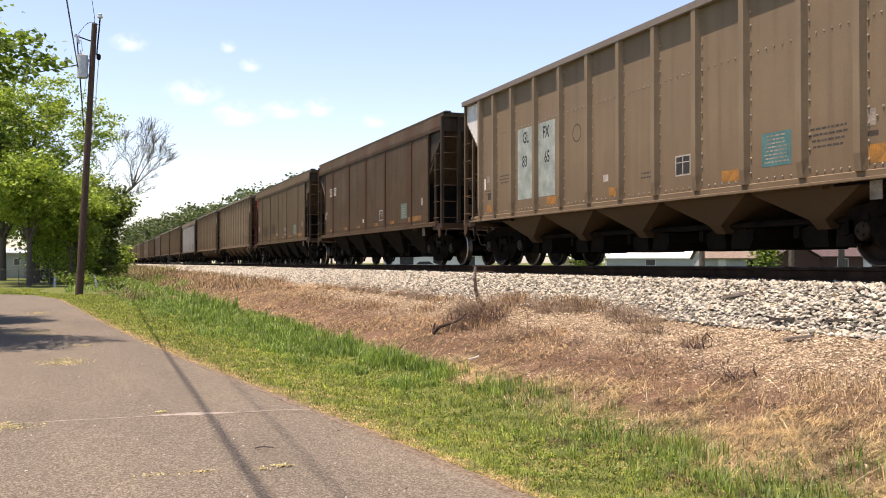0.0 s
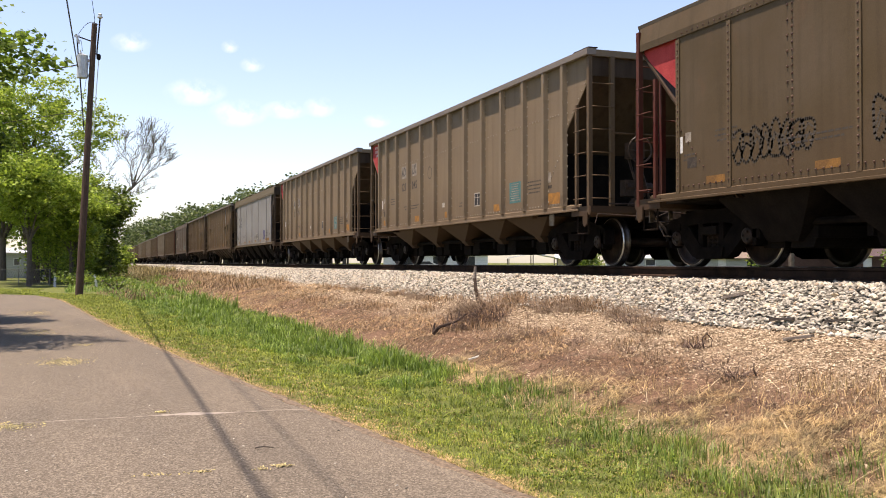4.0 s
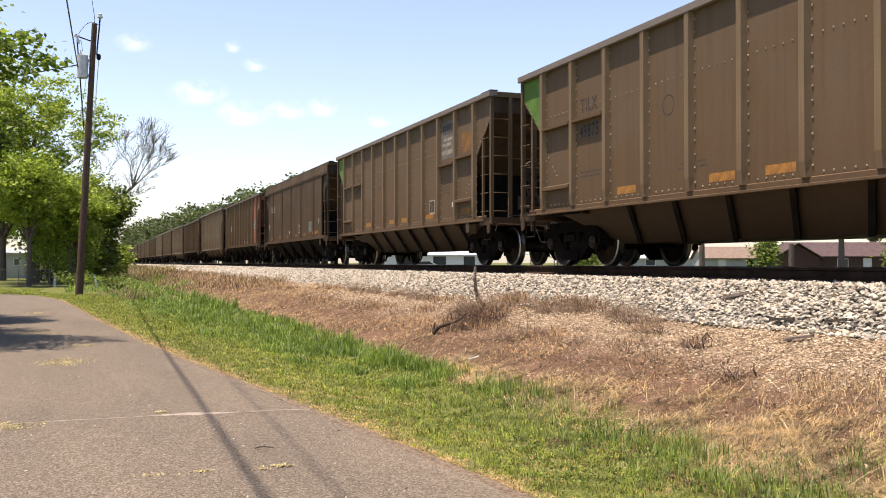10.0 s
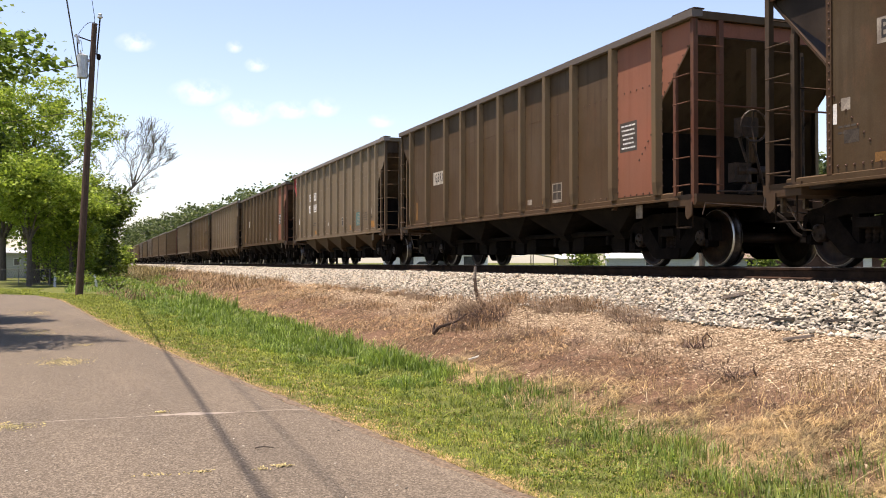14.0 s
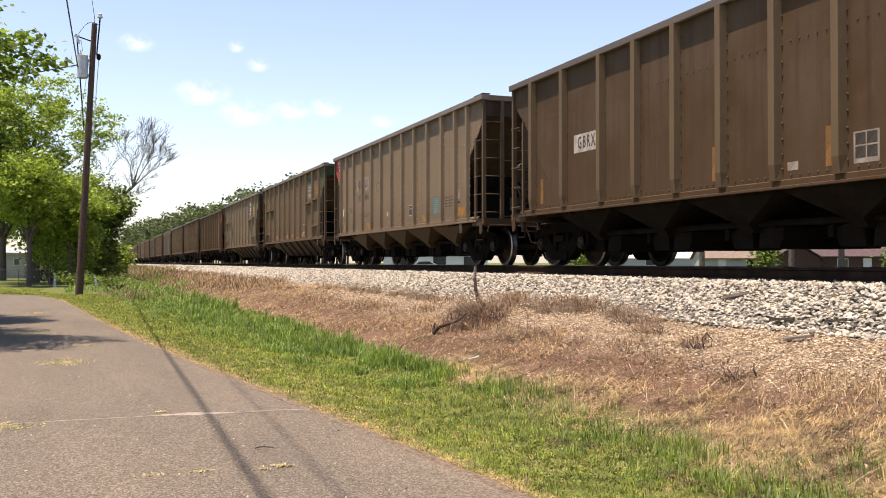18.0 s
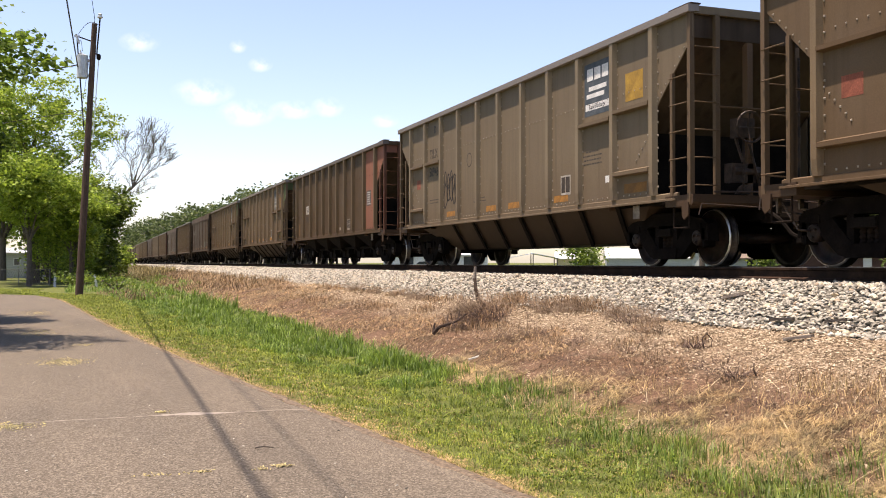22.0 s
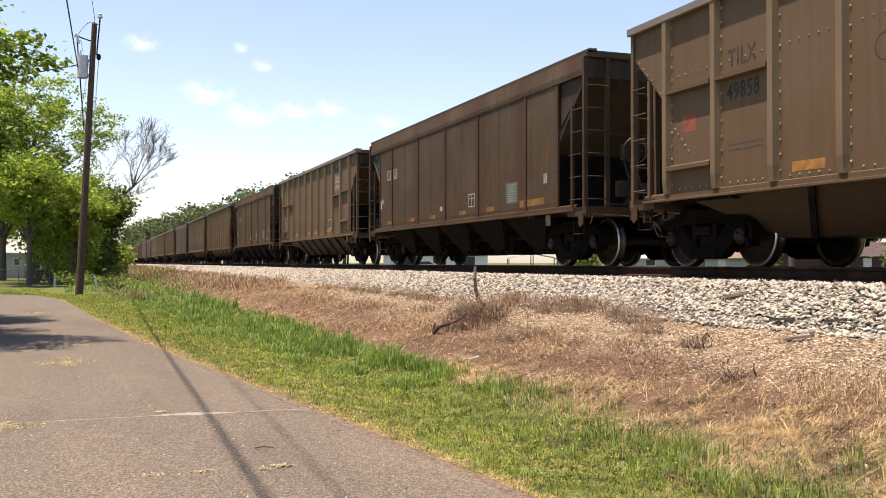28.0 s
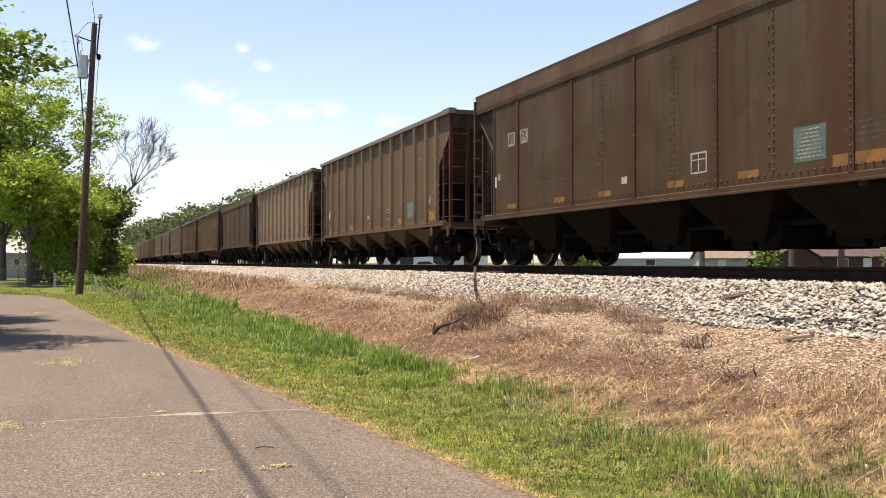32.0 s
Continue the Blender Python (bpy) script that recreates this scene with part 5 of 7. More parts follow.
def build_verge():
    r = RS(21)
    # mown turf along the road
    x, y = scatter(200000, 0.0, 2.6, 4.2, 60, 31, 2.6)
    edges = np.array([road_edge(b) for b in y])
    x = x + edges + 0.03
    edge = x - edges
    k = (x < np.interp(y, [4, 7, 9, 12, 16], [4.0, 4.05, 4.2, 4.6, 5.0]) + r.normal(0, 0.38, len(x))) & (field(x, y, 1.3, 3.0) > -0.55) & (r.uniform(0, 1, len(x)) < np.clip(0.0 + edge * 1.5, 0, 1))
    x, y = x[k], y[k]
    h = r.uniform(0.02, 0.06, len(x)) * (1 + 0.5 * np.clip(y / 30, 0, 2)) * np.clip(1.0 + 1.3 * field(x, y, 5.0, 27.0), 0.6, 1.9)
    v, f = blades(x, y, h, 0.004 + 0.0004 * y, 1.2, 32)
    swarm("turf", v, f, LAWN, "short green and yellow verge grass", "grass")
    # yellowed blades among the turf, thicker at the road's edge
    x, y = scatter(100000, 0.0, 2.2, 4.2, 45, 33, 2.2)
    edges = np.array([road_edge(b) for b in y])
    x = x ** 2.2 * 0.42 + edges + 0.01
    k = field(x, y, 1.6, 29.0) > -0.25 + np.clip((x - edges - 0.3) * 0.25, 0, 0.45)
    x, y = x[k], y[k]
    v, f = blades(x, y, r.uniform(0.012, 0.05, len(x)), 0.0035 + 0.0004 * y, 2.0, 34)
    swarm("road_edge_straw", v, f, YELLOWED, "yellowed and dry grass along the broken road edge", "grass")
    # dry thatch lying over the broken edge of the asphalt
    x, y = scatter(24000, 0.0, 1.0, 4.2, 22, 153, 1.6)
    x = np.array([road_edge(b) for b in y]) + 0.02 + np.abs(r.normal(0.02, 0.13, len(x)))
    k = field(x, y, 1.9, 41.0) > -0.3
    x, y = x[k], y[k]
    v, f = strands(x, y, r.uniform(0.02, 0.08, len(x)), 0.0025 + 0.0003 * y, 154, 0.02, 0.2)
    swarm("edge_thatch", v, f, YELLOWED, "dry thatch along the road edge", "dry grass")
    # tall grass of the ditch
    x, y = scatter(95000, 2.0, 5.0, 4.5, 70, 35, 1.7)
    q = field(x, y, 0.75, 7.0)
    lim = np.interp(y, [4, 7, 10, 15, 28, 48, 70], [3.8, 4.4, 4.75, 4.5, 4.6, 3.7, 3.0])
    low = np.interp(y, [4, 8, 14, 22, 40, 60], [3.9, 3.7, 3.0, 1.9, 0.9, 0.2])
    x = low + (x - 2.0) / 3.0 * (lim - low)
    q = q + 0.45 * field(x, y, 2.1, 14.0)
    k = (q + 0.3 * field(x, y, 5.1, 9.0) > np.interp(y, [5, 9, 11, 14, 20], [0.3, 0.22, 0.0, -0.15, -0.5]))
    k &= r.uniform(0, 1, len(x)) < np.interp(y, [4, 9, 12], [0.12, 0.25, 1.0])
    x, y, q = x[k], y[k], q[k]
    u = (x - low[k]) / np.maximum(lim[k] - low[k], 0.1)
    h = (0.12 + 0.3 * np.clip(q + 0.25, 0, 1)) * r.uniform(0.4, 1.25, len(x)) * (0.4 + 0.7 * u) * np.interp(y, [5, 8, 12, 18, 30], [0.3, 0.42, 0.75, 1.0, 1.1]) * np.clip(0.9 + 1.3 * field(x, y, 2.6, 57.0), 0.35, 1.7)
    v, f = blades(x, y, h, 0.005 + 0.0005 * y, 0.8, 36)
    swarm("tall_grass", v, f, REED, "tall lush green grass in the ditch", "grass")
    # single tufts at the ditch's far lip
    pts, hs = [], []
    rc = RS(37)
    for cx, cy, n, top in ((4.35, 13.6, 170, 0.3), (4.5, 12.6, 170, 0.32), (4.55, 11.9, 150, 0.28), (4.6, 10.9, 110, 0.24), (4.68, 9.7, 80, 0.3), (4.6, 9.35, 50, 0.26), (4.15, 7.3, 70, 0.2), (4.45, 7.1, 50, 0.2), (4.2, 8.4, 45, 0.16), (4.3, 15.2, 170, 0.3),
                           (4.4, 17.0, 160, 0.3), (4.5, 19.4, 160, 0.3), (3.95, 6.5, 60, 0.13), (4.4, 6.1, 45, 0.16), (4.1, 5.6, 50, 0.13), (4.7, 5.7, 40, 0.18), (3.8, 7.9, 60, 0.12), (5.0, 5.3, 40, 0.2), (4.35, 5.2, 60, 0.13)):
        pts.append((cx + rc.normal(0, 0.1, n), cy + rc.normal(0, 0.15, n)))
        hs.append(rc.uniform(0.3, 1.0, n) * top)
    x, y = np.concatenate([p[0] for p in pts]), np.concatenate([p[1] for p in pts])
    v, f = blades(x, y, np.concatenate(hs), np.full(len(x), 0.008), 0.7, 38)
    swarm("grass_clumps", v, f, REED, "upright clumps of tall green grass", "grass")
    # broad-leaved weeds in the ditch
    x, y = scatter(14000, -0.9, 0.9, 6.0, 34, 151, 1.4)
    x = x + np.interp(y, [4, 8, 14, 22, 34], [3.75, 3.7, 3.3, 2.5, 1.7])
    k = field(x, y, 1.2, 33.0) > 0.02
    x, y = x[k], y[k]
    v, f = leaf_quads(np.stack([x, y, heights_at(x, y) + rc.uniform(0.01, 0.1, len(x))], 1), 0.013, 152, 0.35)
    swarm("ditch_weeds", v, f, leafy("weed_leaves", (0.05, 0.09, 0.012), (0.26, 0.34, 0.06), 0.5, 0.35), "low broad-leaved weeds in the ditch", "weeds")
    # green tufts between the straw
    pts, hs = [], []
    for k in range(150):
        cy = 4.6 + 6.0 * rc.uniform() ** 1.3
        cx = float(np.interp(cy, [4.5, 5.5, 6.5, 8, 10.6], [4.2, 4.25, 4.25, 4.2, 4.45])) + rc.normal(0, 0.33)
        n = int(rc.uniform(14, 60))
        top = rc.uniform(0.06, 0.2)
        pts.append((cx + rc.normal(0, 0.06, n), cy + rc.normal(0, 0.08, n)))
        hs.append(rc.uniform(0.3, 1.0, n) * top)
    for cx, cy, n, top in ((4.5, 6.55, 130, 0.27), (4.53, 6.18, 120, 0.22), (4.32, 6.98, 110, 0.2), (3.98, 6.15, 110, 0.15), (4.39, 7.78, 120, 0.2), (4.42, 8.62, 120, 0.26), (4.52, 5.48, 90, 0.16), (4.9, 5.02, 60, 0.2), (4.59, 5.2, 90, 0.14), (4.45, 5.73, 90, 0.15), (4.62, 6.75, 70, 0.22)):
        pts.append((cx + rc.normal(0, 0.09, n), cy + rc.normal(0, 0.1, n)))
        hs.append(rc.uniform(0.3, 1.0, n) * top)
    x, y = np.concatenate([p[0] for p in pts]), np.concatenate([p[1] for p in pts])
    v, f = blades(x, y, np.concatenate(hs), np.full(len(x), 0.0065), 0.9, 138)
    swarm("green_tufts", v, f, leafy("sappy_grass", (0.05, 0.09, 0.015), (0.24, 0.31, 0.07), 0.5, 0.35), "green grass tufts among the straw", "grass")
    # straw laid flat in mats along the foot of the bank
    x, y = scatter(46000, 0, 1, 4.2, 13, 39, 1.5)
    mid = np.interp(y, [4, 6, 8, 9.5, 12, 13], [4.95, 5.05, 4.85, 4.75, 4.75, 4.75])
    x = mid + rc.normal(0, 1, len(x)) * np.interp(y, [5, 8, 10, 13], [0.45, 0.26, 0.16, 0.1])
    k = field(x, y, 1.1, 11.0) + 0.6 * field(x, y, 3.5, 19.0) > 0.0
    x, y = x[k], y[k]
    v, f = strands(x, y, r.uniform(0.08, 0.3, len(x)), 0.0026 + 0.0003 * y, 40, 0.06, 0.13, -0.7)
    swarm("straw_mat", v, f, STRAW, "flattened pale straw at the foot of the bank", "dry grass")
    x, y = scatter(52000, 4.4, 7.4, 10, 75, 139, 1.3)
    k = (field(x, y, 0.6, 12.0) + 0.4 * field(x, y, 1.9, 13.0) > -0.08 + np.clip((x - 5.7) * 1.2, 0, 1) * np.clip((30 - y) * 0.12, 0, 1)) & (x > np.interp(y, [10, 28, 48, 60], [4.6, 4.6, 3.8, 3.4]))
    x, y = x[k], y[k]
    v, f = strands(x, y, r.uniform(0.06, 0.24, len(x)), 0.003 + 0.0005 * y, 140, 0.03, 0.3)
    swarm("straw_patches", v, f, leafy("dull_straw", (0.13, 0.084, 0.044), (0.43, 0.295, 0.165), 0.8, 0.2), "patches of flattened straw along the bank", "dry grass")
    # long bleached stalks, lying and standing
    x, y = scatter(650, 4.4, 6.1, 4.5, 16, 141, 1.3)
    v, f = strands(x, y, r.uniform(0.15, 0.42, len(x)), np.full(len(x), 0.0045), 142, 0.05, 0.12, -0.7)
    swarm("bleached_stalks", v, f, leafy("bleached_straw", (0.36, 0.27, 0.16), (0.72, 0.6, 0.42), 0.8, 0.2), "long bleached stalks lying on the bank", "dry grass")
    pts = []
    for cx, cy, w, n in ((5.87, 6.54, 0.14, 210), (5.5, 6.9, 0.16, 90), (5.3, 7.9, 0.15, 80), (5.35, 8.5, 0.1, 60), (5.7, 5.8, 0.25, 160), (5.2, 6.4, 0.25, 120), (4.55, 8.9, 0.12, 120), (4.65, 8.4, 0.1, 100), (5.1, 5.5, 0.3, 150), (6.0, 6.0, 0.2, 120), (4.9, 7.5, 0.2, 100), (4.3, 6.6, 0.2, 70)):
        pts.append((cx + rc.normal(0, w, n), cy + rc.normal(0, w * 1.2, n)))
    x, y = np.concatenate([p[0] for p in pts]), np.concatenate([p[1] for p in pts])
    v, f = blades(x, y, rc.uniform(0.05, 0.24, len(x)), np.full(len(x), 0.0036), 1.3, 42)
    swarm("straw_stalks", v, f, STRAW, "standing tufts of pale dry straw", "dry grass")
    # matted dead grass above it
    x, y = scatter(125000, 4.6, 6.9, 4.0, 75, 43, 2.5)
    k = field(x, y, 0.9, 17.0) + 0.6 * field(x, y, 3.1, 18.0) > -0.1 + np.clip((x - 6.0) * 1.5, 0, 1.2) * np.clip((30 - y) * 0.1, 0, 1) + np.clip((5.3 - x) * 0.8, 0, 1) - 0.12 * (y > 14)
    x, y = x[k], y[k]
    v, f = strands(x, y, r.uniform(0.03, 0.1, len(x)), 0.0026 + 0.0004 * y, 44, 0.03, 0.22)
    swarm("brown_grass", v, f, THATCH, "matted dead brown grass on the bank", "dry grass")
    # soil and rotten leaves showing in the ditch
    pts = []
    for cx, cy, w, n in ((3.86, 7.55, 0.07, 240), (4.05, 6.0, 0.08, 300), (4.05, 5.55, 0.09, 320), (4.2, 8.6, 0.06, 240), (4.3, 10.7, 0.06, 200), (4.1, 6.9, 0.06, 160), (4.1, 5.25, 0.08, 240), (4.1, 8.63, 0.07, 110), (3.95, 7.24, 0.05, 90), (4.05, 6.07, 0.06, 110), (4.1, 5.5, 0.07, 110), (3.72, 8.85, 0.06, 90), (3.7, 9.6, 0.07, 60), (4.5, 10.9, 0.07, 60), (4.4, 11.7, 0.07, 60)):
        pts.append((cx + rc.normal(0, w, n), cy + rc.normal(0, w * 2.2, n)))
    x, y = np.concatenate([p[0] for p in pts]), np.concatenate([p[1] for p in pts])
    v, f = strands(x, y, rc.uniform(0.015, 0.06, len(x)), np.full(len(x), 0.008), 144, 0.03, 0.1)
    swarm("leaf_litter", v, f, leafy("rotten_litter", (0.03, 0.021, 0.011), (0.17, 0.115, 0.06), 0.95, 0.05), "dark rotten leaf litter in the ditch", "leaf litter")
    # brown weeds along the foot of the ballast
    pts, hs = [], []
    rc = RS(45)
    for cx, cy, w, n, top in ((7.48, 16.3, 1.2, 800, 0.38), (7.45, 14.8, 0.7, 320, 0.2), (7.48, 13.9, 1.4, 800, 0.3), (7.4, 12.4, 0.9, 360, 0.16), (7.2, 25.5, 0.9, 300, 0.2), (7.2, 23.0, 0.7, 220, 0.2), (6.9, 11.0, 0.5, 160, 0.14), (6.13, 12.4, 1.3, 520, 0.13), (6.2, 14.2, 0.9, 300, 0.14),
                         (6.3, 10.4, 0.5, 240, 0.13), (6.0, 9.4, 0.7, 200, 0.1), (5.9, 7.8, 0.3, 110, 0.12), (6.1, 6.9, 0.4, 160, 0.13), (6.2, 6.1, 0.6, 260, 0.15), (6.2, 7.2, 0.5, 130, 0.12), (6.62, 9.5, 0.3, 150, 0.16), (7.2, 30.0, 2.0, 400, 0.2), (6.6, 35.0, 3.0, 500, 0.2), (6.4, 50.0, 6.0, 700, 0.22), (6.0, 62.0, 7.0, 700, 0.25),
                         (6.4, 18.5, 0.8, 260, 0.18), (6.5, 15.9, 0.5, 800, 0.42), (6.25, 15.3, 0.7, 800, 0.34), (5.95, 15.0, 0.8, 600, 0.24), (5.8, 15.6, 0.9, 400, 0.16), (6.2, 21.5, 2.0, 500, 0.2), (7.1, 19.5, 1.4, 300, 0.2), (6.0, 27.0, 3.0, 600, 0.25), (7.0, 40.0, 4.0, 500, 0.25)):
        pts.append((cx + rc.normal(0, 0.15 + 0.1 * (top > 0.3), n), cy + rc.normal(0, w * 0.4, n)))
        hs.append(rc.uniform(0.15, 1.0, n) * top)
    x, y = np.concatenate([p[0] for p in pts]), np.concatenate([p[1] for p in pts])
    v, f = blades(x, y, np.concatenate(hs), 0.003 + 0.0004 * y, 1.4, 46, 0.01)
    swarm("brown_weeds", v, f, leafy("tan_dead_weeds", (0.11, 0.07, 0.042), (0.36, 0.245, 0.155), 0.9, 0.25), "dead brown weeds at the foot of the ballast", "dry grass")
    # brush near the pole
    x, y = scatter(26000, -3.2, 5.5, 52, 95, 47, 1.0)
    k = (x > road_edge(52) + 4) & (field(x, y, 0.35, 5.0) + 0.4 * field(x, y, 1.1, 6.0) > -0.15)
    x, y = x[k], y[k]
    v, f = blades(x, y, r.uniform(0.08, 0.42, len(x)) * np.clip(0.7 + 1.4 * field(x, y, 0.8, 15.0), 0.3, 1.5), np.full(len(x), 0.026), 1.1, 48)
    swarm("rough_grass", v, f, REED, "rough green grass by the fence", "grass")
    x, y = scatter(16000, -0.5, 7.5, 38, 92, 147, 1.0)
    k = field(x, y, 0.3, 25.0) + 0.4 * field(x, y, 1.0, 26.0) + 0.12 * (x - 3.5) > 0.0
    x, y = x[k], y[k]
    v, f = blades(x, y, r.uniform(0.08, 0.42, len(x)), np.full(len(x), 0.024), 1.3, 148)
    swarm("dead_brush", v, f, leafy("brown_brush", (0.07, 0.05, 0.028), (0.3, 0.21, 0.125), 0.9, 0.2, 1.5), "dead brown brush along the bank", "dry grass")
    x, y = scatter(7000, -0.5, 7.3, 92, 190, 149, 1.3)
    v, f = blades(x, y, r.uniform(0.2, 0.9, len(x)), np.full(len(x), 0.07), 1.1, 150)
    swarm("far_brush", v, f, leafy("dull_brush", (0.07, 0.062, 0.028), (0.24, 0.2, 0.095), 0.9, 0.2, 0.8), "dull brush beside the far track", "dry grass")


build_verge()


def moss_patches():
    rc = RS(51)
    pts = []
    for cx, cy, w, d, n in ((-0.42, 15.0, 0.34, 0.6, 420), (-0.78, 9.25, 0.34, 0.2, 420), (-0.2, 18.0, 0.2, 0.3, 60), (0.45, 6.8, 0.2, 0.05, 36), (0.72, 6.82, 0.1, 0.04, 34), (1.27, 6.82, 0.08, 0.04, 70), (1.12, 6.75, 0.06, 0.03, 22), (0.62, 9.66, 0.06, 0.04, 60), (-1.2, 21.5, 0.5, 1.0, 200), (-1.6, 30, 0.6, 1.5, 200)):
        pts.append((cx + rc.normal(0, w * 0.5, n), cy + rc.normal(0, d * 0.5, n)))
    x, y = np.concatenate([p[0] for p in pts]), np.concatenate([p[1] for p in pts])
    v, f = blades(x, y, rc.uniform(0.008, 0.02, len(x)), 0.008 + 0.0006 * y, 2.5, 52, 0.082)
    swarm("crack_moss", v, f, leafy("yellow_moss", (0.24, 0.2, 0.09), (0.46, 0.39, 0.2), 0.9, 0.1), "yellow dry moss in the road cracks", "moss")


moss_patches()


def edge_dirt():
    """Soil and sand that have crept over the broken edge of the asphalt."""
    v, f = [], []
    ys = steps([(3, 30, 0.06), (30, 46, 0.3)])
    for k, y in enumerate(ys):
        e = road_edge(y)
        a = max(0.004, 0.02 + 0.07 * noise.noise((y * 2.3, 5, 1)) + 0.05 * noise.noise((y * 9, 2, 6)))
        b = 0.2 + 0.12 * noise.noise((y * 1.6, 8, 3))
        v += [(e - a, y, -0.022 + 0.056 * a), (e - a * 0.6, y, -0.013 + 0.034 * a), (e + 0.06, y, -0.012), (e + b, y, -0.055)]
        if k:
            f += [(4 * k - 4 + i, 4 * k + i, 4 * k + 1 + i, 4 * k - 3 + i) for i in range(3)]
    m = plain("sandy_roadside_soil", (0.06, 0.044, 0.03), (0.22, 0.165, 0.11), 26.0, 0.95, 0.0, 0.8, fine=90.0)
    swarm("roadside_soil", v, f, m, "sandy soil along the broken road edge", "soil", "structure").data.shade_smooth()


edge_dirt()


# ---- stones ----
def rough_stones(x, y, z, s, seed, flat=0.7):
    """Angular stones: each a jittered eight-faced block with cut corners."""
    r = RS(seed)
    n = len(x)
    base = np.array([(1, 0, 0), (-1, 0, 0), (0, 1, 0), (0, -1, 0), (0, 0, 1), (0, 0, -1), (0.62, 0.62, 0.5), (-0.62, 0.62, 0.5), (0.62, -0.62, 0.5), (-0.62, -0.62, 0.5)], dtype=float)
    v = base[None] * (1 + r.uniform(-0.3, 0.3, (n, 10, 1)))
    v *= (r.uniform(0.6, 1.25, (n, 1, 3)) * np.array([1, 1, flat]))
    a = r.uniform(0, 6.283, n)
    t = r.uniform(-0.5, 0.5, n)
    c, q = np.cos(a)[:, None], np.sin(a)[:, None]
    vx, vy = v[..., 0] * c - v[..., 1] * q, v[..., 0] * q + v[..., 1] * c
    vz = v[..., 2] + vx * t[:, None] * 0.6
    v = np.stack([vx, vy, vz], -1) * s[:, None, None] + np.stack([x, y, z], 1)[:, None]
    f = np.array([(0, 6, 8), (0, 2, 6), (2, 7, 6), (1, 7, 2), (1, 9, 7), (1, 3, 9), (3, 8, 9), (0, 8, 3), (4, 8, 6), (4, 6, 7), (4, 7, 9), (4, 9, 8)])
    if n == 1:
        f = np.concatenate([f, [(5, 2, 0), (5, 1, 2), (5, 3, 1), (5, 0, 3)]])
    faces = (np.arange(n)[:, None, None] * 10 + f[None]).reshape(-1, 3)
    return v.reshape(-1, 3), faces


def bed_z(x):
    return np.interp(x, [p[0] for p in BED], [p[1] for p in BED])


def build_stones():
    r = RS(61)
    # ballast in the stretch that lies nearest: single stones
    shapes = []
    for k in range(12):
        v, f = rough_stones(np.zeros(1), np.zeros(1), np.zeros(1), np.ones(1), 70 + k)
        me = bpy.data.meshes.new("stone")
        me.from_pydata([tuple(p) for p in v], [], [tuple(int(i) for i in q) for q in f])
        me.materials.append(STONE)
        shapes.append(me)
    for k in range(300):
        x, y = r.uniform(7.4, 8.3), r.uniform(6.4, 9.2)
        ob = new("stone", shapes[k % 12])
        ob.parent = bed
        s = r.uniform(0.03, 0.055)
        ob.matrix_basis = Matrix.LocRotScale((x, y, float(bed_z(x)) + 0.02), Euler((0, 0, r.uniform(0, 6.3))), (s, s, s))
    x, y = scatter(70000, 7.3, 9.2, 3.5, 75, 62, 1.7)
    x = np.where(x > 8.45, 8.45 - (x - 8.45) * 1.1, x)
    k = ~((y > 6.4) & (y < 9.2) & (r.uniform(0, 1, len(x)) < 0.3))
    x, y = x[k], y[k]
    s = r.uniform(0.015, 0.036, len(x)) * (1 + np.clip(y - 15, 0, 60) * 0.012)
    z = bed_z(x) + r.uniform(-0.005, 0.034, len(x))
    k = y < 17
    v, f = rough_stones(x[k], y[k], z[k], s[k], 63, 0.85)
    swarm("ballast_stones", v, f, STONE, "loose pale angular ballast stones", "ballast")
    k = ~k & (r.uniform(0, 1, len(x)) < 0.75)
    v, f = rough_stones(x[k], y[k], z[k], s[k] * 1.08, 163, 0.85)
    swarm("further_ballast_stones", v, f, STONE, "pale angular ballast stones along the track", "ballast")
    x, y = scatter(6000, 7.3, 8.5, 74, 240, 164, 1.3)
    v, f = rough_stones(x, y, bed_z(x), r.uniform(0.05, 0.13, len(x)), 165)
    swarm("far_ballast_stones", v, f, STONE, "pale ballast stones further along the line", "ballast")
    x, y = scatter(6000, 8.4, 11.6, 3, 60, 64, 1.4)
    v, f = rough_stones(x, y, bed_z(x), r.uniform(0.025, 0.05, len(x)), 65)
    swarm("crib_stones", v, f, STONE, "ballast stones between the ties", "ballast")
    # fine gravel spilled down the bank
    x, y = scatter(120000, 4.9, 7.6, 3.8, 36, 66, 1.7)
    k = r.uniform(0, 1, len(x)) < np.clip((x - 5.6) * 1.0, 0.1, 1.4) * (0.6 + 0.9 * (field(x, y, 0.6, 23.0) + 0.3))
    x, y = x[k], y[k]
    z = heights_at(x, y)
    s = (0.0065 + 0.013 * r.uniform(0, 1, len(x)) ** 2) * (1 + np.clip(y - 12, 0, 60) * 0.02)
    v, f = rough_stones(x, y, z + s * 0.3, s, 67)
    m, n, l, b = mat("tan_gravel", 0.95, 0.0, 0.15)
    g = n.new("ShaderNodeNewGeometry")
    l.new(ramp_of(n, l, g.outputs["Random Per Island"], [(0.0, (0.08, 0.056, 0.036)), (0.5, (0.24, 0.18, 0.115)), (1.0, (0.52, 0.43, 0.305))]), b.inputs["Base Color"])
    swarm("bank_gravel", v, f, m, "fine tan gravel on the bank", "gravel")
    # road grit and pale chips
    x, y = scatter(700, -3.0, 2.2, 5, 30, 68, 1.3)
    k = x < np.array([road_edge(b) for b in y])
    x, y = x[k], y[k]
    v, f = rough_stones(x, y, np.full(len(x), 0.05), r.uniform(0.003, 0.012, len(x)), 69)
    swarm("road_chips", v, f, STONE, "small pale stone chips on the road", "gravel")


build_stones()


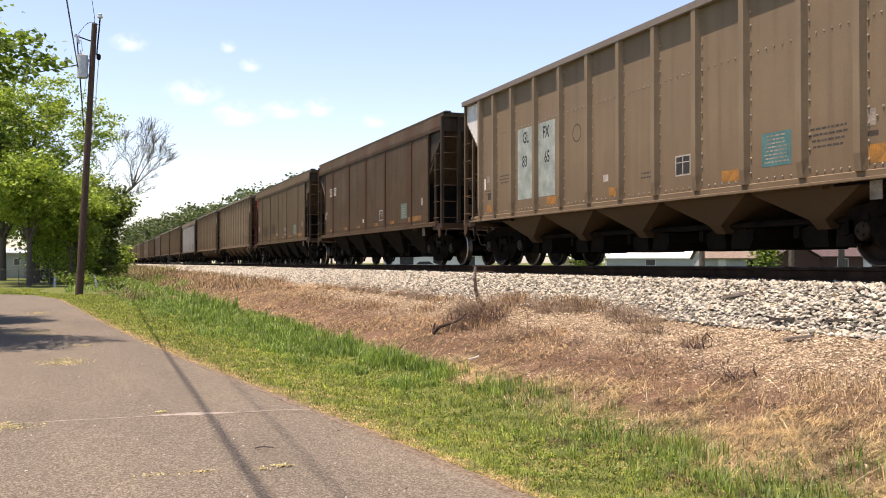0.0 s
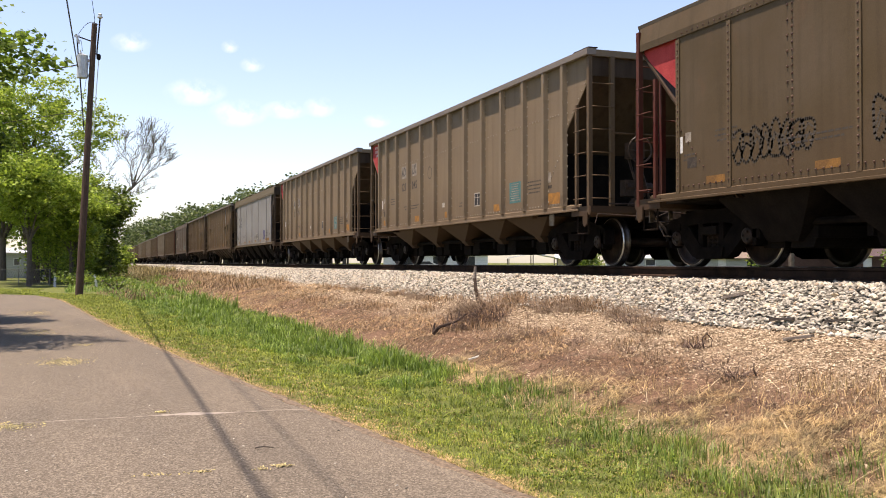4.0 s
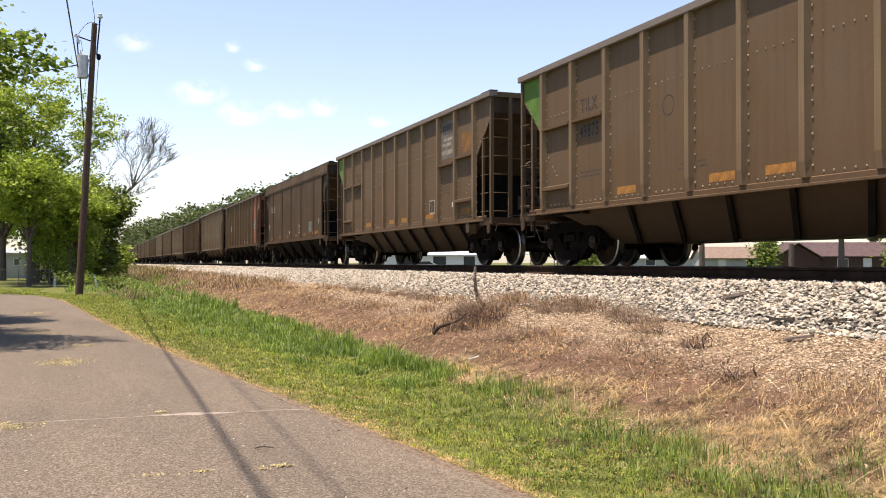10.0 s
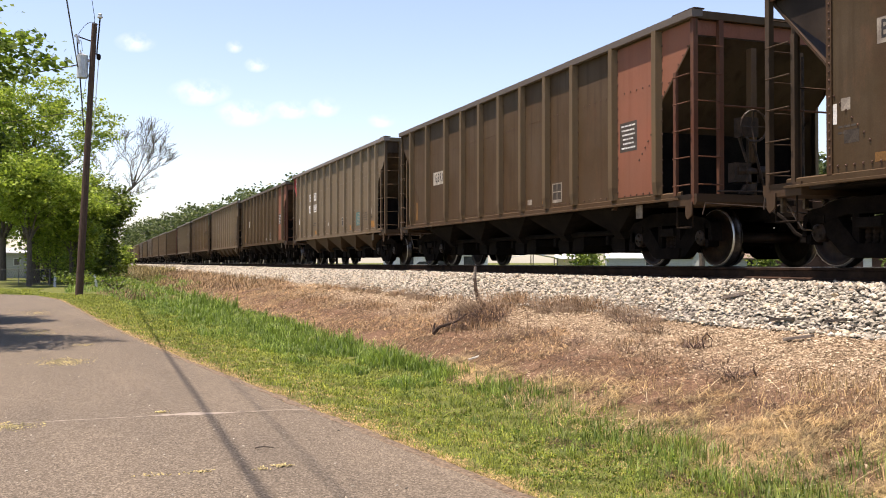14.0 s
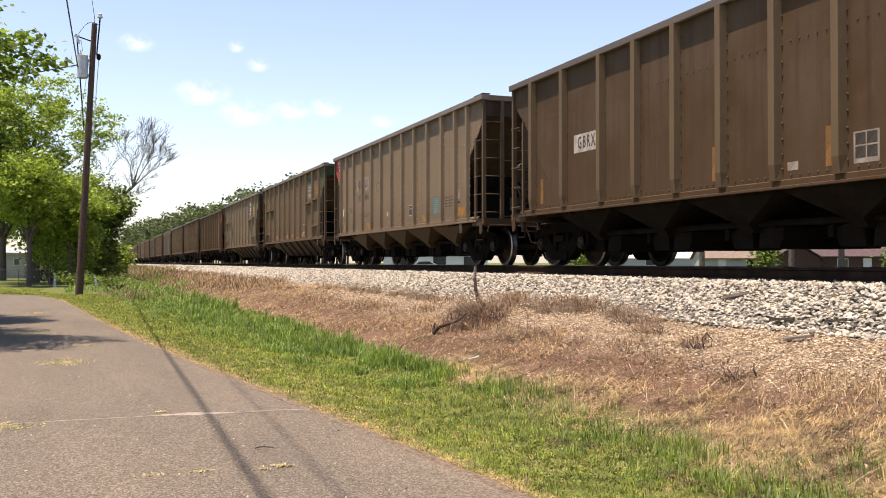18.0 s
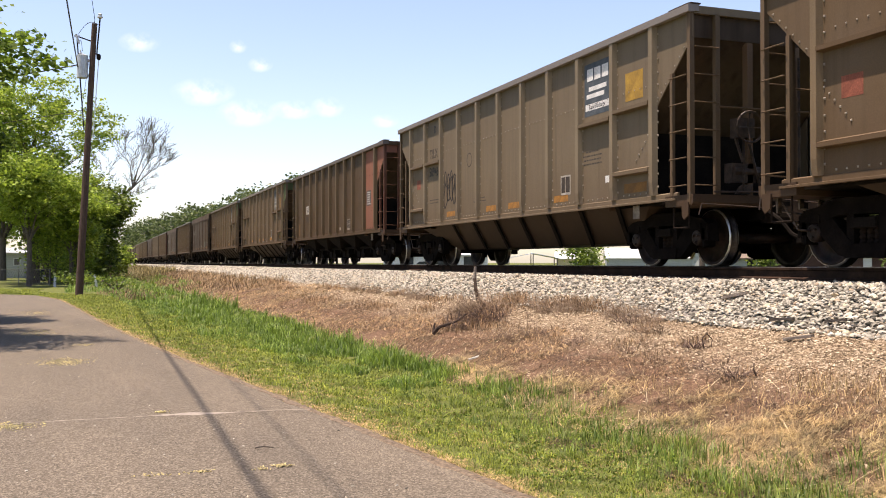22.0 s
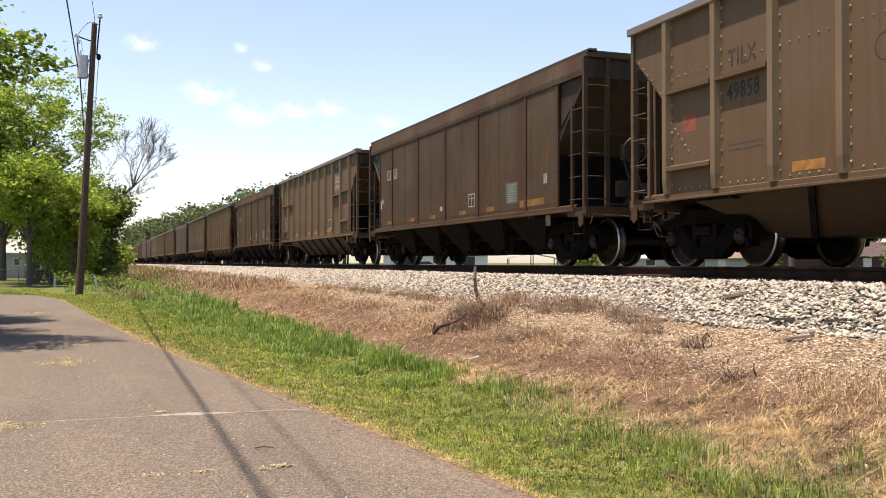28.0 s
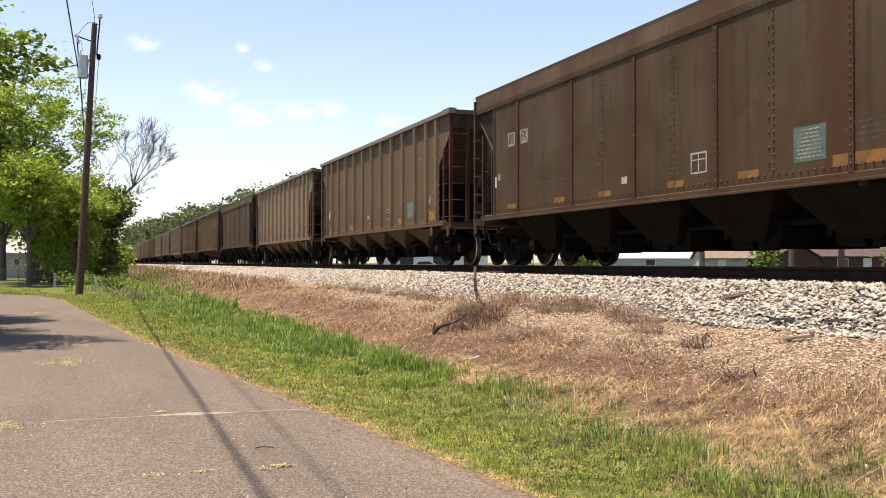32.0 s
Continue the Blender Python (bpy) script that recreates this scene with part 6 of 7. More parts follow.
# ---- loose things on the bank ----
def plank(label, at, size, turn, m):
    x, y, z = size
    t = tagged(part("wood_scrap", Build().slab([(-x, -y), (-x * 0.4, -y * 1.15), (x * 0.9, -y * 0.9), (x, y * 0.7), (x * 0.2, y), (-x * 0.95, y * 0.8)], 0, z, 2), m, None, label, at, turn), "", "wood", "wood scraps by the track")
    return t


WORN = plain("weathered_wood", (0.11, 0.09, 0.07), (0.26, 0.22, 0.18), 8.0, 0.9, 0.0, 0.4, (1, 6, 6))
plank("weathered broken board on the ballast slope", (7.9, 10.35, 1.06), (0.18, 0.045, 0.04), (0, -12, -62), WORN)
plank("grey splintered board at the foot of the ballast", (7.05, 8.2, 0.69), (0.16, 0.035, 0.03), (4, -10, -62), WORN)
plank("dark rotten splinter of railway tie", (7.5, 9.0, 0.83), (0.16, 0.02, 0.03), (0, -5, -75), TIE)
plank("dark splinter of tie wood in the ballast", (7.55, 8.2, 0.86), (0.12, 0.02, 0.03), (0, -8, -68), TIE)
plank("bleached stick on the dry bank", (5.05, 12.5, 0.14), (0.1, 0.013, 0.02), (0, -12, 15), WHITE)


DRYTWIG = plain("pale_dead_twigs", (0.14, 0.1, 0.065), (0.3, 0.22, 0.15), 9.0, 0.9)


def dead_bush(label, at, seed, n=70, h=0.5, w=0.5, m=None, thick=0.006):
    rng = random.Random(seed)
    t = thing("dead_bush", label, "bush", at, 0, "dead weeds on the bank")
    b = Build()
    for _ in range(n):
        a, q = rng.uniform(0, 6.3), rng.uniform(0, w * 0.35)
        p = Vector((math.cos(a) * q, math.sin(a) * q * 1.4, -0.03))
        d = Vector((math.cos(a) * 0.8, math.sin(a) * 0.8, rng.uniform(0.3, 1.2))).normalized()
        r = thick
        for k in range(4):
            e = p + d * h * rng.uniform(0.15, 0.4)
            b.rod(p, e, r, r * 0.75, 3, False)
            p, r = e, r * 0.75
            d = (d + Vector((rng.uniform(-1, 1), rng.uniform(-1, 1), rng.uniform(-0.9, 0.6))) * 0.95).normalized()
    part("tangle", b, m or TWIG, t)["kind"] = "stuff"
    return t


dead_bush("tangled heap of dead brown twigs", (6.45, 15.7, 0.48), 71, 460, 0.6, 0.7, DRYTWIG, 0.006)
dead_bush("tangled heap of dead brown twigs", (6.4, 15.2, 0.45), 77, 260, 0.4, 0.6, TWIG, 0.008)
dead_bush("tangled heap of dead brown twigs", (6.1, 15.1, 0.38), 72, 340, 0.34, 0.9, TWIG, 0.007)
for i, (bx, by) in enumerate(((7.5, 16.4), (7.45, 15.2), (7.5, 14.1), (7.45, 13.4), (7.4, 12.3), (7.25, 24.5), (7.2, 22.6), (6.9, 10.7))):
    dead_bush("bushy tan dead weeds at the foot of the ballast", (bx, by, ground_z(bx, by)), 90 + i, 110, 0.28, 0.8, DRYTWIG, 0.004)
for i, (bx, by, bh) in enumerate(((7.2, 14.3, 0.36), (7.3, 13.6, 0.3), (7.25, 12.0, 0.32), (7.2, 11.3, 0.24), (7.3, 21.5, 0.36), (7.2, 20.6, 0.3), (7.3, 27.0, 0.4))):
    dead_bush("airy bush of tan dead stalks at the foot of the ballast", (bx, by, ground_z(bx, by)), 260 + i, 190, bh, 0.75, DRYTWIG, 0.0035)
tuft_rng = random.Random(175)
for i in range(30):
    by = 6.2 + 8.5 * tuft_rng.random()
    bx = min(6.75, 5.75 + 0.07 * (by - 6) + tuft_rng.gauss(0, 0.28))
    dead_bush("low tuft of dead brown twigs", (bx, by, ground_z(bx, by)), 200 + i, 46, tuft_rng.uniform(0.09, 0.17), tuft_rng.uniform(0.3, 0.7), TWIG if i % 3 else DRYTWIG, 0.0035)
dead_bush("small dead weed with dark twigs", (6.4, 9.15, 0.56), 73, 34, 0.16, 0.3)
dead_bush("small dead weed with dark twigs", (5.9, 7.75, 0.4), 74, 26, 0.15, 0.2)
dead_bush("small dead weed with dark twigs", (7.0, 11.6, 0.68), 75, 30, 0.2, 0.4)


CHAR = plain("charred_branch", (0.03, 0.02, 0.014), (0.09, 0.06, 0.042), 7.0, 0.9, 0.0, 0.4)


def stake():
    t = thing("old_stake", "crooked dark stake with a pale broken tip", "stake", (6.62, 16.15, 0.5))
    b = Build()
    pts = [(0.09, -0.08, -0.1), (0.05, -0.03, 0.16), (0.0, 0.03, 0.34), (-0.03, 0.06, 0.5), (-0.02, 0.14, 0.72)]
    for k, (p, q) in enumerate(zip(pts, pts[1:])):
        b.rod(p, q, 0.046 - k * 0.004, 0.043 - k * 0.004, 8)
    part("shaft", b, CHAR, t)
    part("tip", Build().rod((-0.02, 0.135, 0.71), (-0.005, 0.15, 0.93), 0.032, 0.024, 7), WORN, t, "pale broken tip")
    log = thing("dead_log", "dark charred forked branch lying in dead grass", "branch", (5.6, 15.2, 0.31), 10)
    b = Build()
    pts = [(-0.16, 0.1, -0.02), (-0.1, 0.0, 0.1), (0.02, -0.06, 0.14), (0.2, -0.1, 0.2), (0.34, -0.16, 0.32)]
    for k, (p, q) in enumerate(zip(pts, pts[1:])):
        b.rod(p, q, 0.034 - k * 0.005, 0.03 - k * 0.005, 7)
    part("stem", b, CHAR, log)
    part("stub", Build().rod((-0.16, 0.1, 0.0), (-0.12, 0.12, 0.16), 0.03, 0.014, 6), CHAR, log)
    part("twig", Build().rod((0.02, -0.06, 0.14), (0.1, 0.05, 0.3), 0.02, 0.008, 5), CHAR, log)
    part("twig", Build().rod((0.2, -0.1, 0.2), (0.28, -0.05, 0.38), 0.018, 0.007, 5), CHAR, log)
    # a curled root end and a broken stem further along the bank
    for label, at, turn, bits in (("curled dark root end sticking out of the bank", (6.5, 9.05, 0.53), 15, [(-0.05, 0, 0), (-0.06, 0.02, 0.12), (0.02, 0.02, 0.17), (0.09, 0, 0.1), (0.06, -0.01, 0.02)]),
                                  ("thin dark broken stem on the bank", (6.0, 7.55, 0.4), 0, [(0.0, 0, -0.02), (-0.03, 0.02, 0.07), (-0.01, 0.04, 0.13)])):
        r = thing("dead_root", label, "branch", at, turn)
        b = Build()
        for k, (p, q) in enumerate(zip(bits, bits[1:])):
            b.rod(p, q, 0.009 - k * 0.001, 0.008 - k * 0.001, 6)
        part("stem", b, CHAR, r)


stake()


def road_stick():
    t = thing("stick", "small dark twig lying on the asphalt", "twig", (1.25, 7.5, 0.045), -20)
    b = Build()
    for p, q in (((-0.07, 0, 0), (0.0, 0.012, 0.012)), ((0.0, 0.012, 0.012), (0.08, -0.006, 0.004))):
        b.rod(p, q, 0.006, 0.005, 5)
    part("stem", b, TIE, t)


road_stick()

# ---- utility pole and wires ----
POLEWOOD = plain("creosoted_pole", (0.055, 0.032, 0.022), (0.11, 0.07, 0.05), 4.0, 0.85, 0.0, 0.3, (6, 6, 0.6))
GALV = plain("galvanised_steel", (0.42, 0.44, 0.45), (0.55, 0.57, 0.58), 4.0, 0.5, 0.3)
CABLE = plain("black_cable", (0.012, 0.012, 0.012), (0.025, 0.025, 0.025), 4.0, 0.6)
PORCELAIN = plain("grey_porcelain", (0.5, 0.5, 0.5), (0.62, 0.62, 0.6), 4.0, 0.3)


def on_pole(z):
    return Vector((-0.7 + 0.62 * z / 12.74, 46.9 - 0.4 * z / 12.74, z))


def build_pole():
    t = thing("utility_pole", "leaning brown wooden utility pole with a grey transformer", "utility pole", (-0.7, 46.9, 0))
    o = Vector((-0.7, 46.9, 0))
    p = lambda z: on_pole(z) - o
    part("shaft", Build().rod(p(-0.5), p(12.55), 0.18, 0.12, 14), POLEWOOD, t)
    b = Build()
    c = p(10.55) + Vector((-0.42, 0, 0))
    b.lathe([(-0.55, 0.2), (-0.53, 0.24), (0.42, 0.24), (0.5, 0.25), (0.52, 0.2), (0.58, 0.05)], 18, 2, c)
    part("transformer", b, GALV, t, "grey transformer can")
    b = Build()
    b.box(c.x + 0.2, c.x + 0.4, -0.05, 0.05, c.z + 0.3, c.z + 0.4).box(c.x + 0.2, c.x + 0.4, -0.05, 0.05, c.z - 0.4, c.z - 0.3)
    part("transformer_bracket", b, GALV, t)
    part("bushing", Build().lathe([(0.5, 0.05), (0.6, 0.07), (0.65, 0.04), (0.75, 0.02)], 10, 2, c + Vector((-0.08, 0, 0))), PORCELAIN, t)
    k = p(12.5)
    part("pin_bracket", Build().rod(k + Vector((0.1, 0, -1.4)), k + Vector((0.24, 0, 0.3)), 0.035), IRON, t)
    part("insulator", Build().lathe([(0.3, 0.05), (0.34, 0.12), (0.4, 0.12), (0.42, 0.07), (0.5, 0.1), (0.54, 0.05)], 12, 2, k + Vector((0.24, 0, 0))), PORCELAIN, t)
    arm = p(11.7)
    part("cutout_arm", Build().rod(arm, arm + Vector((-0.62, -0.02, 0.18)), 0.03), IRON, t)
    part("fuse_cutout", Build().rod(arm + Vector((-0.75, -0.02, 0.3)), arm + Vector((-0.62, -0.02, -0.12)), 0.05, None, 8).box(arm.x - 0.84, arm.x - 0.6, -0.1, 0.0, arm.z + 0.24, arm.z + 0.32), PORCELAIN, t, "fused cutout")
    part("clamp", Build().lathe([(-0.16, 0.05), (-0.1, 0.1), (0.06, 0.1), (0.12, 0.04)], 10, 2, p(11.05) + Vector((0.26, 0, 0))), IRON, t)
    part("conduit", Build().rod(p(7.2) + Vector((0.2, 0, 0)), p(11.0) + Vector((0.27, 0, 0)), 0.018), PORCELAIN, t)
    for a, b_ in (((arm + Vector((-0.66, 0, 0.3))), p(12.4) + Vector((0.2, 0, 0.1))), (arm + Vector((-0.62, 0, -0.1)), c + Vector((0, 0, 0.7)))):
        q = Build()
        last = a
        for i in range(1, 9):
            u = i / 8
            n_ = a.lerp(b_, u) + Vector((0, 0, 0.32 * math.sin(math.pi * u)))
            q.rod(last, n_, 0.012, None, 5, False)
            last = n_
        part("jumper", q, CABLE, t)


def wire(label, a, b, sag, r, n=28):
    q = Build()
    a, b = Vector(a), Vector(b)
    last = a
    for i in range(1, n + 1):
        u = i / n
        p = a.lerp(b, u) - Vector((0, 0, 4 * sag * u * (1 - u)))
        q.rod(last, p, r, None, 6, False)
        last = p
    tagged(part("overhead_wire", q, CABLE, None, label), "", "cable", "overhead wires")


build_pole()
wire("thick twisted black supply cable from the pole", (-0.8, 46.7, 10.5), (-1.63, -12, 11.2), 0.2, 0.028)
wire("thin bare conductor from the pole top", (-0.08, 46.5, 12.75), (-1.85, -12, 12.9), 0.3, 0.013)
wire("thin bare conductor beyond the pole", (-0.08, 46.5, 12.75), (-2.5, 110, 12.0), 0.6, 0.012)
wire("black service drop to the house", (-0.78, 46.8, 10.65), (-22, 62, 9.0), 0.25, 0.03)
wire("thin telephone line from the pole", (-0.45, 46.8, 8.6), (-24, 58, 6.5), 0.5, 0.014)
wire("slack black cable down the pole", (-0.85, 46.6, 11.9), (-0.52, 46.65, 7.6), -0.02, 0.03)

# ---- trees ----
def bare_tree():
    """Its trunk leans out over the track side and forks into a fan of fine grey branches."""
    rng = random.Random(17)
    t = thing("tree", "bare grey leaning tree with fine branches", "tree", (0.2, 88.0, 0))
    b = Build()
    line = [Vector(p) for p in ((0, 0, -0.2), (0.15, 0, 2.8), (0.35, 0, 5.4), (1.3, -0.1, 6.9), (2.9, -0.2, 8.2))]
    for k, (p, q) in enumerate(zip(line, line[1:])):
        b.rod(p, q, 0.24 - 0.035 * k, 0.205 - 0.035 * k, 9, False)
    part("trunk", b.mesh("trunk"), GREYWOOD, t)
    b, tips = Build(), []
    for p, d, length, r in ((line[4], (0.25, 0.1, 1), 2.7, 0.085), (line[4], (0.6, 0.3, 1), 2.5, 0.075), (line[4], (0.85, -0.1, 0.8), 2.1, 0.075), (line[4], (-0.2, 0.2, 1), 2.3, 0.07), (line[3], (-0.35, 0.1, 1), 2.0, 0.06), (line[3], (0.9, 0.1, 0.15), 1.6, 0.045), (line[2], (-0.6, 0.1, 1), 1.7, 0.05), (line[2], (1.0, 0, 0.1), 1.3, 0.04)):
        grow(rng, b, tips, p, Vector(d).normalized(), length * 0.84, r, 1, 5, fork=(2, 4), wide=0.72, thin=0.013)
    part("branching", b.mesh("branching"), GREYWOOD, t)
    swarm("bud", *leaf_quads(np.concatenate([np.array(q) + RS(i).normal(size=(2, 3)) * 0.15 for i, (q, dep) in enumerate(tips) if i % 4 == 0]), 0.05, 18), LEAF, "", "", "stuff", t)


tree("tall leafy green tree with a spreading crown", (-4.3, 77.5, 0), 17.5, 5, LEAF, 0.13, 44, 0.45, 4, shoots=500, clump=0.02, shell=0.08, spray=0.3)
tree("young bright green tree by the fence", (-4.0, 66.5, 0), 8.6, 6, LEAF, 0.12, 40, 0.8, 4, clump=0.035, low=0.36, spray=0.26)
tree("young bright green tree by the fence", (-4.4, 73.5, 0), 9.5, 7, LEAF, 0.12, 40, 0.8, 4, clump=0.035, spray=0.26)
tree("young bright green tree beside the pole", (-1.6, 72, 0), 8.0, 8, LEAF, 0.12, 40, 0.7, 4, shoots=300, clump=0.035, shell=0.12, spray=0.24)
tree("leafy green tree behind the fence", (-7.6, 91, 0), 14.5, 9, LEAF, 0.17, 34, 1.0, 4, clump=0.025, low=0.26, spray=0.34)
tree("dark ivy-clad leafy tree by the track", (0.0, 86.8, 0), 9.0, 12, LEAF_DARK, 0.16, 34, 0.55, 4, shoots=2200, shell=0.1)
bare_tree()
tree("tree with leafy boughs reaching over the road", (-6.0, 20.6, 0), 11.0, 22, LEAF_MID, 0.075, 150, 1.35, 4, clump=0.026, low=0.18, spray=0.2, sprays=3)
tree("leafy green tree behind the mobile home", (-10.5, 112, 0), 12.0, 19, LEAF, 0.22, 30, 1.1, 4, clump=0.03, low=0.2)
tree("tree with leafy boughs beside the road", (-6.6, 27.0, 0), 11.0, 23, LEAF_MID, 0.08, 130, 1.35, 4, clump=0.026, low=0.18, spray=0.2, sprays=3)
tree("small tree with low leafy boughs beside the road", (-5.0, 24.3, 0), 7.8, 27, LEAF_MID, 0.075, 110, 1.1, 4, clump=0.03, low=0.2, spray=0.17, sprays=3)
shrub("dense dark green shrub", (-0.6, 86, 0.0), 4.0, 5.0, 31, LEAF_DARK, 2600, 0.22)
shrub("dark ivy thicket round a bare trunk", (0.9, 87.6, 0.0), 2.8, 7.2, 36, LEAF_DARK, 3400, 0.13)
shrub("dense green shrub at the lane's end", (-2.5, 80, 0), 5.0, 3.5, 32, LEAF_DARK, 2600, 0.2)
for i, (bx, by, bw, bh) in enumerate(((-3.4, 94, 4.6, 5.2), (-0.8, 95, 5.5, 5.0), (-1.8, 90, 4.5, 4.2))):
    shrub("dense dark green undergrowth below the trees", (bx, by, 0), bw, bh, 131 + i, LEAF_DARK, 3000, 0.2)
shrub("bright green leafy bush below the trees", (-3.0, 73.5, 0), 3.4, 4.4, 141, LEAF, 2800, 0.12)
shrub("bright green leafy bush below the trees", (-1.0, 78, 0), 3.2, 4.0, 142, LEAF, 2600, 0.12)
shrub("green scrub beside the track", (2.2, 98, 0), 3.2, 2.6, 33, LEAF, 1600, 0.2)
shrub("low dark green scrub beside the fence", (-1.0, 63, 0), 3.0, 0.8, 34, LEAF_DARK, 700, 0.1)
shrub("low weedy scrub by the bank", (1.2, 55, 0), 2.6, 0.7, 35, LEAF_DARK, 500, 0.08)


def woodland():
    rng, r = random.Random(81), RS(82)
    path = [(150, 33), (172, 32), (213, 28), (289, 22), (377, 17), (620, 16)]
    pts, b = [], Build()
    for k in range(330):
        y = 164 + 456 * rng.uniform(0, 1) ** 1.9
        x = lerp_at(y, path) + abs(rng.gauss(0, 4.5))
        h = rng.uniform(13.5, 17.0) * (0.8 if k % 4 == 0 else 1.0) + max(0.0, (y - 250) * 0.012)
        b.rod((x, y, 0), (x + rng.uniform(-0.5, 0.5), y, h * 0.8), 0.22, 0.08, 5, False)
        for _ in range(18):
            c = np.array([x + rng.gauss(0, 1.7), y + rng.gauss(0, 1.7), h * rng.uniform(0.25, 0.98)])
            pts.append(c + r.normal(size=(30, 3)) * np.array([0.9, 0.9, 0.5]))
    v, f = leaf_quads(np.concatenate(pts), 0.45, 83)
    t = tagged(new("woodland"), "far green woodland along the railway", "woodland", "", "stuff")
    swarm("crown", v, f, LEAF_FAR, "", "", "stuff", t)
    part("trunks", b, BARK, t)["kind"] = "stuff"


woodland()
tree("round leafy tree behind the houses", (67, 72, 0.5), 14.5, 41, LEAF_FAR, 0.32, 26, 1.0, 3)
tree("leafy tree behind the red house", (83, 84, 0.5), 10, 43, LEAF_FAR, 0.32, 24, 1.0, 3)
shrub("dark green shrub in front of the brick house", (44, 54.5, 0.4), 2.4, 2.6, 46, LEAF_DARK, 1200, 0.14)
shrub("green garden shrub near the brick house", (55.0, 52.6, 0.4), 3.4, 2.8, 47, LEAF_DARK, 1600, 0.14)
shrub("green garden shrub beside the shed", (48.6, 88.6, 0.5), 4.5, 3.0, 44, LEAF_DARK, 1600, 0.2)

# ---- buildings ----
SIDING = plain("pale_siding", (0.55, 0.56, 0.55), (0.68, 0.69, 0.68), 2.0, 0.7, 0.0, 0.1, (0.5, 0.5, 8))
GREYSIDE = plain("blue_grey_siding", (0.27, 0.29, 0.27), (0.36, 0.38, 0.35), 2.0, 0.7, 0.0, 0.1, (0.5, 0.5, 8))
TIN = plain("white_tin_roof", (0.75, 0.75, 0.73), (0.85, 0.85, 0.83), 1.5, 0.5, 0.1, 0.1)
SHINGLE = plain("tan_shingles", (0.13, 0.098, 0.072), (0.19, 0.145, 0.108), 3.0, 0.9)
REDROOF = plain("faded_red_shingles", (0.05, 0.034, 0.033), (0.09, 0.06, 0.058), 3.0, 0.9)
BRICK = plain("red_brick", (0.05, 0.026, 0.021), (0.09, 0.05, 0.04), 8.0, 0.9)
PANE = plain("dark_window_glass", (0.02, 0.025, 0.03), (0.04, 0.05, 0.06), 2.0, 0.12, 0.0, 0.02, (1, 1, 1), 5.0, 0.6)


def house(name, label, cat, at, turn, length, depth, eave, ridge, wall_m, roof_m, windows=(), doors=(), over=0.3):
    """A gabled building: long side along x; windows and doors sit in the front, at (x, width, z, height)."""
    t = thing(name, label, cat, at, turn)
    hx, hy = length / 2, depth / 2
    # the front is cut into piers so that the openings go through
    cuts = sorted([(x - w / 2, x + w / 2, z, z + h) for x, w, z, h in list(windows) + list(doors)])
    u = -hx
    pier = lambda a, b, z0, z1: part("wall_panel", Build().box(a, b, -hy, -hy + 0.15, z0, z1), wall_m, t)
    for a, b, z0, z1 in cuts:
        pier(u, a, 0, eave)
        if z0 > 0.05:
            pier(a, b, 0, z0)
        pier(a, b, z1, eave)
        u = b
    pier(u, hx, 0, eave)
    part("back_wall", Build().box(-hx, hx, hy - 0.15, hy, 0, eave), wall_m, t)
    for s in (-1, 1):
        part("gable_wall", Build().slab([(-hy + 0.15, 0), (hy - 0.15, 0), (hy - 0.15, eave), (0, ridge - 0.12), (-hy + 0.15, eave)], s * hx - (0.15 if s > 0 else 0), s * hx + (0.15 if s < 0 else 0), 0), wall_m, t)
        part("roof_slope", Build().slab([(s * (hy + over), eave - over * (ridge - eave) / hy), (0, ridge), (0, ridge + 0.1), (s * (hy + over), eave - over * (ridge - eave) / hy + 0.1)], -hx - over, hx + over, 0), roof_m, t)
    for x, w, z, h in windows:
        f = part("window", Build().box(x - w / 2, x + w / 2, -hy + 0.1, -hy + 0.12, z, z + h), PANE, t, "dark glazed window")
        part("window_frame", Build().box(x - w / 2 - 0.06, x - w / 2, -hy - 0.03, -hy + 0.1, z - 0.06, z + h + 0.06).box(x + w / 2, x + w / 2 + 0.06, -hy - 0.03, -hy + 0.1, z - 0.06, z + h + 0.06).box(x - w / 2, x + w / 2, -hy - 0.03, -hy + 0.1, z + h, z + h + 0.06).box(x - w / 2, x + w / 2, -hy - 0.05, -hy + 0.1, z - 0.06, z), SIDING, f)
    for x, w, z, h in doors:
        d = part("door", Build().box(x - w / 2, x + w / 2, -hy + 0.06, -hy + 0.11, z, z + h), SIDING, t, "pale panelled door")
        part("door_handle", Build().rod((x + w * 0.38, -hy + 0.05, z + 1.0), (x + w * 0.38, -hy - 0.02, z + 1.0), 0.03), GALV, d)
    return t


house("mobile_home", "white and grey mobile home with a small porch", "house", (-15.4, 106.5, 0), -3, 12.5, 4.5, 2.9, 3.3, SIDING, GALV, [(2.0, 0.9, 1.4, 1.0), (-2.5, 1.1, 1.4, 1.0)], [(4.4, 0.9, 0.7, 2.0)])
house("grey_shed", "small blue-grey garden shed", "shed", (-7.8, 104, 0), -3, 2.6, 3.0, 2.5, 2.9, GREYSIDE, GALV, [(0.6, 0.5, 1.3, 0.6)])
house("metal_building", "long low building with a white tin roof", "building", (84, 127, 0.2), -28, 19.0, 9.0, 2.05, 3.5, GREYSIDE, TIN, [(-3.0, 1.4, 0.9, 0.9), (4.0, 1.4, 0.9, 0.9)])
house("tan_house", "house with a tan shingle roof", "house", (70, 92, 0.3), -24, 8.5, 6.5, 1.75, 3.0, GREYSIDE, SHINGLE, [(1.0, 1.0, 0.8, 0.8)], [(-2.2, 0.9, 0.0, 1.7)])
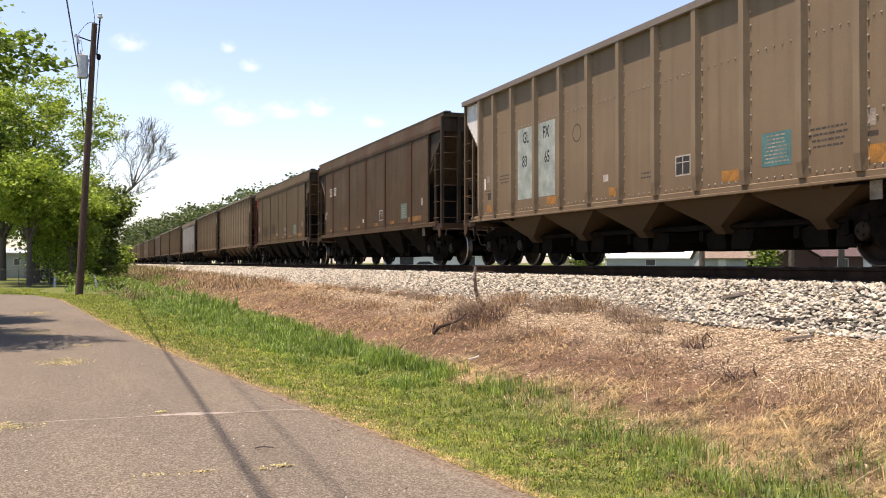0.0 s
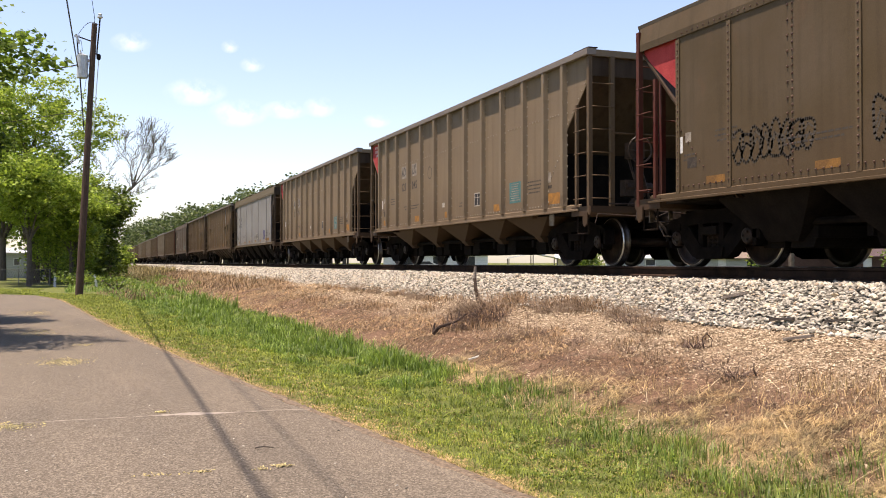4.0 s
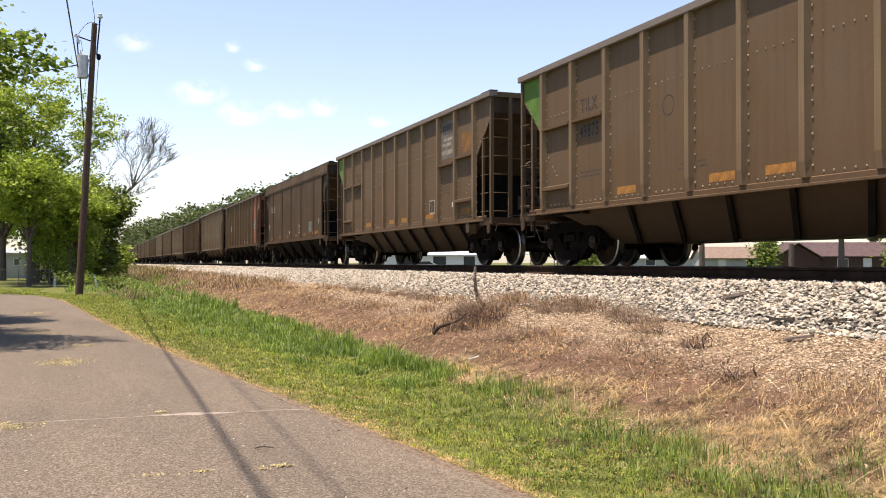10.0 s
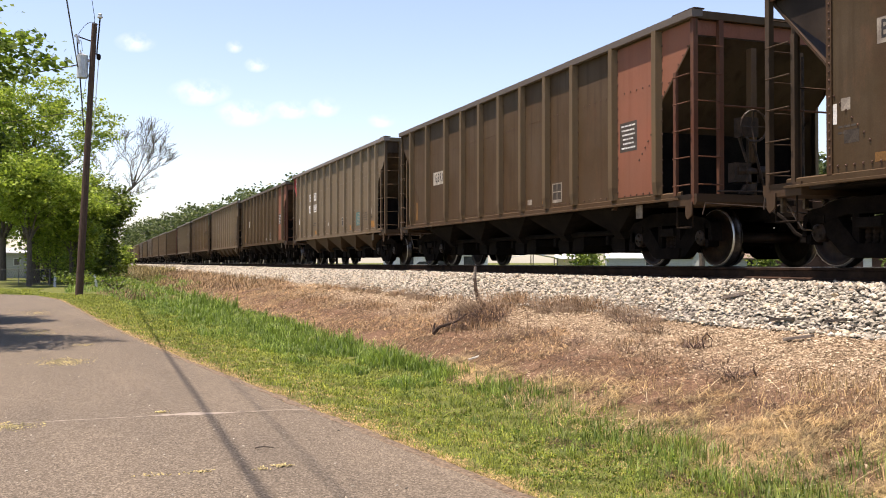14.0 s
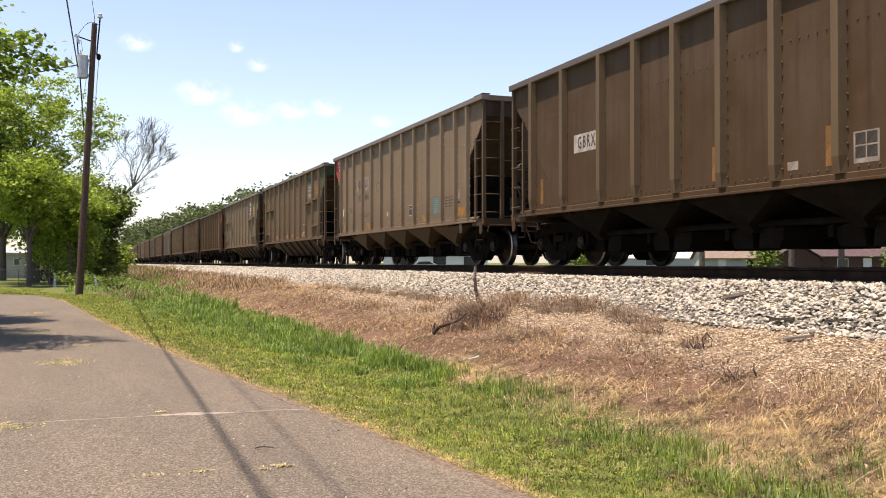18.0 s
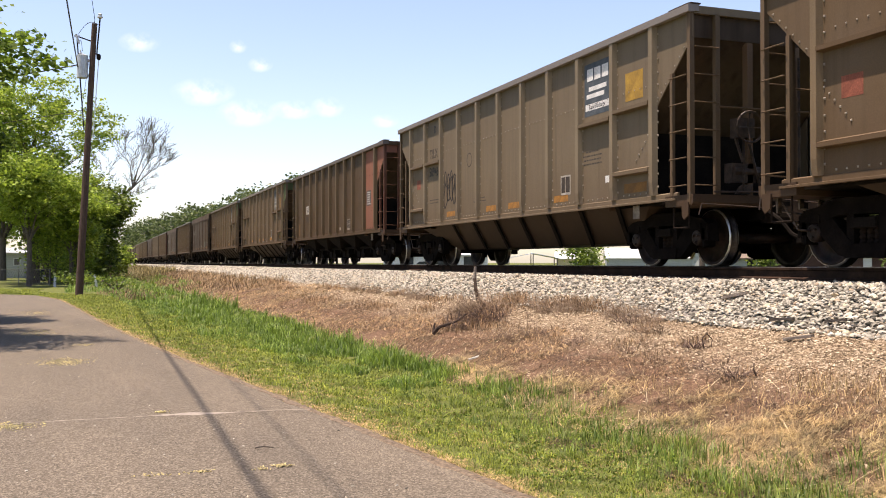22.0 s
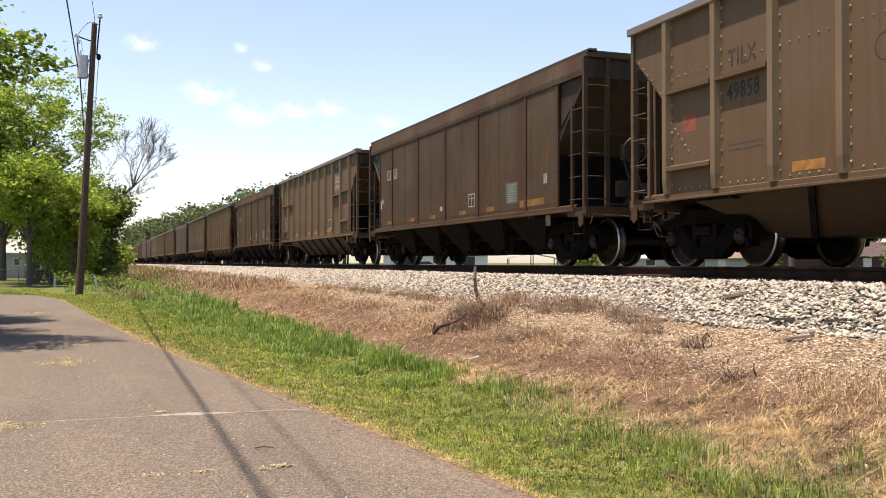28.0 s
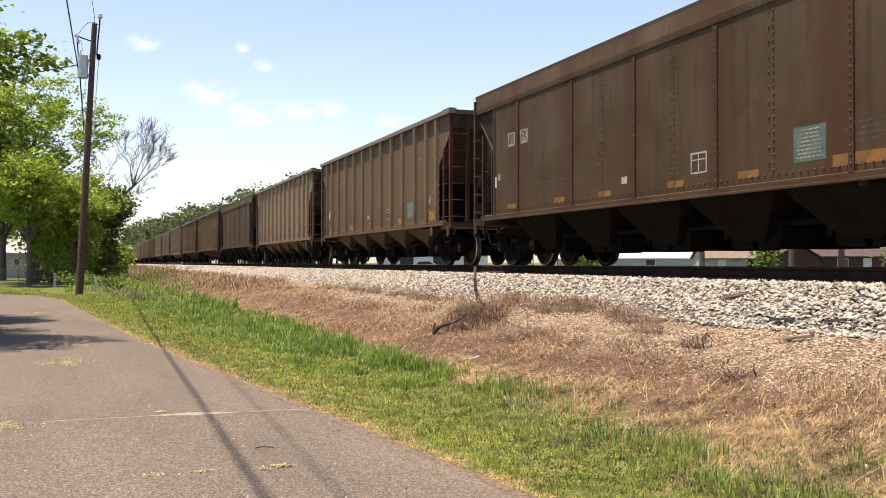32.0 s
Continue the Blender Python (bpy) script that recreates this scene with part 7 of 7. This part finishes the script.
house("brick_house", "red brick house with a faded shingle roof", "house", (75, 80, 0.3), -24, 12.5, 7.0, 1.9, 3.3, BRICK, REDROOF, [(-1.5, 1.0, 0.7, 0.9), (3.5, 1.2, 0.7, 0.9)], [(1.0, 0.9, 0.0, 1.7)])
house("brick_annex", "red brick gabled annex of the house", "house", (68.2, 80.5, 0.3), 66, 5.0, 4.4, 1.8, 3.15, BRICK, REDROOF, [(0.0, 0.9, 0.7, 0.8)])
house("grey_building", "pale grey building with dark windows", "building", (41, 114.5, 0.2), -20, 13.0, 7.0, 2.3, 3.4, SIDING, GALV, [(-3.6, 1.7, 0.9, 1.2), (0.5, 1.6, 0.9, 1.2), (4.2, 1.4, 0.9, 1.2)])


def carport():
    t = thing("carport", "open carport with a pale tin roof", "carport", (52, 109, 0.3), -22)
    part("roof_sheet", Build().slab([(-3.2, 1.75), (0, 2.35), (3.2, 1.75), (3.2, 1.83), (0, 2.43), (-3.2, 1.83)], -2.5, 2.5, 1), TIN, t, "pale tin roof")
    for x in (-3, 0, 3):
        for y in (-2.3, 2.3):
            part("post", Build().box(x - 0.06, x + 0.06, y - 0.06, y + 0.06, 0, 1.75 if x else 2.3), WORN, t)


carport()
for wx, wy in ((23.9, 33.6), (27.5, 32.4)):
    tagged(part("wooden_post", Build().rod((0, 0, -0.3), (0, 0, 2.0), 0.13, 0.11, 8), BARK, None, "weathered wooden post beyond the track", (wx, wy, 0.3)), "", "post", "wooden posts")
house("yellow_shed", "small cream shed with a tin roof", "shed", (56.5, 107, 0.3), -24, 3.5, 3.0, 1.8, 2.5, plain("cream_paint", (0.5, 0.42, 0.24), (0.62, 0.53, 0.32), 3.0), TIN, [(0.4, 0.6, 0.8, 0.6)])


def sedan(label, at, turn, paint_m, s=1.0):
    t = thing("car", label, "car", at, turn)
    prof = [(-2.2, 0.35), (-2.25, 0.7), (-2.0, 0.9), (-1.2, 0.98), (-0.6, 1.38), (0.7, 1.4), (1.4, 0.98), (2.1, 0.85), (2.25, 0.6), (2.2, 0.35)]
    part("body", Build().slab([(a * s, b * s) for a, b in prof], -0.85 * s, 0.85 * s, 1), paint_m, t)
    part("side_window", Build().slab([(-1.0 * s, 0.98 * s), (-0.52 * s, 1.3 * s), (0.62 * s, 1.32 * s), (1.15 * s, 0.98 * s)], -0.856 * s, -0.851 * s, 1), PANE, t, "dark side window")
    part("windscreen", Build().add([(0.78 * s, -0.7 * s, 1.36 * s), (0.78 * s, 0.7 * s, 1.36 * s), (1.38 * s, 0.75 * s, 1.01 * s), (1.38 * s, -0.75 * s, 1.01 * s)], [(0, 1, 2, 3)]), PANE, t)
    for x in (-1.4, 1.4):
        for y in (-0.8, 0.8):
            w = part("wheel", Build().lathe([(y * s - 0.1, 0.2), (y * s - 0.1, 0.33 * s), (y * s + 0.1, 0.33 * s), (y * s + 0.1, 0.2)], 16, 1, (x * s, 0, 0.33 * s)), CABLE, t, "black rubber tyre")
            part("rim", Build().lathe([(y * s - 0.11, 0.02), (y * s - 0.105, 0.19 * s), (y * s + 0.105, 0.19 * s), (y * s + 0.11, 0.02)], 12, 1, (x * s, 0, 0.33 * s)), GALV, w)
    return t


sedan("parked white saloon car beyond the track", (36, 104.5, 0.35), -20, SIDING)
sedan("parked dark blue saloon car under the trees", (-2.5, 82.5, 0.05), 5, plain("dark_blue_paint", (0.012, 0.02, 0.035), (0.02, 0.03, 0.05), 2.0, 0.25, 0.0, 0.02, (1, 1, 1), 5.0, 0.5))


DULL = plain("dull_wire", (0.09, 0.09, 0.085), (0.16, 0.16, 0.15), 4.0)


def crossing_posts():
    for x, y, h, lean in ((-2.43, 65.3, 0.72, 2), (0.1, 58.9, 0.85, -9)):
        t = thing("marker_post", "short white wooden marker post", "post", (x, y, -0.06), 0, "white marker posts")
        p = part("shaft", Build().box(-0.07, 0.07, -0.07, 0.07, 0, h).box(-0.05, 0.05, -0.05, 0.05, h, h + 0.04), WHITE, t)
        t.matrix_basis = pose(x, y, -0.06, 0, lean, 0)
    f = thing("chain_link_fence", "low chain-link fence on galvanised posts", "fence", (-20, 70.0, -0.06))
    for k in range(10):
        part("fence_post", Build().rod((k * 1.9, -0.1 * k, 0), (k * 1.9, -0.1 * k, 1.15), 0.035), DULL, f)
    part("top_rail", Build().rod((0, 0, 1.12), (17.1, -0.9, 1.12), 0.014), DULL, f)
    b = Build()
    for k in range(0, 120):
        for s in (-1, 1):
            x = k * 0.143
            a, c = x, x + s * 0.55
            if 0 <= c <= 17.1:
                b.rod((a, -a * 0.0526, 0.03), (c, -c * 0.0526, 1.1), 0.006, None, 3, False)
    part("mesh", b, DULL, f, "woven galvanised wire mesh")["kind"] = "stuff"
    lane = Build().slab([(-120, 138), (4, 134), (4, 139), (-120, 144)], -0.04, 0.02, 2)
    tagged(part("pavement", lane, plain("pale_concrete", (0.4, 0.38, 0.34), (0.5, 0.48, 0.44), 1.0), None, "pale concrete cross street beyond the lawn"), "", "pavement", "", "structure")


crossing_posts()


def clouds():
    """Small fair-weather clouds far away, drifting."""
    m = bpy.data.materials.new("thin_cloud")
    m.use_nodes = True
    n, l = m.node_tree.nodes, m.node_tree.links
    n.remove(n["Principled BSDF"])
    c = n.new("ShaderNodeTexCoord")
    e = n.new("ShaderNodeEmission")
    e.inputs[0].default_value, e.inputs[1].default_value = (1.0, 0.99, 0.98, 1), 0.92
    tr = n.new("ShaderNodeBsdfTransparent")
    q = noise_of(n, l, c.outputs["Object"], 0.011, 6.0, 0.6)
    g = n.new("ShaderNodeTexGradient")
    g.gradient_type = "SPHERICAL"
    mp = n.new("ShaderNodeMapping")
    mp.inputs["Location"].default_value, mp.inputs["Scale"].default_value = (-1, -1, 0), (2, 2, 0)
    l.new(c.outputs["UV"], mp.inputs[0])
    l.new(mp.outputs[0], g.inputs[0])
    w = n.new("ShaderNodeMath")
    w.operation = "MULTIPLY"
    l.new(g.outputs["Fac"], w.inputs[0])
    l.new(ramp_of(n, l, q, [(0.4, (0, 0, 0)), (0.75, (0.75, 0.75, 0.75))]), w.inputs[1])
    x = n.new("ShaderNodeMixShader")
    l.new(w.outputs[0], x.inputs[0])
    l.new(tr.outputs[0], x.inputs[1])
    l.new(e.outputs[0], x.inputs[2])
    l.new(x.outputs[0], n["Material Output"].inputs[0])
    out = []
    for px_, py_, pw, ph in CLOUDS:
        ob = new("cloud", bpy.data.meshes.new("cloud"))
        bm = bmesh.new()
        uv = bm.loops.layers.uv.new("uv")
        vs = [bm.verts.new(p) for p in ((-pw, -ph, 0), (pw, -ph, 0), (pw, ph, 0), (-pw, ph, 0))]
        face = bm.faces.new(vs)
        for lp, t in zip(face.loops, ((0, 0), (1, 0), (1, 1), (0, 1))):
            lp[uv].uv = t
        bm.to_mesh(ob.data)
        bm.free()
        ob.data.materials.append(m)
        ob.visible_shadow = False
        tagged(ob, "small thin white fair-weather cloud", "cloud", "clouds in the sky", "structure")
        out.append((ob, px_, py_))
    return out


# direction to the side and up (metres at 2500 m ahead), half width and half height
CLOUDS = [(-545, 396, 85, 40), (-330, 412, 48, 30), (-660, 452, 90, 40), (-568, 573, 26, 20), (-510, 524, 36, 22), (-420, 405, 70, 28), (-180, 375, 40, 20), (-830, 585, 60, 30)]
SKY_AHEAD, SKY_RIGHT = Vector((math.sin(AZ), math.cos(AZ), 0)), Vector((math.cos(AZ), -math.sin(AZ), 0))
DRIFTING = clouds()


def cloud_pose(u, h, t):
    return look(EYE + SKY_AHEAD * 2500 + SKY_RIGHT * (u + 1.2 * t) + Vector((0, 0, h)), EYE + SKY_AHEAD * 5000 + SKY_RIGHT * u + Vector((0, 0, h)))


# ---- motion of the train ----
def motions():
    times = [0.0, 1.0] + [2.0 * k for k in range(1, 16)] + [31.0, 32.0]
    for c, car in TRAIN:
        walk(car, [(t, pose(TRACK_X, car_y(c, t), RAIL)) for t in times])
    for ob, u, h in DRIFTING:
        walk(ob, [(0.0, cloud_pose(u, h, 0.0)), (16.0, cloud_pose(u, h, 16.0)), (SECONDS, cloud_pose(u, h, SECONDS))])
    rolling = None
    for w in WHEELSETS:
        if rolling is None:
            rows = []
            for k in range(0, 481):
                t = k * 2 / 30
                rows.append((t, Matrix.Rotation((gone(t) * PITCH_M) / 0.457, 4, "X")))
            walk(w, rows)
            rolling = w.animation_data
        else:
            w.rotation_mode = "QUATERNION"
            d = w.animation_data_create()
            d.action = rolling.action
            d.action_slot = rolling.action_slot


motions()
